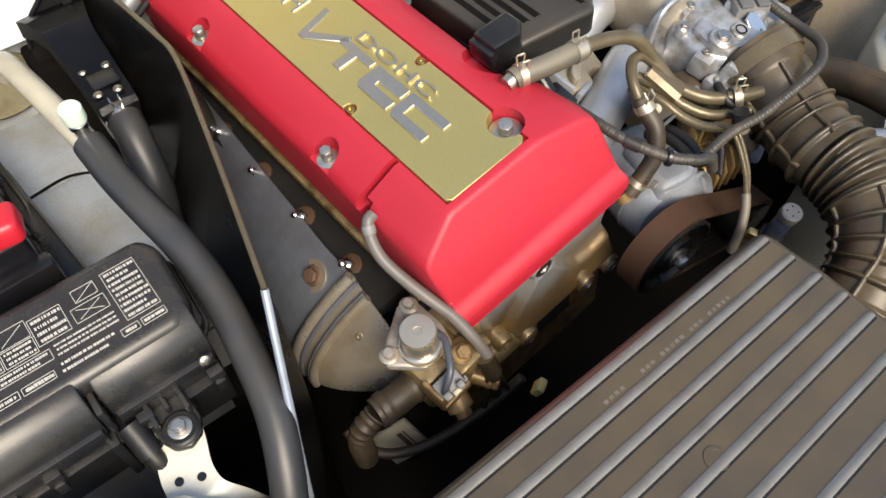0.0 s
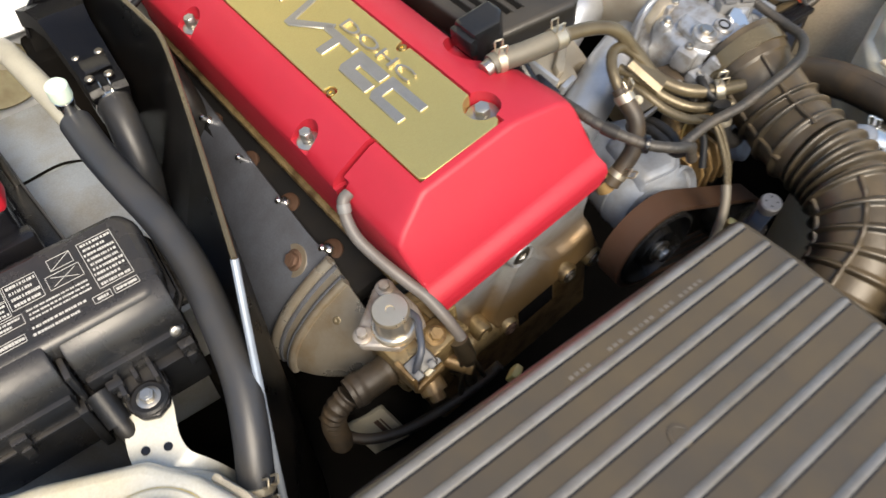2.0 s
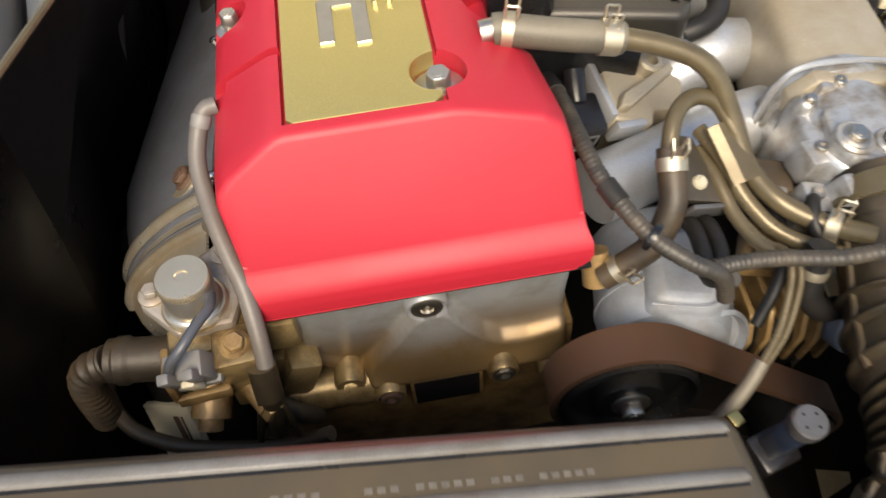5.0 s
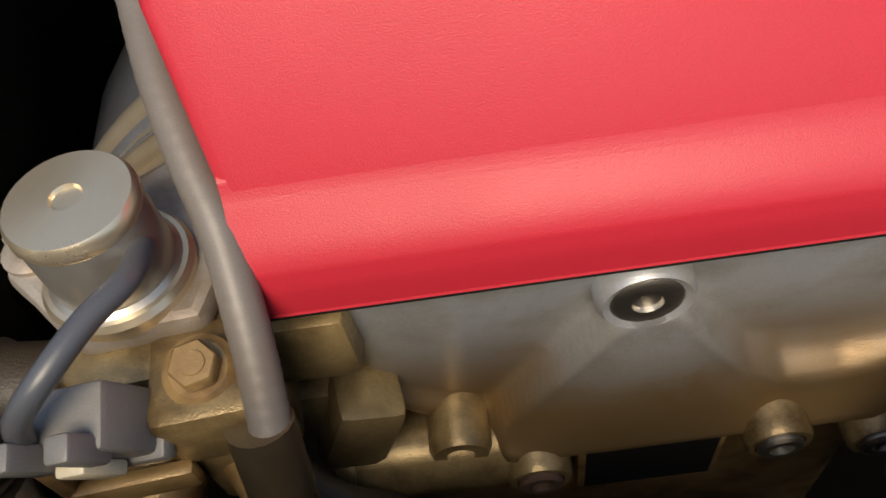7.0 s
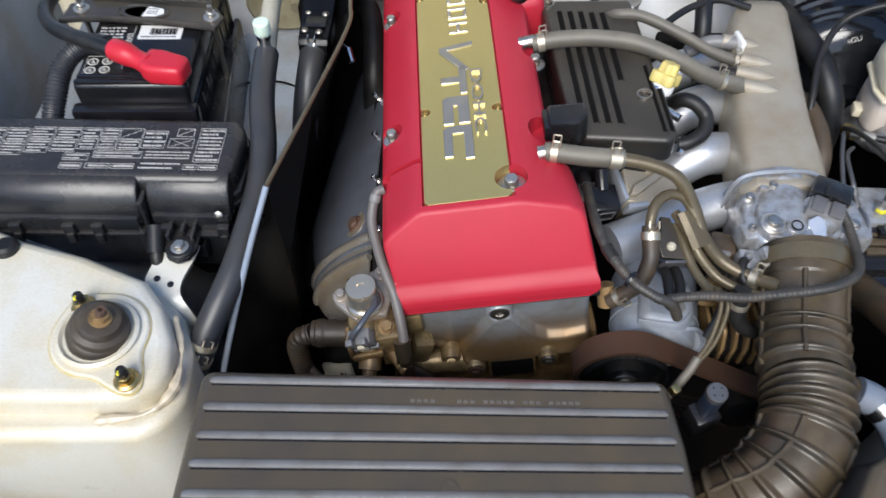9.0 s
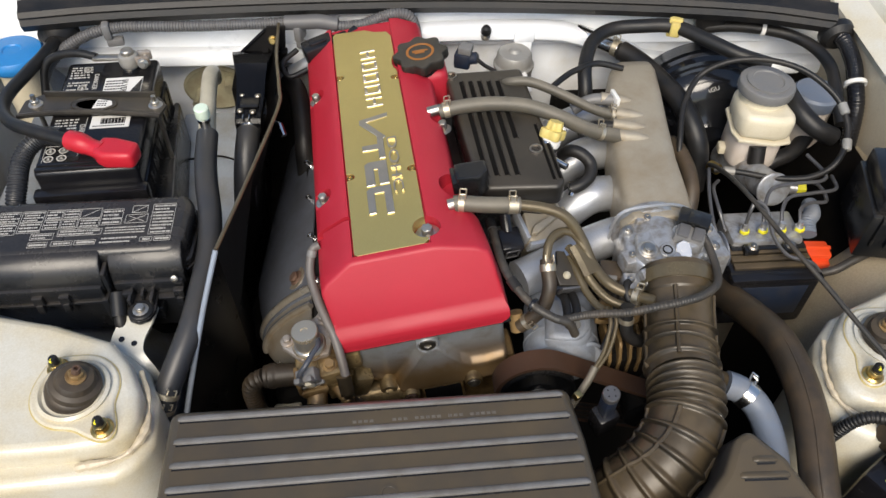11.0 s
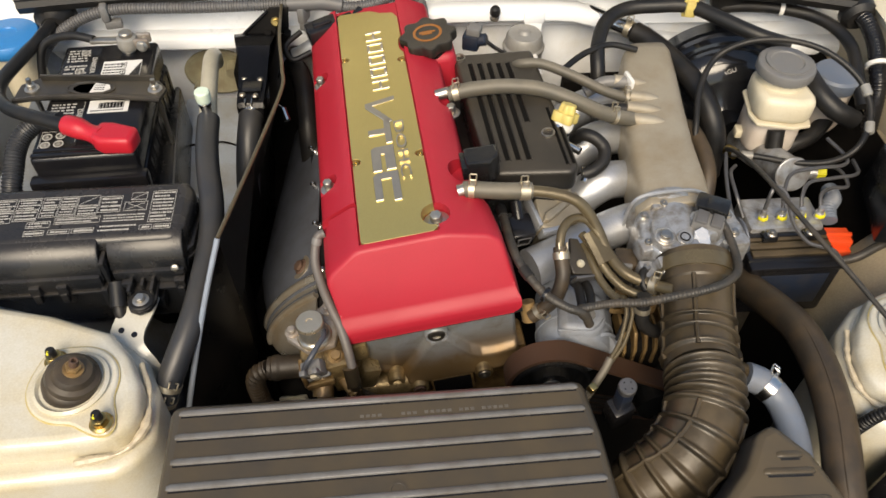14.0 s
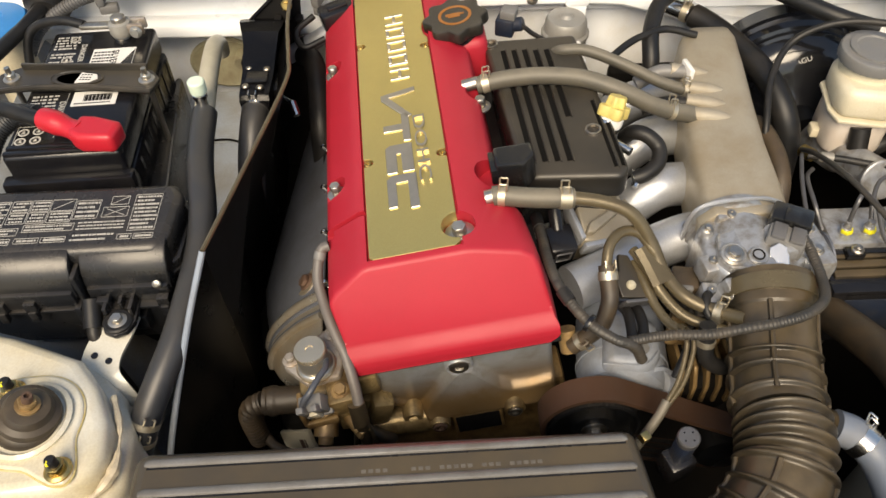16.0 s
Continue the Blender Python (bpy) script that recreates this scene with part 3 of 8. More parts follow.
for name, s in (("fender_left", -1), ("fender_right", 1)):
    f = thing(name, I4, "white painted inner fender and fender edge", "fender", kind="structure")
    prof = [(0.665, -0.55), (0.665, -0.14), (0.65, 0.085), (0.6, 0.14), (0.585, 0.4), (0.6, 0.66)]
    if s < 0:
        prof = [(x + 0.12 * min(1, max(0, (y - 0.06) / 0.1)), y) for x, y in prof]
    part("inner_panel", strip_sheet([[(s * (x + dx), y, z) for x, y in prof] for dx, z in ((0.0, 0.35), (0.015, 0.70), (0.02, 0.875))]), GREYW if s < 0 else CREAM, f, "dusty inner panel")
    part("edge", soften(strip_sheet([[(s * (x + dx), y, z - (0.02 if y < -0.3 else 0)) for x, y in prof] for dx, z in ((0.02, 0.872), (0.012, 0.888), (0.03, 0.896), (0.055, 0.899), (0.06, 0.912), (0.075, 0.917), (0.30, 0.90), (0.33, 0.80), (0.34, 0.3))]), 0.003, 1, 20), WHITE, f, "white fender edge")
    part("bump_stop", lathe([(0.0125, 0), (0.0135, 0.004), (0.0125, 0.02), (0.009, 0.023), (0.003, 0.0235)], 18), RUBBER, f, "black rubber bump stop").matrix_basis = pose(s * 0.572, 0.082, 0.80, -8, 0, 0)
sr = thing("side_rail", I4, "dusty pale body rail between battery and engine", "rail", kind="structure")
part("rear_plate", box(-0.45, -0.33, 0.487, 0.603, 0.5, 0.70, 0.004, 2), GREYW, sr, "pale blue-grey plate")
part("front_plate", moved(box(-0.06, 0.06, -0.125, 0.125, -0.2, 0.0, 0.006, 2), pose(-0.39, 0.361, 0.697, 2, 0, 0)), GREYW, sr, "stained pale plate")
part("seam_line", sweep([(-0.45, 0.481, 0.701), (-0.42, 0.484, 0.7015), (-0.38, 0.488, 0.7015), (-0.355, 0.478, 0.701), (-0.34, 0.468, 0.7)], 0.0016, 6), DARK, sr, "dark open seam")

# sloping wheelhouse sheets between the towers and the firewall, and the front beam
for name, s in (("wheelhouse_left", -1), ("wheelhouse_right", 1)):
    bm = bmesh.new()
    g = [[(0.62, 0.10, 0.80), (0.63, 0.6, 0.80)], [(0.52, 0.08, 0.74), (0.56, 0.6, 0.70)], [(0.42, 0.055, 0.62), (0.5, 0.6, 0.55)], [(0.40, 0.05, 0.35), (0.49, 0.6, 0.35)]]
    vs = [[bm.verts.new((s * x, y, z)) for x, y, z in r] for r in g]
    for a, b in zip(vs, vs[1:]):
        bm.faces.new((a[0], a[1], b[1], b[0]))
    single(name, bm, DUSTY_SHADE if s > 0 else GREYW, "dusty painted wheelhouse sheet beside the engine bay, darkened for shade", "wheelhouse", kind="structure")
# Two added black sheets stand in for shade behind the brake parts.
single("firewall_shade_sheet", box(0.17, 0.62, 0.565, 0.592, 0.34, 0.735, 0.006), DARK, "added dark sheet standing in for shade on the lower firewall", "insulation", kind="structure")
shade_sheet = strip_sheet([[(x, y, z + 0.006) for y in (0.21, 0.4, 0.59)] for x, z in ((0.585, 0.775), (0.535, 0.735), (0.47, 0.64), (0.45, 0.4))])
bmesh.ops.solidify(shade_sheet, geom=shade_sheet.faces[:], thickness=-0.004)
single("wheelhouse_shade_sheet", shade_sheet, DARK, "added black sheet standing in for shade on the wheelhouse", "insulation", kind="structure")
# Added black blocks make the gap beside the partition read as unlit.
single("partition_shade_block", box(-0.352, -0.264, 0.545, 0.603, 0.4, 0.79, 0.006), DARK, "added dark block standing in for shade beside the partition", "insulation", kind="structure")
single("partition_shade_floor", box(-0.357, -0.275, 0.2, 0.55, 0.5, 0.6, 0.006), DARK, "added dark floor block for the shaded gap beside the partition", "channel", kind="structure")
# Added dark sheet hides the bright wheelhouse where the void lies in shade.
single("tower_shade_sheet", prism([(0.372, -0.4), (0.376, -0.4), (0.376, -0.14), (0.41, 0.06), (0.41, 0.2), (0.406, 0.2), (0.406, 0.062), (0.372, -0.138)], 0.33, 0.665), DARK, "added dark sheet for the unlit void below the strut tower", "splash shield", kind="structure")
# Open bonnet out of view, added to reflect white and block rear sky.
bonnet = bmesh.new()
rows3 = []
for y, z, half in ((0.80, 1.0, 0.66), (0.95, 1.2, 0.7), (1.15, 1.55, 0.68), (1.32, 1.9, 0.6)):
    rows3.append([bonnet.verts.new((half * k / 4, y + 0.02 * (k / 4) ** 2, z - 0.03 * (k / 4) ** 2)) for k in range(-4, 5)])
for a, b in zip(rows3, rows3[1:]):
    for i in range(8):
        bonnet.faces.new((a[i], a[i + 1], b[i + 1], b[i]))
bmesh.ops.solidify(bonnet, geom=bonnet.faces[:], thickness=0.02)
single("raised_bonnet", bonnet, WHITE, "unseen white bonnet panel standing open, added for reflected light", "bonnet", kind="structure", angle=50)
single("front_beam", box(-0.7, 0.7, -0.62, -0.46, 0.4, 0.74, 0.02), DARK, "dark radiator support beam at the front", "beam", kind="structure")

# ---- the engine: a frame that is turned and leans with the cam cover ----
E = Matrix.Translation((-0.111, 0.104, 0.885)) @ pose(0, 0, 0, 0, 0, 4.2) @ pose(0, 0, 0, 0, -8, 0)


def cover_body():
    """Lofted along v, then cut by the sloping front plane and rounded there."""
    bm = bmesh.new()

    def sec(v, ul, ulb, ur, urb, closed=False, wb=-0.102, cut=0.0):
        c = 0.0005 if closed else -0.0045
        e = 0.0005
        s = [(ulb, wb), (ulb, -0.088), (ulb + 0.001, -0.084), (ul - 0.001, -0.032), (ul + 0.001, -0.025), (ul + 0.008, -0.0185), (-0.056, -0.004), (-0.050, -0.0005), (-0.0445, e), (-0.0438, c), (0.0438, c), (0.0445, e), (0.050, 0.0), (0.056, -0.001), (ur - 0.016, -0.009), (ur - 0.004, -0.016), (ur, -0.025), (urb - 0.001, -0.084), (urb, -0.088), (urb - cut * 0.3, -0.088 + (wb + 0.088) * 0.6), (urb - cut, wb)]
        return [bm.verts.new((u, v, w)) for u, w in s]

    rings = [sec(v, -0.088, -0.086, 0.088, 0.094) for v in (0.462, 0.35, 0.2, 0.095)]
    rings.append(sec(0.07, -0.088, -0.086, 0.089, 0.098))
    rings.append(sec(0.045, -0.088, -0.086, 0.104, 0.116))
    rings.append(sec(0.012, -0.088, -0.086, 0.108, 0.119, cut=0.004))
    rings.append(sec(0.0015, -0.088, -0.086, 0.109, 0.119, cut=0.006))
    rings.append(sec(0.0008, -0.088, -0.086, 0.109, 0.119, True, cut=0.006))
    rings.append(sec(-0.08, -0.083, -0.081, 0.107, 0.118, True, cut=0.012))
    n = len(rings[0])
    for a, b in zip(rings, rings[1:]):
        for i in range(n):
            j = (i + 1) % n
            bm.faces.new((a[i], a[j], b[j], b[i]))
    bm.faces.new(rings[0])
    bm.faces.new(rings[-1][::-1])
    bmesh.ops.remove_doubles(bm, verts=bm.verts, dist=0.00005)
    way = Vector((0, -1, 0.43)).normalized()
    cut = bmesh.ops.bisect_plane(bm, geom=bm.verts[:] + bm.edges[:] + bm.faces[:], plane_co=(0, -0.0085, -0.001), plane_no=way, clear_outer=True)
    rim = [e for e in cut["geom_cut"] if isinstance(e, bmesh.types.BMEdge)]
    bmesh.ops.holes_fill(bm, edges=rim)
    bmesh.ops.recalc_face_normals(bm, faces=bm.faces)
    rim = [e for e in bm.edges if all(abs((q.co - Vector((0, -0.0085, -0.001))).dot(way)) < 1e-5 for q in e.verts) and any(q.co.z > -0.095 for q in e.verts)]
    bmesh.ops.bevel(bm, geom=rim, offset=0.0038, segments=3, profile=0.5, affect="EDGES", clamp_overlap=True)
    return bm


def front_lip():
    prof = [(-0.02, -0.064)]
    for k in range(17):
        t = k / 16
        w = -0.067 - 0.0195 * t
        prof.append((-0.00838 + 0.43 * (w + 0.001) - 0.0054 * t ** 3 * (10 - 15 * t + 6 * t * t), w))
    prof += [(-0.0506, -0.0872), (-0.0513, -0.0895), (-0.0516, -0.094), (-0.0516, -0.1025), (-0.025, -0.1025)]
    bm = bmesh.new()
    ring = []
    for q in (None, 0.0, 0.35, 0.65, 0.85, 1.0):
        row = []
        for v, w in prof:
            ur = min(0.1183, 0.106 + 0.0115 * (-0.025 - w) / 0.063 + 0.25 * max(0, -0.074 - w))
            if q is None:
                row.append(bm.verts.new((-0.0828, v, w)))
            else:
                row.append(bm.verts.new((ur - 0.016 * (1 - q), v, max(w, -0.1025 + 0.0135 * (1 - math.sqrt(1 - q * q * 0.98))))))
        ring.append(row)
    m = len(prof)
    for a, b in zip(ring, ring[1:]):
        for i in range(m):
            j = (i + 1) % m
            bm.faces.new((a[i], a[j], b[j], b[i]))
    ends = [bm.faces.new(ring[0]), bm.faces.new(ring[-1][::-1])]
    bmesh.ops.recalc_face_normals(bm, faces=bm.faces)
    for f, r in ((ends[0], 0.003), (ends[1], 0.004)):
        es = [e for e in f.edges if min(q.co.y for q in e.verts) < -0.04 and max(q.co.y for q in e.verts) < -0.04]
        bmesh.ops.bevel(bm, geom=es, offset=r, segments=3, profile=0.5, affect="EDGES", clamp_overlap=True)
    return bm


cover = thing("valve_cover", E, "red wrinkle-painted engine valve cover", "valve cover")
body = part("body", cover_body(), RED, cover, "", 40)
part("front_lip", front_lip(), RED, cover, "red flared lower lip", 60)
bpy.context.view_layer.update()


def slot(u0, u1, v, r, w0, w1):
    """A round-ended slot from u0 to u1."""
    pts = [(u1 + r * math.cos(a), v + r * math.sin(a)) for a in [math.pi * (k / 10 - 0.5) for k in range(11)]]
    pts += [(u0 + r * math.cos(a), v + r * math.sin(a)) for a in [math.pi * (k / 10 + 0.5) for k in range(11)]]
    return prism(pts, w0, w1)


BOLTS_L = (0.122, 0.325)
cuts = [slot(-0.12, -0.0765, v, 0.0125, -0.026, 0.03) for v in BOLTS_L]
cuts += [slot(0.0425, 0.0426, 0.026, 0.0162, -0.014, 0.03)]
cuts += [moved(box(-0.11, -0.0437, -0.0032, 0.0032, -0.032, 0.03), Matrix.Translation((0, 0.0565, 0.0)) @ pose(0, 0, 0, 0, 0, -7)),
         moved(box(-0.11, -0.079, -0.0055, 0.0055, -0.11, 0.03), Matrix.Translation((0, 0.0605, 0)))]
cuts += [slot(0.0885, 0.13, 0.098, 0.022, -0.03, 0.03), slot(0.086, 0.13, 0.23, 0.012, -0.035, 0.03)]
cut_away(body, cuts)
for v in BOLTS_L:
    bolt(cover, pose(-0.0765, v, -0.026), DULLZINC, 0.0058, 0.0105, 0.014, label="dull steel cover bolt")
bolt(cover, pose(0.0425, 0.026, -0.014), DULLZINC, 0.0072, 0.0148, 0.0125, label="dull steel cover bolt")
part("filler_neck", box(0.046, 0.112, 0.318, 0.384, -0.09, -0.01, 0.012, 3), RED, cover, "red raised filler neck")
for v, w in ((0.056, -0.004), (0.243, -0.014)):
    part("hose_nipple", rod((0.072, v, w), (0.09, v, w + 0.002), 0.0072, 16), STEEL, cover, "steel breather nipple")
bolt(cover, pose(0.088, 0.221, -0.03), STEEL, 0.006, 0.011, 0.014, label="dull steel cover bolt")

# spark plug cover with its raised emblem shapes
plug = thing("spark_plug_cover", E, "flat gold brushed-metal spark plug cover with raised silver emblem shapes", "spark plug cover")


def plate_outline():
    pts = [(-0.0385, 0.001), (0.037, 0.001), (0.0425, 0.0058)]
    pts += [(0.0425 + 0.0162 * math.cos(a), 0.026 + 0.0162 * math.sin(a)) for a in [math.radians(269 - 178 * k / 12) for k in range(13)]]
    for v in (0.127, 0.316):
        pts += [(0.0425, v - 0.0055)] + [(0.038 + 0.0055 * math.cos(a), v + 0.0055 * math.sin(a)) for a in [math.radians(270 - 180 * k / 6) for k in range(7)]] + [(0.0425, v + 0.0055)]
    pts += [(0.0425, 0.331), (0.0385, 0.339), (0.0372, 0.35), (0.0385, 0.361), (0.0425, 0.369), (0.0425, 0.418), (0.037, 0.43), (0.02, 0.434), (0.005, 0.444), (-0.038, 0.448), (-0.0425, 0.443)]
    for v in (0.336, 0.131):
        pts.append((-0.0425, v + 0.0055))
        pts += [(-0.038 + 0.0055 * math.cos(a), v + 0.0055 * math.sin(a)) for a in [math.radians(90 - 180 * k / 6) for k in range(7)]] + [(-0.0425, v - 0.0055)]
    pts += [(-0.0425, 0.005)]
    return pts


part("plate", prism(plate_outline(), -0.0042, 0.0004, 0.0009, 2), GOLD, plug)
wall = bmesh.new()
arc = [math.radians(92 + 176 * k / 16) for k in range(17)]
tubes = [[wall.verts.new((0.0425 + r * math.cos(a), 0.026 + r * math.sin(a), w)) for a in arc] for r, w in ((0.016, 0.0), (0.0157, -0.0138), (0.0167, -0.0138), (0.0167, 0.0))]
for k in range(4):
    for i in range(16):
        wall.faces.new((tubes[k][i], tubes[k][i + 1], tubes[(k + 1) % 4][i + 1], tubes[(k + 1) % 4][i]))
part("pocket_wall", wall, GOLD, plug, "curved gold wall round the bolt")
for u, v in ((-0.0385, 0.131), (-0.0385, 0.336), (0.0385, 0.127), (0.0385, 0.316)):
    part("screw", moved(lathe([(0.0046, -0.004), (0.0046, -0.0018), (0.0036, -0.0004), (0.0018, -0.0004), (0.0016, -0.0018)], 14), Matrix.Translation((u, v, 0))), ZINC, plug, "dark recessed screw")


def emblem(pts, u, v, name="emblem_shape"):
    """A raised shape; drawn with x to the front of the engine and y to its right."""
    part(name, prism([(u + y, v - x) for x, y in pts], 0.0, 0.0022, 0.0005, 1), LETTER, plug, "raised silver emblem shape")


for k, rungs in enumerate(((0.0085,), (0.0, 0.0165), (0.0055, 0.011), (0.0, 0.0165), (0.004,))):
    v = 0.388 - 0.0275 * k
    for x in (0.0, 0.0165):
        emblem([(x, -0.011), (x + 0.0036, -0.011), (x + 0.0036, 0.011), (x, 0.011)], 0.005, v)
    for y in ((-0.0018,) if len(rungs) == 1 else (-0.011, 0.0074)):
        emblem([(0.0036, y), (0.0165, y), (0.0165, y + 0.0036), (0.0036, y + 0.0036)], 0.005, v)
emblem([(0.0, 0.018), (0.007, 0.018), (0.013, -0.011), (0.047, 0.012), (0.051, 0.006), (0.015, -0.02), (0.007, -0.02)], 0.001, 0.24)
emblem([(0.012, -0.02), (0.022, -0.02), (0.022, 0.0), (0.04, 0.0), (0.04, 0.008), (-0.004, 0.008), (-0.004, 0.0), (0.012, 0.0)], 0.001, 0.193)
emblem([(0.004, -0.02), (0.042, -0.02), (0.042, -0.009), (0.014, -0.009), (0.014, -0.004), (0.042, -0.004), (0.042, 0.008), (0.0, 0.008), (0.0, -0.015)], 0.001, 0.149)
emblem([(0.005, -0.021), (0.044, -0.021), (0.044, -0.012), (0.011, -0.012), (0.011, 0.0), (0.048, 0.0), (0.048, 0.009), (0.0, 0.009), (0.0, -0.015)], 0.001, 0.104)
part("small_writing", moved(text_mesh("DOHC", 0.0185, 0.0018), Matrix.Translation((0.0185, 0.139, 0.002)) @ pose(0, 0, 0, 0, 0, -90) @ Matrix.Diagonal((1.85, 0.95, 1, 1))), LETTER, plug, "raised silver letters")

cap = thing("oil_filler_cap", E @ pose(0.079, 0.35, -0.006), "black plastic oil filler cap with an orange printed top", "filler cap")
part("grip", soften(prism([((0.036 + 0.0035 * math.cos(8 * a)) * math.cos(a), (0.036 + 0.0035 * math.cos(8 * a)) * math.sin(a)) for a in [2 * math.pi * k / 60 for k in range(60)]], 0.0, 0.015), 0.002, 2, 60), COVERBLACK, cap)
part("printed_ring", lathe([(0.02, 0.0148), (0.02, 0.0155), (0.0165, 0.0155), (0.0162, 0.0148)], 28), AMBER, cap, "orange printed ring")
part("printed_symbol", join(box(-0.008, 0.006, -0.004, 0.004, 0.0148, 0.0155), box(0.005, 0.011, 0.0, 0.003, 0.0148, 0.0155), box(-0.011, -0.007, -0.001, 0.004, 0.0148, 0.0155)), AMBER, cap, "orange printed symbol")
part("neck", lathe([(0.03, -0.03), (0.03, 0.0), (0.02, 0.0)], 24), PLASTIC, cap)

# cylinder head and the stained front cover below the red cover
head = thing("cylinder_head", E, "stained cast aluminium cylinder head with its front timing cover", "cylinder head")
part("block", box(-0.083, 0.113, -0.01, 0.455, -0.33, -0.1025, 0.004), ALU, head)
fc = [(-0.063, -0.1035), (0.112, -0.1035), (0.11, -0.15), (0.108, -0.19), (0.075, -0.206), (0.03, -0.216), (0.0, -0.221), (-0.03, -0.206), (-0.055, -0.192), (-0.071, -0.168), (-0.065, -0.125)]
toV = Matrix(((1, 0, 0, 0), (0, 0, -1, 0), (0, 1, 0, 0), (0, 0, 0, 1)))
part("front_cover", moved(prism(fc, 0.0, 0.032, 0.006, 3), toV), SEEP, head, "stained aluminium front cover")


def cast_face():
    """The cast front: a hollow at each side of a bulge that widens downward and flares to the chain case flange."""
    brow = ([-0.07, -0.04, -0.0345, -0.02, -0.006, 0.006, 0.0165, 0.029, 0.041, 0.053, 0.065, 0.085, 0.112],
            [-0.23, -0.206, -0.198, -0.179, -0.159, -0.141, -0.13, -0.136, -0.155, -0.172, -0.1785, -0.1795, -0.175])
    foot = ([-0.07, -0.055, -0.036, -0.02, 0.112], [-0.172, -0.189, -0.2, -0.2015, -0.2015])

    def ease(x):
        x = min(1.0, max(0.0, x))
        return x * x * (3 - 2 * x)

    def prominence(u, w, wb):
        we = float(np.interp(u, *brow))
        hollow = 0.0425 - 0.0062 * ease((-0.108 - w) / max(0.012, -0.108 - max(we, wb) - 0.006))
        hollow += 0.005 * ease((wb + 0.011 - w) / 0.008) * ease((-0.03 - u) / 0.006)
        t = min(1.0, max(0.0, (we - w) / max(0.012, we - wb)))
        bulge = 0.0438 + 0.0022 * ease(t * 6) + 0.012 * t ** 1.5 + 0.0014 * math.exp(-((we - w - 0.005) / 0.004) ** 2)
        p = hollow + (bulge - hollow) * ease((we - w) / (0.008 + 0.008 * ease((u - 0.05) / 0.02)) + 0.5)
        side = max(0.0, 1 - min(u + 0.07, 0.111 - u) / 0.006)
        return p - 0.007 * (1 - math.sqrt(max(0.0, 1 - side * side)))

    bm = bmesh.new()
    rings = []
    for i in range(91):
        u = -0.07 + 0.181 * i / 90
        wb = float(np.interp(u, *foot))
        ring = [(0.03, -0.1036)]
        for k in range(49):
            w = -0.1036 + (wb + 0.1036) * k / 48
            ring.append((prominence(u, w, wb), w))
        p = ring[-1][0]
        ring += [(p - 0.001, wb - 0.0022), (p - 0.004, wb - 0.0036), (0.033, wb - 0.004)]
        rings.append([bm.verts.new((u, -q, w)) for q, w in ring])
    n = len(rings[0])
    for a, b in zip(rings, rings[1:]):
        for i in range(n):
            j = (i + 1) % n
            bm.faces.new((a[i], a[j], b[j], b[i]))
    bm.faces.new(rings[0])
    bm.faces.new(rings[-1][::-1])
    bmesh.ops.recalc_face_normals(bm, faces=bm.faces)
    return bm


part("cast_face", cast_face(), SEEP, head, "oil-stained cast face with two hollows", 88)
part("lower_case", moved(prism([(-0.105, -0.38), (0.125, -0.38), (0.122, -0.2), (0.07, -0.2), (0.02, -0.205), (-0.04, -0.2), (-0.1, -0.17)], -0.01, 0.034, 0.006, 2), toV), OILED, head, "brown oil-stained chain case")
part("boss", moved(lathe([(0.0145, 0.03), (0.014, 0.0445), (0.0125, 0.0468), (0.0104, 0.0455), (0.01, 0.0445)], 30), Matrix.Translation((0.0165, 0, -0.128)) @ toV), FRONTALU, head, "round bolt boss")
part("bolt", moved(lathe([(0.0104, 0.043), (0.0104, 0.0458), (0.0092, 0.0466), (0.0045, 0.0466), (0.004, 0.0452)], 24), Matrix.Translation((0.0165, 0, -0.128)) @ toV), STEEL, head, "round-headed steel bolt")
for u, w in ((0.0635, -0.2035), (-0.0172, -0.21), (0.1, -0.212)):
    part("boss", moved(lathe([(0.0122, 0.03), (0.0114, 0.0605), (0.0104, 0.0625), (0.0085, 0.0625), (0.0082, 0.0575)], 24), Matrix.Translation((u, 0, w)) @ toV), STAINED, head, "stained bolt boss")
    part("bolt", moved(lathe([(0.0078, 0.055), (0.0078, 0.0635), (0.0068, 0.0645), (0.0042, 0.0645), (0.004, 0.0595), (0.001, 0.0595)], 20), Matrix.Translation((u, 0, w)) @ toV), RUST if u < 0.01 else STEEL, head, "stained socket-head bolt")
part("name_plate", box(-0.003, 0.05, -0.0545, -0.033, -0.245, -0.2065, 0.0015), OILED, head, "stained plate with a dark recess")
part("recess", box(0.0, 0.047, -0.0551, -0.054, -0.242, -0.2095), GLOSSY, head, "dark recess")
part("sensor_boss", box(-0.094, -0.064, -0.05, -0.008, -0.142, -0.112, 0.004), STAINED, head, "stained square boss")
part("oil_gallery", join(rod((-0.084, -0.046, -0.208), (-0.018, -0.044, -0.2135), 0.0158, 28), rod((-0.086, -0.046, -0.2078), (-0.08, -0.0465, -0.2085), 0.0185, 20)), STAINED, head, "stained round oil gallery")
part("side_casting", join(box(-0.098, -0.068, -0.046, 0.0, -0.2, -0.16, 0.007, 2), moved(box(-0.012, 0.012, -0.02, 0.01, -0.018, 0.018, 0.005, 2), pose(-0.076, -0.036, -0.178, 0, 24, 10))), STAINED, head, "lumpy stained side casting")
part("plug", moved(lathe([(0.011, 0.0), (0.011, 0.052), (0.0095, 0.055), (0.005, 0.055), (0.0045, 0.052)], 20), Matrix.Translation((-0.043, 0, -0.197)) @ toV), STAINED, head, "grey stained round plug")
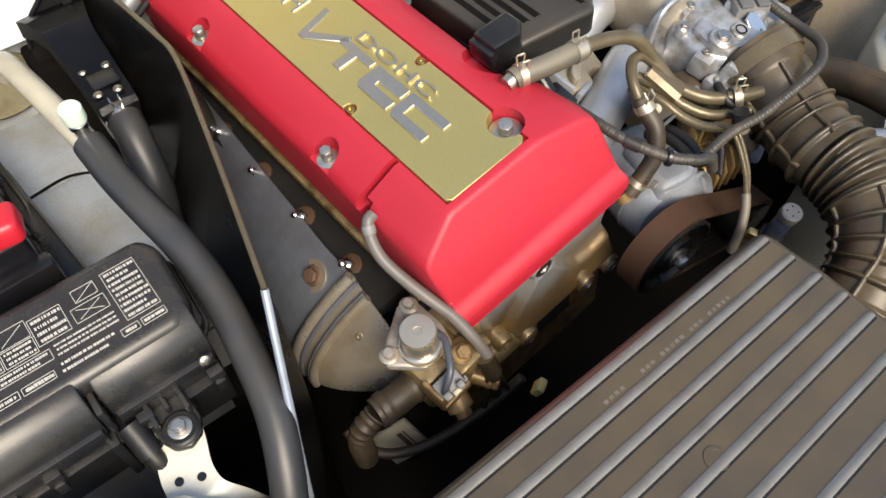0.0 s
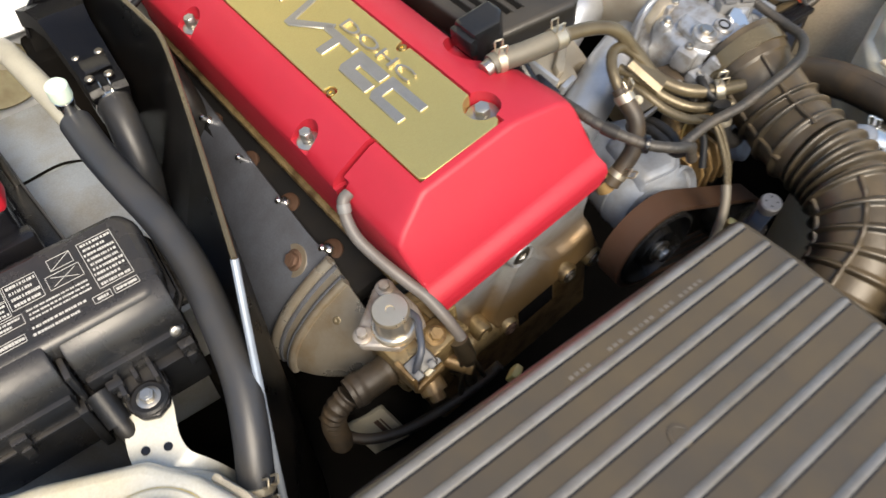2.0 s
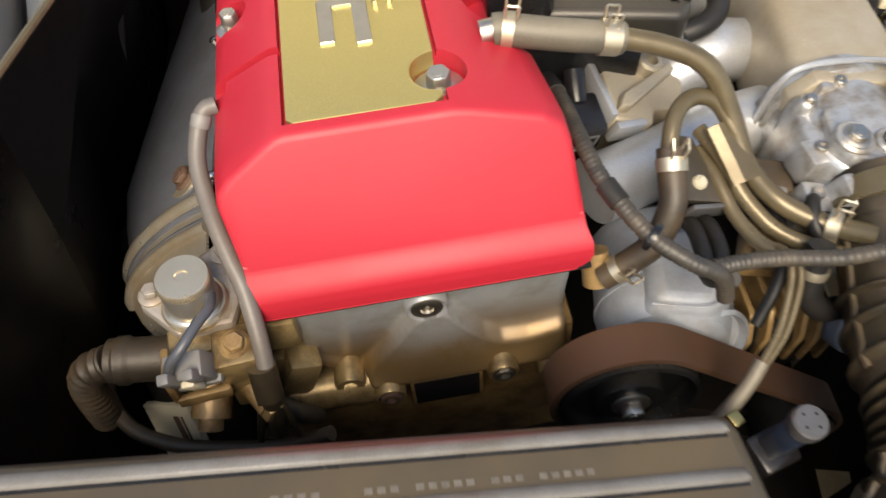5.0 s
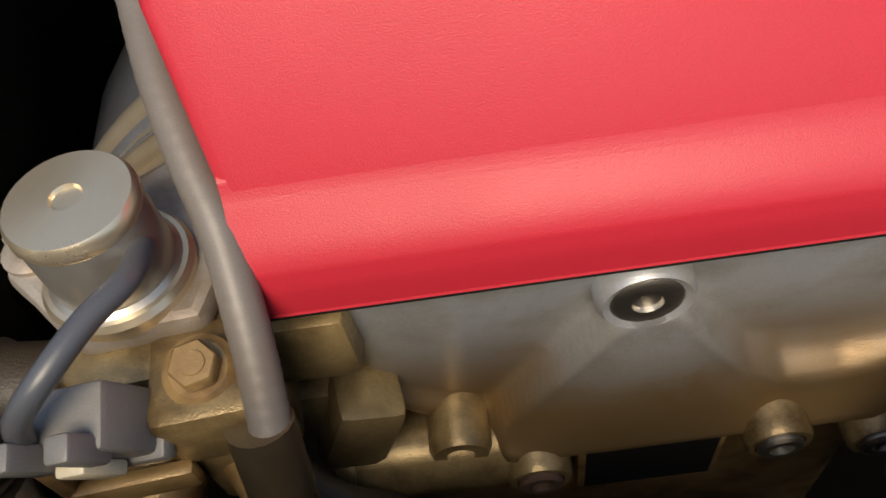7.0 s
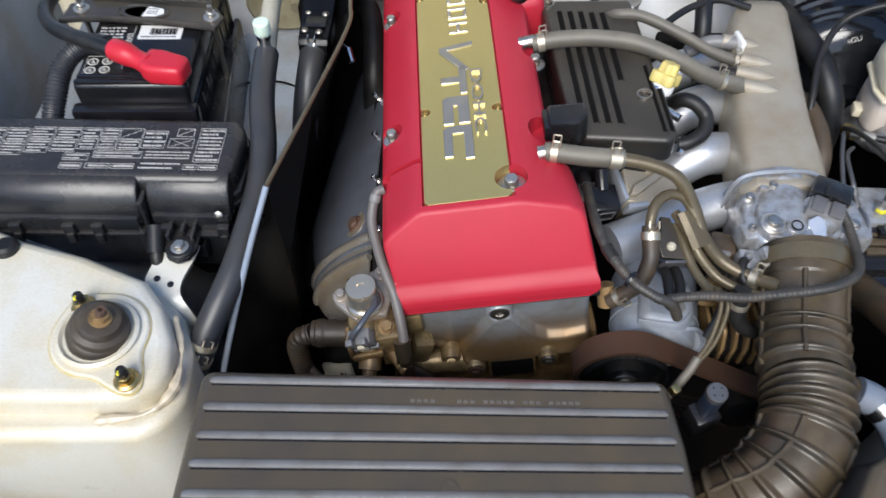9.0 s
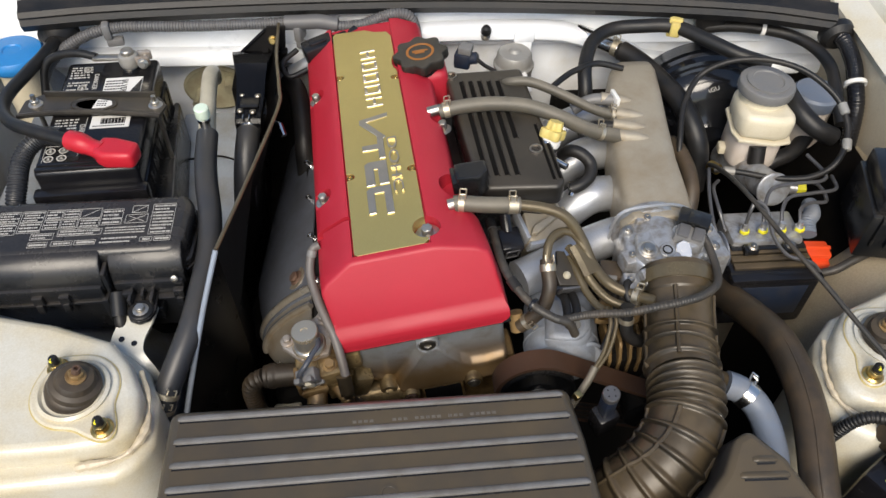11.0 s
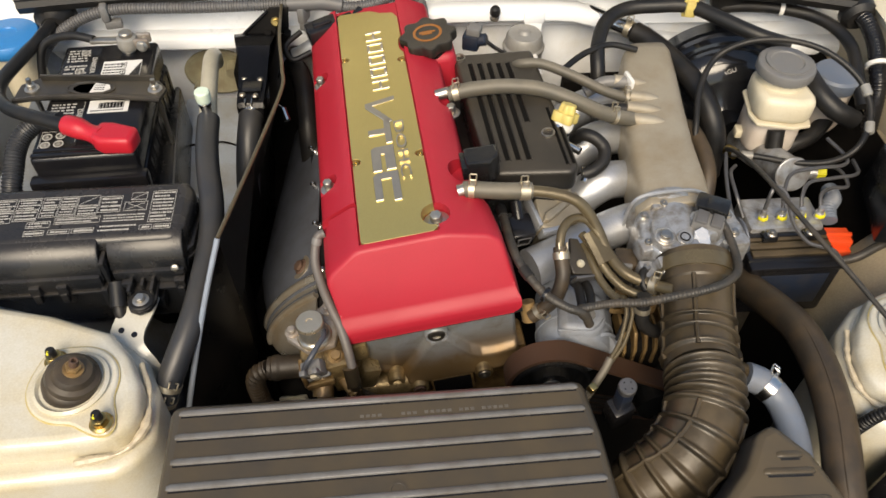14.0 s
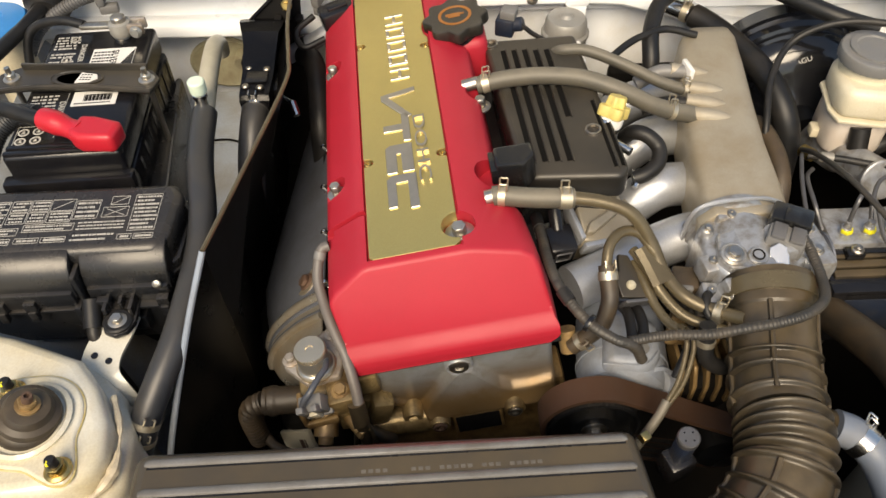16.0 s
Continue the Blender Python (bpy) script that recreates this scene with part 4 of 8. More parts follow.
part("gasket", box(-0.0855, 0.1185, -0.0515, 0.455, -0.1045, -0.1015, 0.001), RUBBER, head, "thin dark gasket line")
part("side_ledge", box(-0.0915, -0.0835, 0.004, 0.452, -0.117, -0.1065, 0.0025), STAINED, head, "tan stained machined ledge")
part("exhaust_rail", box(-0.121, -0.083, 0.03, 0.45, -0.15, -0.129, 0.004), MATTBLACK, head, "dark rusty exhaust flange")
for v in (0.085, 0.16, 0.235, 0.31, 0.385):
    part("exhaust_stud", moved(join(hexagon(0.0065, 0, 0.007), lathe([(0.0036, 0.006), (0.0036, 0.016), (0.0015, 0.0175)], 10)), aim((-0.11, v, -0.129), (-0.5, 0, 1))), CHROME, head, "bright exhaust stud nut")
    part("stud_boss", moved(lathe([(0.012, -0.004), (0.012, 0.001), (0.009, 0.002)], 18), aim((-0.109, v, -0.13), (-0.3, 0, 1))), RUSTY, head, "rusty flange boss")

# solenoid valve at the front corner of the head
SV = Matrix.Translation((-0.211, 0.062, 0.759)) @ pose(0, 0, 0, 0, -6, 10)
sv = thing("solenoid_valve", SV, "dull steel solenoid valve with a grey connector, grimy and stained", "solenoid valve")
part("flange", prism([(-0.033, 0.008), (-0.031, 0.018), (-0.022, 0.023), (0.012, 0.041), (0.022, 0.041), (0.028, 0.034), (0.027, 0.0), (0.02, -0.018), (-0.012, -0.018), (-0.026, 0.0)], 0.003, 0.013, 0.003), FLANGE, sv, "three-cornered dull grey flange")
part("coil_can", lathe([(0.0178, 0.013), (0.0178, 0.017), (0.0158, 0.0185), (0.0155, 0.0395), (0.015, 0.041)], 34), DULLZINC, sv, "dull silver coil can")
part("can_top", lathe([(0.0156, 0.0385), (0.016, 0.0395), (0.0158, 0.042), (0.0148, 0.0435), (0.004, 0.044), (0.0035, 0.043), (0.001, 0.043)], 34), CANTOP, sv, "bright yellowed can top")
part("can_foot", lathe([(0.0195, 0.0115), (0.0198, 0.0155), (0.0186, 0.0172), (0.016, 0.0176)], 34), CANTOP, sv, "bright crimped lower rim")
for x, y in ((-0.0245, 0.0135), (0.0195, 0.033)):
    bolt(sv, pose(x, y, 0.013), FLANGE, 0.0052, 0.0085, 0.008, label="brown stained flange bolt")
part("spool_body", join(box(-0.022, 0.03, -0.028, 0.018, -0.06, 0.004, 0.006, 2), moved(lathe([(0.013, 0), (0.013, 0.02), (0.009, 0.023), (0.004, 0.023)], 20), aim((-0.006, -0.02, -0.03), (-0.1, -1, -0.2)))), STAINED, sv, "brown stained valve body")
part("side_block", join(box(0.004, 0.033, -0.043, -0.014, -0.018, 0.007, 0.004, 2), box(0.007, 0.03, -0.041, -0.016, -0.05, -0.016, 0.003)), STAINED, sv, "tan stained block")
bolt(sv, aim((0.0185, -0.03, 0.007), (0.05, -0.25, 1)), OILED, 0.0062, 0.0092, 0.0085, label="brown stained hex bolt")
CM = Matrix.Translation((-0.008, -0.04, 0.012)) @ pose(0, 0, 0, 18, -14, -8)
part("connector", moved(join(box(-0.013, 0.011, -0.008, 0.008, -0.016, 0.006, 0.002), box(-0.011, -0.004, -0.0105, -0.004, 0.0, 0.016, 0.0012), box(0.003, 0.0095, -0.0105, -0.004, 0.0, 0.014, 0.0012), box(-0.015, 0.013, -0.0095, 0.004, -0.0185, -0.013, 0.0015)), CM), GREYCAP, sv, "grey forked electrical connector")
part("connector_latch", moved(box(-0.004, 0.004, -0.012, -0.008, -0.012, 0.003, 0.001), CM), TANK, sv, "yellowed connector latch")
part("connector_bracket", join(box(-0.024, -0.019, -0.046, -0.022, -0.018, 0.01, 0.002), box(-0.022, 0.01, -0.047, -0.042, -0.022, -0.012, 0.002)), OILED, sv, "stained connector bracket")
part("lead", sweep([(0.0125, -0.008, 0.031), (0.0115, -0.019, 0.0345), (0.004, -0.029, 0.036), (-0.005, -0.04, 0.034), (-0.014, -0.044, 0.026), (-0.018, -0.044, 0.016)], 0.0031, 12), GREYLEAD, sv, "dark blue-grey sleeved lead")
part("pressure_switch", join(rod((-0.002, -0.03, -0.025), (-0.008, -0.05, -0.036), 0.012, 18), rod((-0.008, -0.05, -0.036), (-0.01, -0.056, -0.04), 0.0075, 12)), OILED, sv, "stained pressure switch")
part("drain_plug", join(rod((0.018, -0.036, -0.03), (0.028, -0.054, -0.034), 0.0078, 16), moved(hexagon(0.008, 0, 0.006), aim((0.028, -0.054, -0.034), (0.6, -1, -0.2)))), OILED, sv, "brown stained drain plug")
part("lower_pipe", sweep([(0.02, -0.02, -0.045), (0.026, -0.034, -0.062), (0.04, -0.04, -0.08), (0.05, -0.036, -0.1)], 0.0065, 12), CAKED, sv, "brown caked lower pipe")

VE = [(-0.222, 0.052, 0.729), (-0.248, 0.05, 0.73), (-0.27, 0.05, 0.729), (-0.284, 0.049, 0.72), (-0.29, 0.048, 0.7), (-0.288, 0.047, 0.655)]
ve = thing("vacuum_elbow", Matrix.Translation(VE[0]), "brown-caked rubber elbow boot on the valve", "elbow boot")
part("boot", sweep(local(VE[:3], Matrix.Translation(VE[0])), 0.0142, 18, lambda s, T: 0.0142 + (0.0014 if 0.006 < s < 0.012 or 0.034 < s < 0.042 else 0), 0.002), CAKED, ve, "thick brown-caked boot")
part("ribbed_hose", sweep(local(VE[2:], Matrix.Translation(VE[0])), 0.0108, 16, lambda s, T: 0.0108 + 0.0007 * math.sin(s / 0.006 * 2 * math.pi), 0.0015), CAKED, ve, "brown-caked ribbed hose")
OFR = pose(0, 0, 0, -30, -20, 0)
of = thing("oil_filter", Matrix.Translation(Vector((-0.25, 0.052, 0.62)) - OFR @ Vector((-0.014, -0.0345, 0.036))) @ OFR, "dark oil filter can with a dirty white label", "oil filter")
part("can", lathe([(0.034, 0), (0.036, 0.01), (0.036, 0.068), (0.028, 0.078), (0.01, 0.078)], 28), DARK, of)
label = part("label", moved(box(-0.021, 0.021, -0.003, 0.003, 0.012, 0.06, 0.001), Matrix.Translation((-0.012, -0.0345, 0)) @ pose(0, 0, 0, 0, 0, -18)), IVORY, of, "dirty cream label")
part("label_print", moved(join(box(0.004, 0.009, -0.0036, -0.0028, 0.02, 0.05), box(0.011, 0.0125, -0.0036, -0.0028, 0.02, 0.05)), Matrix.Translation((-0.012, -0.0345, 0)) @ pose(0, 0, 0, 0, 0, -18)), RUST, label, "faded printed strip")
SL = [(-0.196, 0.147, 0.852), (-0.203, 0.144, 0.85), (-0.207, 0.135, 0.84), (-0.2075, 0.121, 0.83), (-0.203, 0.105, 0.821), (-0.1965, 0.087, 0.813), (-0.189, 0.071, 0.804), (-0.1815, 0.057, 0.794), (-0.1745, 0.037, 0.777), (-0.1705, 0.022, 0.762)]
sl = thing("sensor_loom", Matrix.Translation(SL[0]), "smooth taupe-grey conduit leading down from the cover", "conduit")
part("conduit", sweep(local(SL, Matrix.Translation(SL[0])), 0.0053, 16, lambda s, T: 0.0053 + 0.00006 * math.sin(s / 0.0042 * 2 * math.pi), 0.0012), TAUPE, sl, "", 60)
part("clip", moved(lathe([(0.0056, -0.004), (0.006, -0.003), (0.006, 0.003), (0.0056, 0.004)], 16), aim(Vector((-0.205, 0.1405, 0.8455)) - Vector(SL[0]), (-0.2, -0.6, -0.7))), GREYCAP, sl, "grey retaining ring")
single("loom_end", join(rod((-0.1735, 0.024, 0.764), (-0.17, 0.015, 0.742), 0.0085, 16), rod((-0.17, 0.015, 0.742), (-0.167, 0.012, 0.70), 0.0062, 12), rod((-0.175, 0.016, 0.745), (-0.18, 0.01, 0.69), 0.0025, 8), rod((-0.166, 0.018, 0.74), (-0.155, 0.008, 0.70), 0.0025, 8)), DUCT, "brown grimy conduit end with wires", "conduit end")
hose("lower_harness", [(-0.29, 0.075, 0.67), (-0.287, 0.058, 0.662), (-0.27, 0.036, 0.66), (-0.241, 0.023, 0.66), (-0.211, 0.018, 0.662), (-0.18, 0.015, 0.668), (-0.155, 0.012, 0.68), (-0.135, 0.01, 0.695)], 0.0052, CAKED, "brown grimy wiring harness low beside the engine", "harness")
single("clip_tab", moved(box(-0.007, 0.007, -0.004, 0.004, -0.008, 0.008, 0.002), pose(-0.137, -0.012, 0.715, 20, 0, 30)), YELLOW, "small yellowed plastic harness clip", "clip")

# exhaust heat shield: pressed sheet with a ridge and a domed front end
hs = thing("heat_shield", I4, "dark pressed-steel exhaust heat shield with a tarnished dome", "heat shield")


SHP = [(-0.214, 0.752), (-0.228, 0.74), (-0.242, 0.727), (-0.255, 0.713), (-0.266, 0.7), (-0.275, 0.688), (-0.282, 0.676), (-0.286, 0.666), (-0.288, 0.657), (-0.287, 0.65)]


def rim_point(i, y0, shift=0.0):
    """A point of the shield's section; its rim bows back in the middle."""
    x, z = SHP[i]
    return Vector((x + shift, y0 + 0.006 * math.sin(math.pi * min(1.0, i / 8.5)), z))


def skin(rows_in, thick=0.002):
    bm = bmesh.new()
    vs = [[bm.verts.new(p) for p in r] for r in rows_in]
    for a, b in zip(vs, vs[1:]):
        for i in range(len(a) - 1):
            bm.faces.new((a[i], a[i + 1], b[i + 1], b[i]))
    bmesh.ops.remove_doubles(bm, verts=bm.verts, dist=0.0002)
    bmesh.ops.recalc_face_normals(bm, faces=bm.faces)
    bmesh.ops.solidify(bm, geom=bm.faces[:], thickness=thick)
    return bm


N = range(len(SHP))
part("sheet", skin([[Vector((SHP[i][0] + dx * i / 8 - 0.004 * max(0.0, 1 - i / 6), y, SHP[i][1])) for i in N] for y, dx in ((0.52, 0.012), (0.44, 0.002), (0.36, -0.008), (0.3, -0.014), (0.25, -0.018), (0.21, -0.012))] + [[rim_point(i, 0.168, -0.002) for i in N]]), SHIELD, hs, "", 28)
HUB = Vector((-0.2, 0.105, 0.7))


def dome_point(i, a):
    rim = rim_point(i, 0.163, -0.001)
    swell = 1.0 + 0.03 * math.sin(2 * a)
    return HUB + (rim - HUB) * math.cos(a) * swell + Vector((-0.006, -0.052, 0.002)) * math.sin(a)


part("dome", skin([[dome_point(i, math.radians(90 * k / 12)) for i in N] for k in range(13)]), SHIELDB, hs, "tarnished bright domed end", 60)
part("ridge", sweep([rim_point(i, 0.165, -0.0025) for i in N], 0.0062, 14), SHIELDB, hs, "pressed bright ridge")
part("groove", sweep([dome_point(i, math.radians(7)) for i in N], 0.0026, 8), SHIELD, hs, "dark pressed groove")
part("ridge", sweep([dome_point(i, math.radians(23)) for i in N], 0.0046, 12), SHIELDB, hs, "pressed bright ridge")
part("groove", sweep([dome_point(i, math.radians(19)) for i in N], 0.003, 8), SHIELD, hs, "dark pressed groove")
part("dimple", moved(lathe([(0.004, -0.001), (0.004, 0.0012), (0.0025, 0.0016), (0.0005, 0.001)], 14), aim(dome_point(2, math.radians(38)), (-0.5, -0.5, 0.7))), BRONZE, hs, "small stamped dimple")
part("washer", moved(lathe([(0.0165, -0.001), (0.0165, 0.0016), (0.0075, 0.002)], 26), aim((-0.2388, 0.199, 0.7318), (-0.72, 0, 0.69))), SHIELDB, hs, "dull pressed washer")
bolt(hs, aim((-0.2388, 0.199, 0.7325), (-0.72, 0, 0.69)), RUST, 0.0078, 0.011, 0.0075, label="brown shield bolt")

# black sheet that parts the exhaust side from the battery side
sp = thing("partition_sheet", I4, "thin glossy black partition sheet, its front edge pale for sky reflection", "partition")
top = [(-0.266, 0.57, 0.886), (-0.262, 0.48, 0.893), (-0.253, 0.40, 0.895), (-0.252, 0.36, 0.892), (-0.275, 0.25, 0.888), (-0.306, 0.119, 0.882), (-0.325, 0.078, 0.83), (-0.345, 0.036, 0.766), (-0.358, 0.008, 0.72), (-0.37, -0.02, 0.67)]
bm = bmesh.new()
up = [bm.verts.new(p) for p in top]
lean = [0.012 - 0.058 * min(1.0, max(0.0, (p[1] - 0.1) / 0.15)) for p in top]
mid = [bm.verts.new((p[0] + d, p[1], min(p[2] - 0.03, 0.76))) for p, d in zip(top, lean)]
low = [bm.verts.new((p[0] + d * 1.2, p[1], 0.45)) for p, d in zip(top, lean)]
for a, b in ((up, mid), (mid, low)):
    for i in range(len(top) - 1):
        bm.faces.new((a[i], a[i + 1], b[i + 1], b[i]))
bmesh.ops.solidify(bm, geom=bm.faces[:], thickness=0.0025)
part("sheet", bm, PANEL, sp, "", 20)
part("edge_trim", sweep(top[5:], 0.0032, 10), EDGE, sp, "edge trim coloured pale blue-grey for the sky's reflection")
part("rear_edge", sweep(top[:6], 0.0024, 8), BRONZE, sp, "brown tarnished edge")

# ---- intake side ----
rc = thing("injector_cover", E @ pose(0, 0, 0, 0, 3, 0), "dusty black ribbed plastic injector cover", "engine cover")
ro = [(0.108, 0.342), (0.218, 0.328), (0.222, 0.092), (0.212, 0.08), (0.115, 0.098)]
part("shell", prism(ro[::-1], -0.055, -0.022, 0.006, 3), COVERBLACK, rc)
for u, v0, v1 in ((0.126, 0.118, 0.314), (0.1385, 0.116, 0.312), (0.151, 0.114, 0.31), (0.1635, 0.112, 0.306), (0.176, 0.18, 0.304), (0.207, 0.094, 0.2), (0.2145, 0.094, 0.19)):
    wide = 0.0056 if u < 0.2 else 0.0035
    # Flat strip on the shell; the slot's depth is only painted shade.
    part("slot", box(u, u + wide, v0, v1, -0.0226, -0.0214), DEEP, rc, "long black strip painting a slot's deep shade")
    part("slot_lip", box(u + wide, u + wide + 0.0016, v0 - 0.002, v1 + 0.002, -0.023, -0.0203, 0.0006, 1), COVERBLACK, rc, "thin moulded lip")
for u, v in ((0.199, 0.152), (0.117, 0.33)):
    part("screw_well", moved(lathe([(0.0085, -0.023), (0.0085, -0.0195), (0.0065, -0.0195), (0.006, -0.022), (0.001, -0.022)], 20), Matrix.Translation((u, v, 0))), STEEL, rc, "steel screw in a round well")
part("skirt", box(0.112, 0.2, 0.1, 0.32, -0.1, -0.05, 0.004), PLASTIC, rc)

single("rubber_block", moved(join(prism([(-0.02, -0.016), (0.012, -0.02), (0.026, -0.008), (0.026, 0.014), (-0.02, 0.016)], -0.03, 0.006, 0.004, 2), box(-0.026, -0.014, -0.016, 0.016, -0.02, 0.0, 0.002)), E @ pose(0.1045, 0.1, 0.0) @ Matrix.Diagonal((0.86, 0.9, 0.95, 1))), PLASTIC, "black plastic cover block on the valve cover edge", "cover block")

# plenum as one lofted casting
pl = thing("intake_manifold", I4, "beige-grey cast aluminium intake manifold with silver runners", "intake manifold")


def loft(stations, n=48, power=5.0):
    """Rounded-box sections: (centre, half width, half height) along y."""
    bm = bmesh.new()
    rings = []
    for (x, y, z), hw, hh in stations:
        ring = []
        for i in range(n):
            a = 2 * math.pi * i / n
            c, s = math.cos(a), math.sin(a)
            ring.append(bm.verts.new((x + hw * math.copysign(abs(c) ** (2 / power), c), y, z + hh * math.copysign(abs(s) ** (2 / power), s))))
        rings.append(ring)
    for a, b in zip(rings, rings[1:]):
        for i in range(n):
            j = (i + 1) % n
            bm.faces.new((a[i], a[j], b[j], b[i]))
    bm.faces.new(rings[0])
    bm.faces.new(rings[-1][::-1])
    return bm


part("plenum", loft([((0.268, 0.505, 0.828), 0.016, 0.014), ((0.266, 0.498, 0.825), 0.03, 0.026), ((0.262, 0.48, 0.822), 0.036, 0.032), ((0.25, 0.42, 0.82), 0.041, 0.036), ((0.239, 0.35, 0.818), 0.0425, 0.038), ((0.2305, 0.28, 0.815), 0.0435, 0.04), ((0.226, 0.215, 0.812), 0.045, 0.043), ((0.224, 0.18, 0.81), 0.0445, 0.042), ((0.223, 0.168, 0.81), 0.04, 0.037)]), PLENUM, pl, "", 50)
part("throttle_flange", moved(prism([(-0.05, -0.03), (-0.036, -0.046), (0.036, -0.046), (0.05, -0.03), (0.05, 0.03), (0.036, 0.046), (-0.036, 0.046), (-0.05, 0.03)], 0, 0.012, 0.002), Matrix.Translation((0.222, 0.178, 0.81)) @ pose(0, 0, 0, 90)), PLENUM, pl)
for a, *rest in (((0.195, 0.43, 0.80), (0.15, 0.415, 0.795), (0.105, 0.40, 0.76)), ((0.192, 0.352, 0.80), (0.155, 0.338, 0.802), (0.105, 0.325, 0.76)), ((0.188, 0.268, 0.80), (0.15, 0.258, 0.80), (0.098, 0.245, 0.755)), ((0.182, 0.195, 0.795), (0.14, 0.182, 0.79), (0.09, 0.158, 0.785), (0.045, 0.138, 0.782))):
    part("runner", sweep([(a[0] + 0.03, a[1] + 0.006, a[2] - 0.005), a, *rest], 0.0245, 22), RUNNER, pl, "smooth silver cast runner")
for x, y in ((0.228, 0.4), (0.236, 0.366), (0.232, 0.341), (0.231, 0.318)):
    part("nozzle", moved(join(lathe([(0.0085, -0.03), (0.0085, 0.0), (0.006, 0.012), (0.0015, 0.026)], 16)), aim((x - 0.005, y, 0.853), (1, -0.12, -0.12))), PLENUM, pl, "cast pointed hose nozzle")
RB = pose(0.086, 0.214, 0.803, 15, 10, 20)
rb = thing("runner_bracket", RB, "cast aluminium bracket below the injector cover", "bracket")
part("plate", prism([(-0.036, -0.026), (-0.006, -0.034), (0.002, -0.022), (0.018, -0.024), (0.024, -0.034), (0.042, 0.0), (0.03, 0.012), (0.022, 0.03), (-0.004, 0.022), (-0.024, 0.027)], -0.012, 0.01, 0.003, 2), PLENUM, rb)
part("web", prism([(-0.034, -0.02), (-0.026, -0.022), (0.03, 0.004), (0.028, 0.011), (-0.026, -0.01)], 0.009, 0.019, 0.002, 2), PLENUM, rb, "raised cast web")
part("boss", moved(lathe([(0.0105, 0.0), (0.0105, 0.016), (0.009, 0.018), (0.0055, 0.018), (0.005, 0.01), (0.0005, 0.01)], 22), Matrix.Translation((0.012, 0.014, 0.002))), PLENUM, rb, "cast boss with a bolt hole")
part("foot", box(-0.03, 0.012, -0.02, 0.016, -0.05, -0.011, 0.005, 2), PLENUM, rb, "cast lower foot")
part("folded_edge", join(box(-0.04, -0.034, -0.024, 0.02, -0.004, 0.014, 0.0015), box(-0.038, -0.012, -0.034, -0.028, -0.006, 0.012, 0.0015)), RUNNER, rb, "bright machined edge")

tb = thing("throttle_unit", Matrix.Translation((0.216, 0.124, 0.812)) @ pose(0, 0, 0, 0, 0, 4), "grey cast aluminium throttle unit with bosses and bolts", "throttle")
part("barrel", moved(lathe([(0.042, -0.062), (0.042, -0.02), (0.044, -0.016), (0.044, 0.05), (0.047, 0.052), (0.047, 0.066), (0.04, 0.066)], 36), pose(0, 0, 0, -90)), ALU, tb)
part("housing", prism([(-0.046, 0.04), (-0.05, 0.0), (-0.036, -0.024), (0.02, -0.028), (0.05, -0.012), (0.054, 0.03), (0.04, 0.05), (-0.03, 0.05)], -0.04, 0.034, 0.007, 3), ALU, tb, "angular cast housing")
part("top_pad", prism([(-0.034, 0.022), (-0.042, -0.008), (-0.034, -0.022), (-0.016, -0.026), (0.006, -0.022), (0.012, -0.004), (0.006, 0.018), (-0.01, 0.03)], 0.03, 0.041, 0.003, 2), ALU, tb, "cast shaft pad")
part("valve_block", moved(box(-0.016, 0.018, -0.02, 0.02, -0.02, 0.014, 0.004, 2), Matrix.Translation((0.03, 0.006, 0.034)) @ pose(0, 0, 0, 0, 8, 14)), ALU, tb, "square valve block")
part("lower_nose", moved(box(-0.012, 0.012, -0.018, 0.012, -0.02, 0.02, 0.004, 2), pose(-0.03, -0.03, 0.012, 20, 0, 12)), ALU, tb)
part("side_block", box(0.042, 0.072, -0.024, 0.016, -0.02, 0.036, 0.005), ALU, tb)
part("flange_rib", sweep([(-0.05, 0.054, -0.02), (-0.047, 0.055, 0.03), (-0.03, 0.056, 0.047), (0.02, 0.056, 0.049), (0.045, 0.055, 0.04)], 0.0022, 8), RUNNER, tb, "bright machined edge")
for x, y, z, r in ((-0.028, -0.007, 0.041, 0.0125), (-0.006, -0.012, 0.041, 0.0098), (0.03, 0.006, 0.047, 0.009), (-0.04, 0.03, 0.036, 0.007), (0.045, 0.034, 0.034, 0.007)):
    part("boss", moved(lathe([(r, -0.006), (r, 0.003), (r * 0.85, 0.0045), (r * 0.6, 0.004)], 22), pose(x, y, z, 10, 0, 0)), ALU, tb, "round cast boss")
for x, y, z, r in ((-0.028, -0.007, 0.0435, 0.0066), (0.056, -0.006, 0.036, 0.0045), (0.045, 0.034, 0.037, 0.004), (-0.04, 0.03, 0.039, 0.004)):
    bolt(tb, pose(x, y, z, 10, 0, 0), STEEL, r, r * 1.5, 0.006)
for k, (x, y, z, w, d, h, rz) in enumerate(((-0.044, -0.004, 0.024, 0.022, 0.02, 0.016, 12), (-0.05, -0.028, 0.006, 0.018, 0.024, 0.02, -8), (-0.006, -0.016, 0.036, 0.016, 0.01, 0.008, 20), (0.012, -0.022, 0.03, 0.02, 0.012, 0.014, -6), (0.06, 0.02, 0.03, 0.018, 0.024, 0.014, 8), (-0.012, 0.044, 0.036, 0.03, 0.01, 0.012, 0), (0.046, -0.02, 0.012, 0.02, 0.016, 0.02, 15))):
    part("cast_lug", moved(box(-w / 2, w / 2, -d / 2, d / 2, -h, h / 2, 0.003, 2), pose(x, y, z, 8 - 4 * (k % 3), 6 * (k % 2), rz)), ALU, tb, "cast lug")
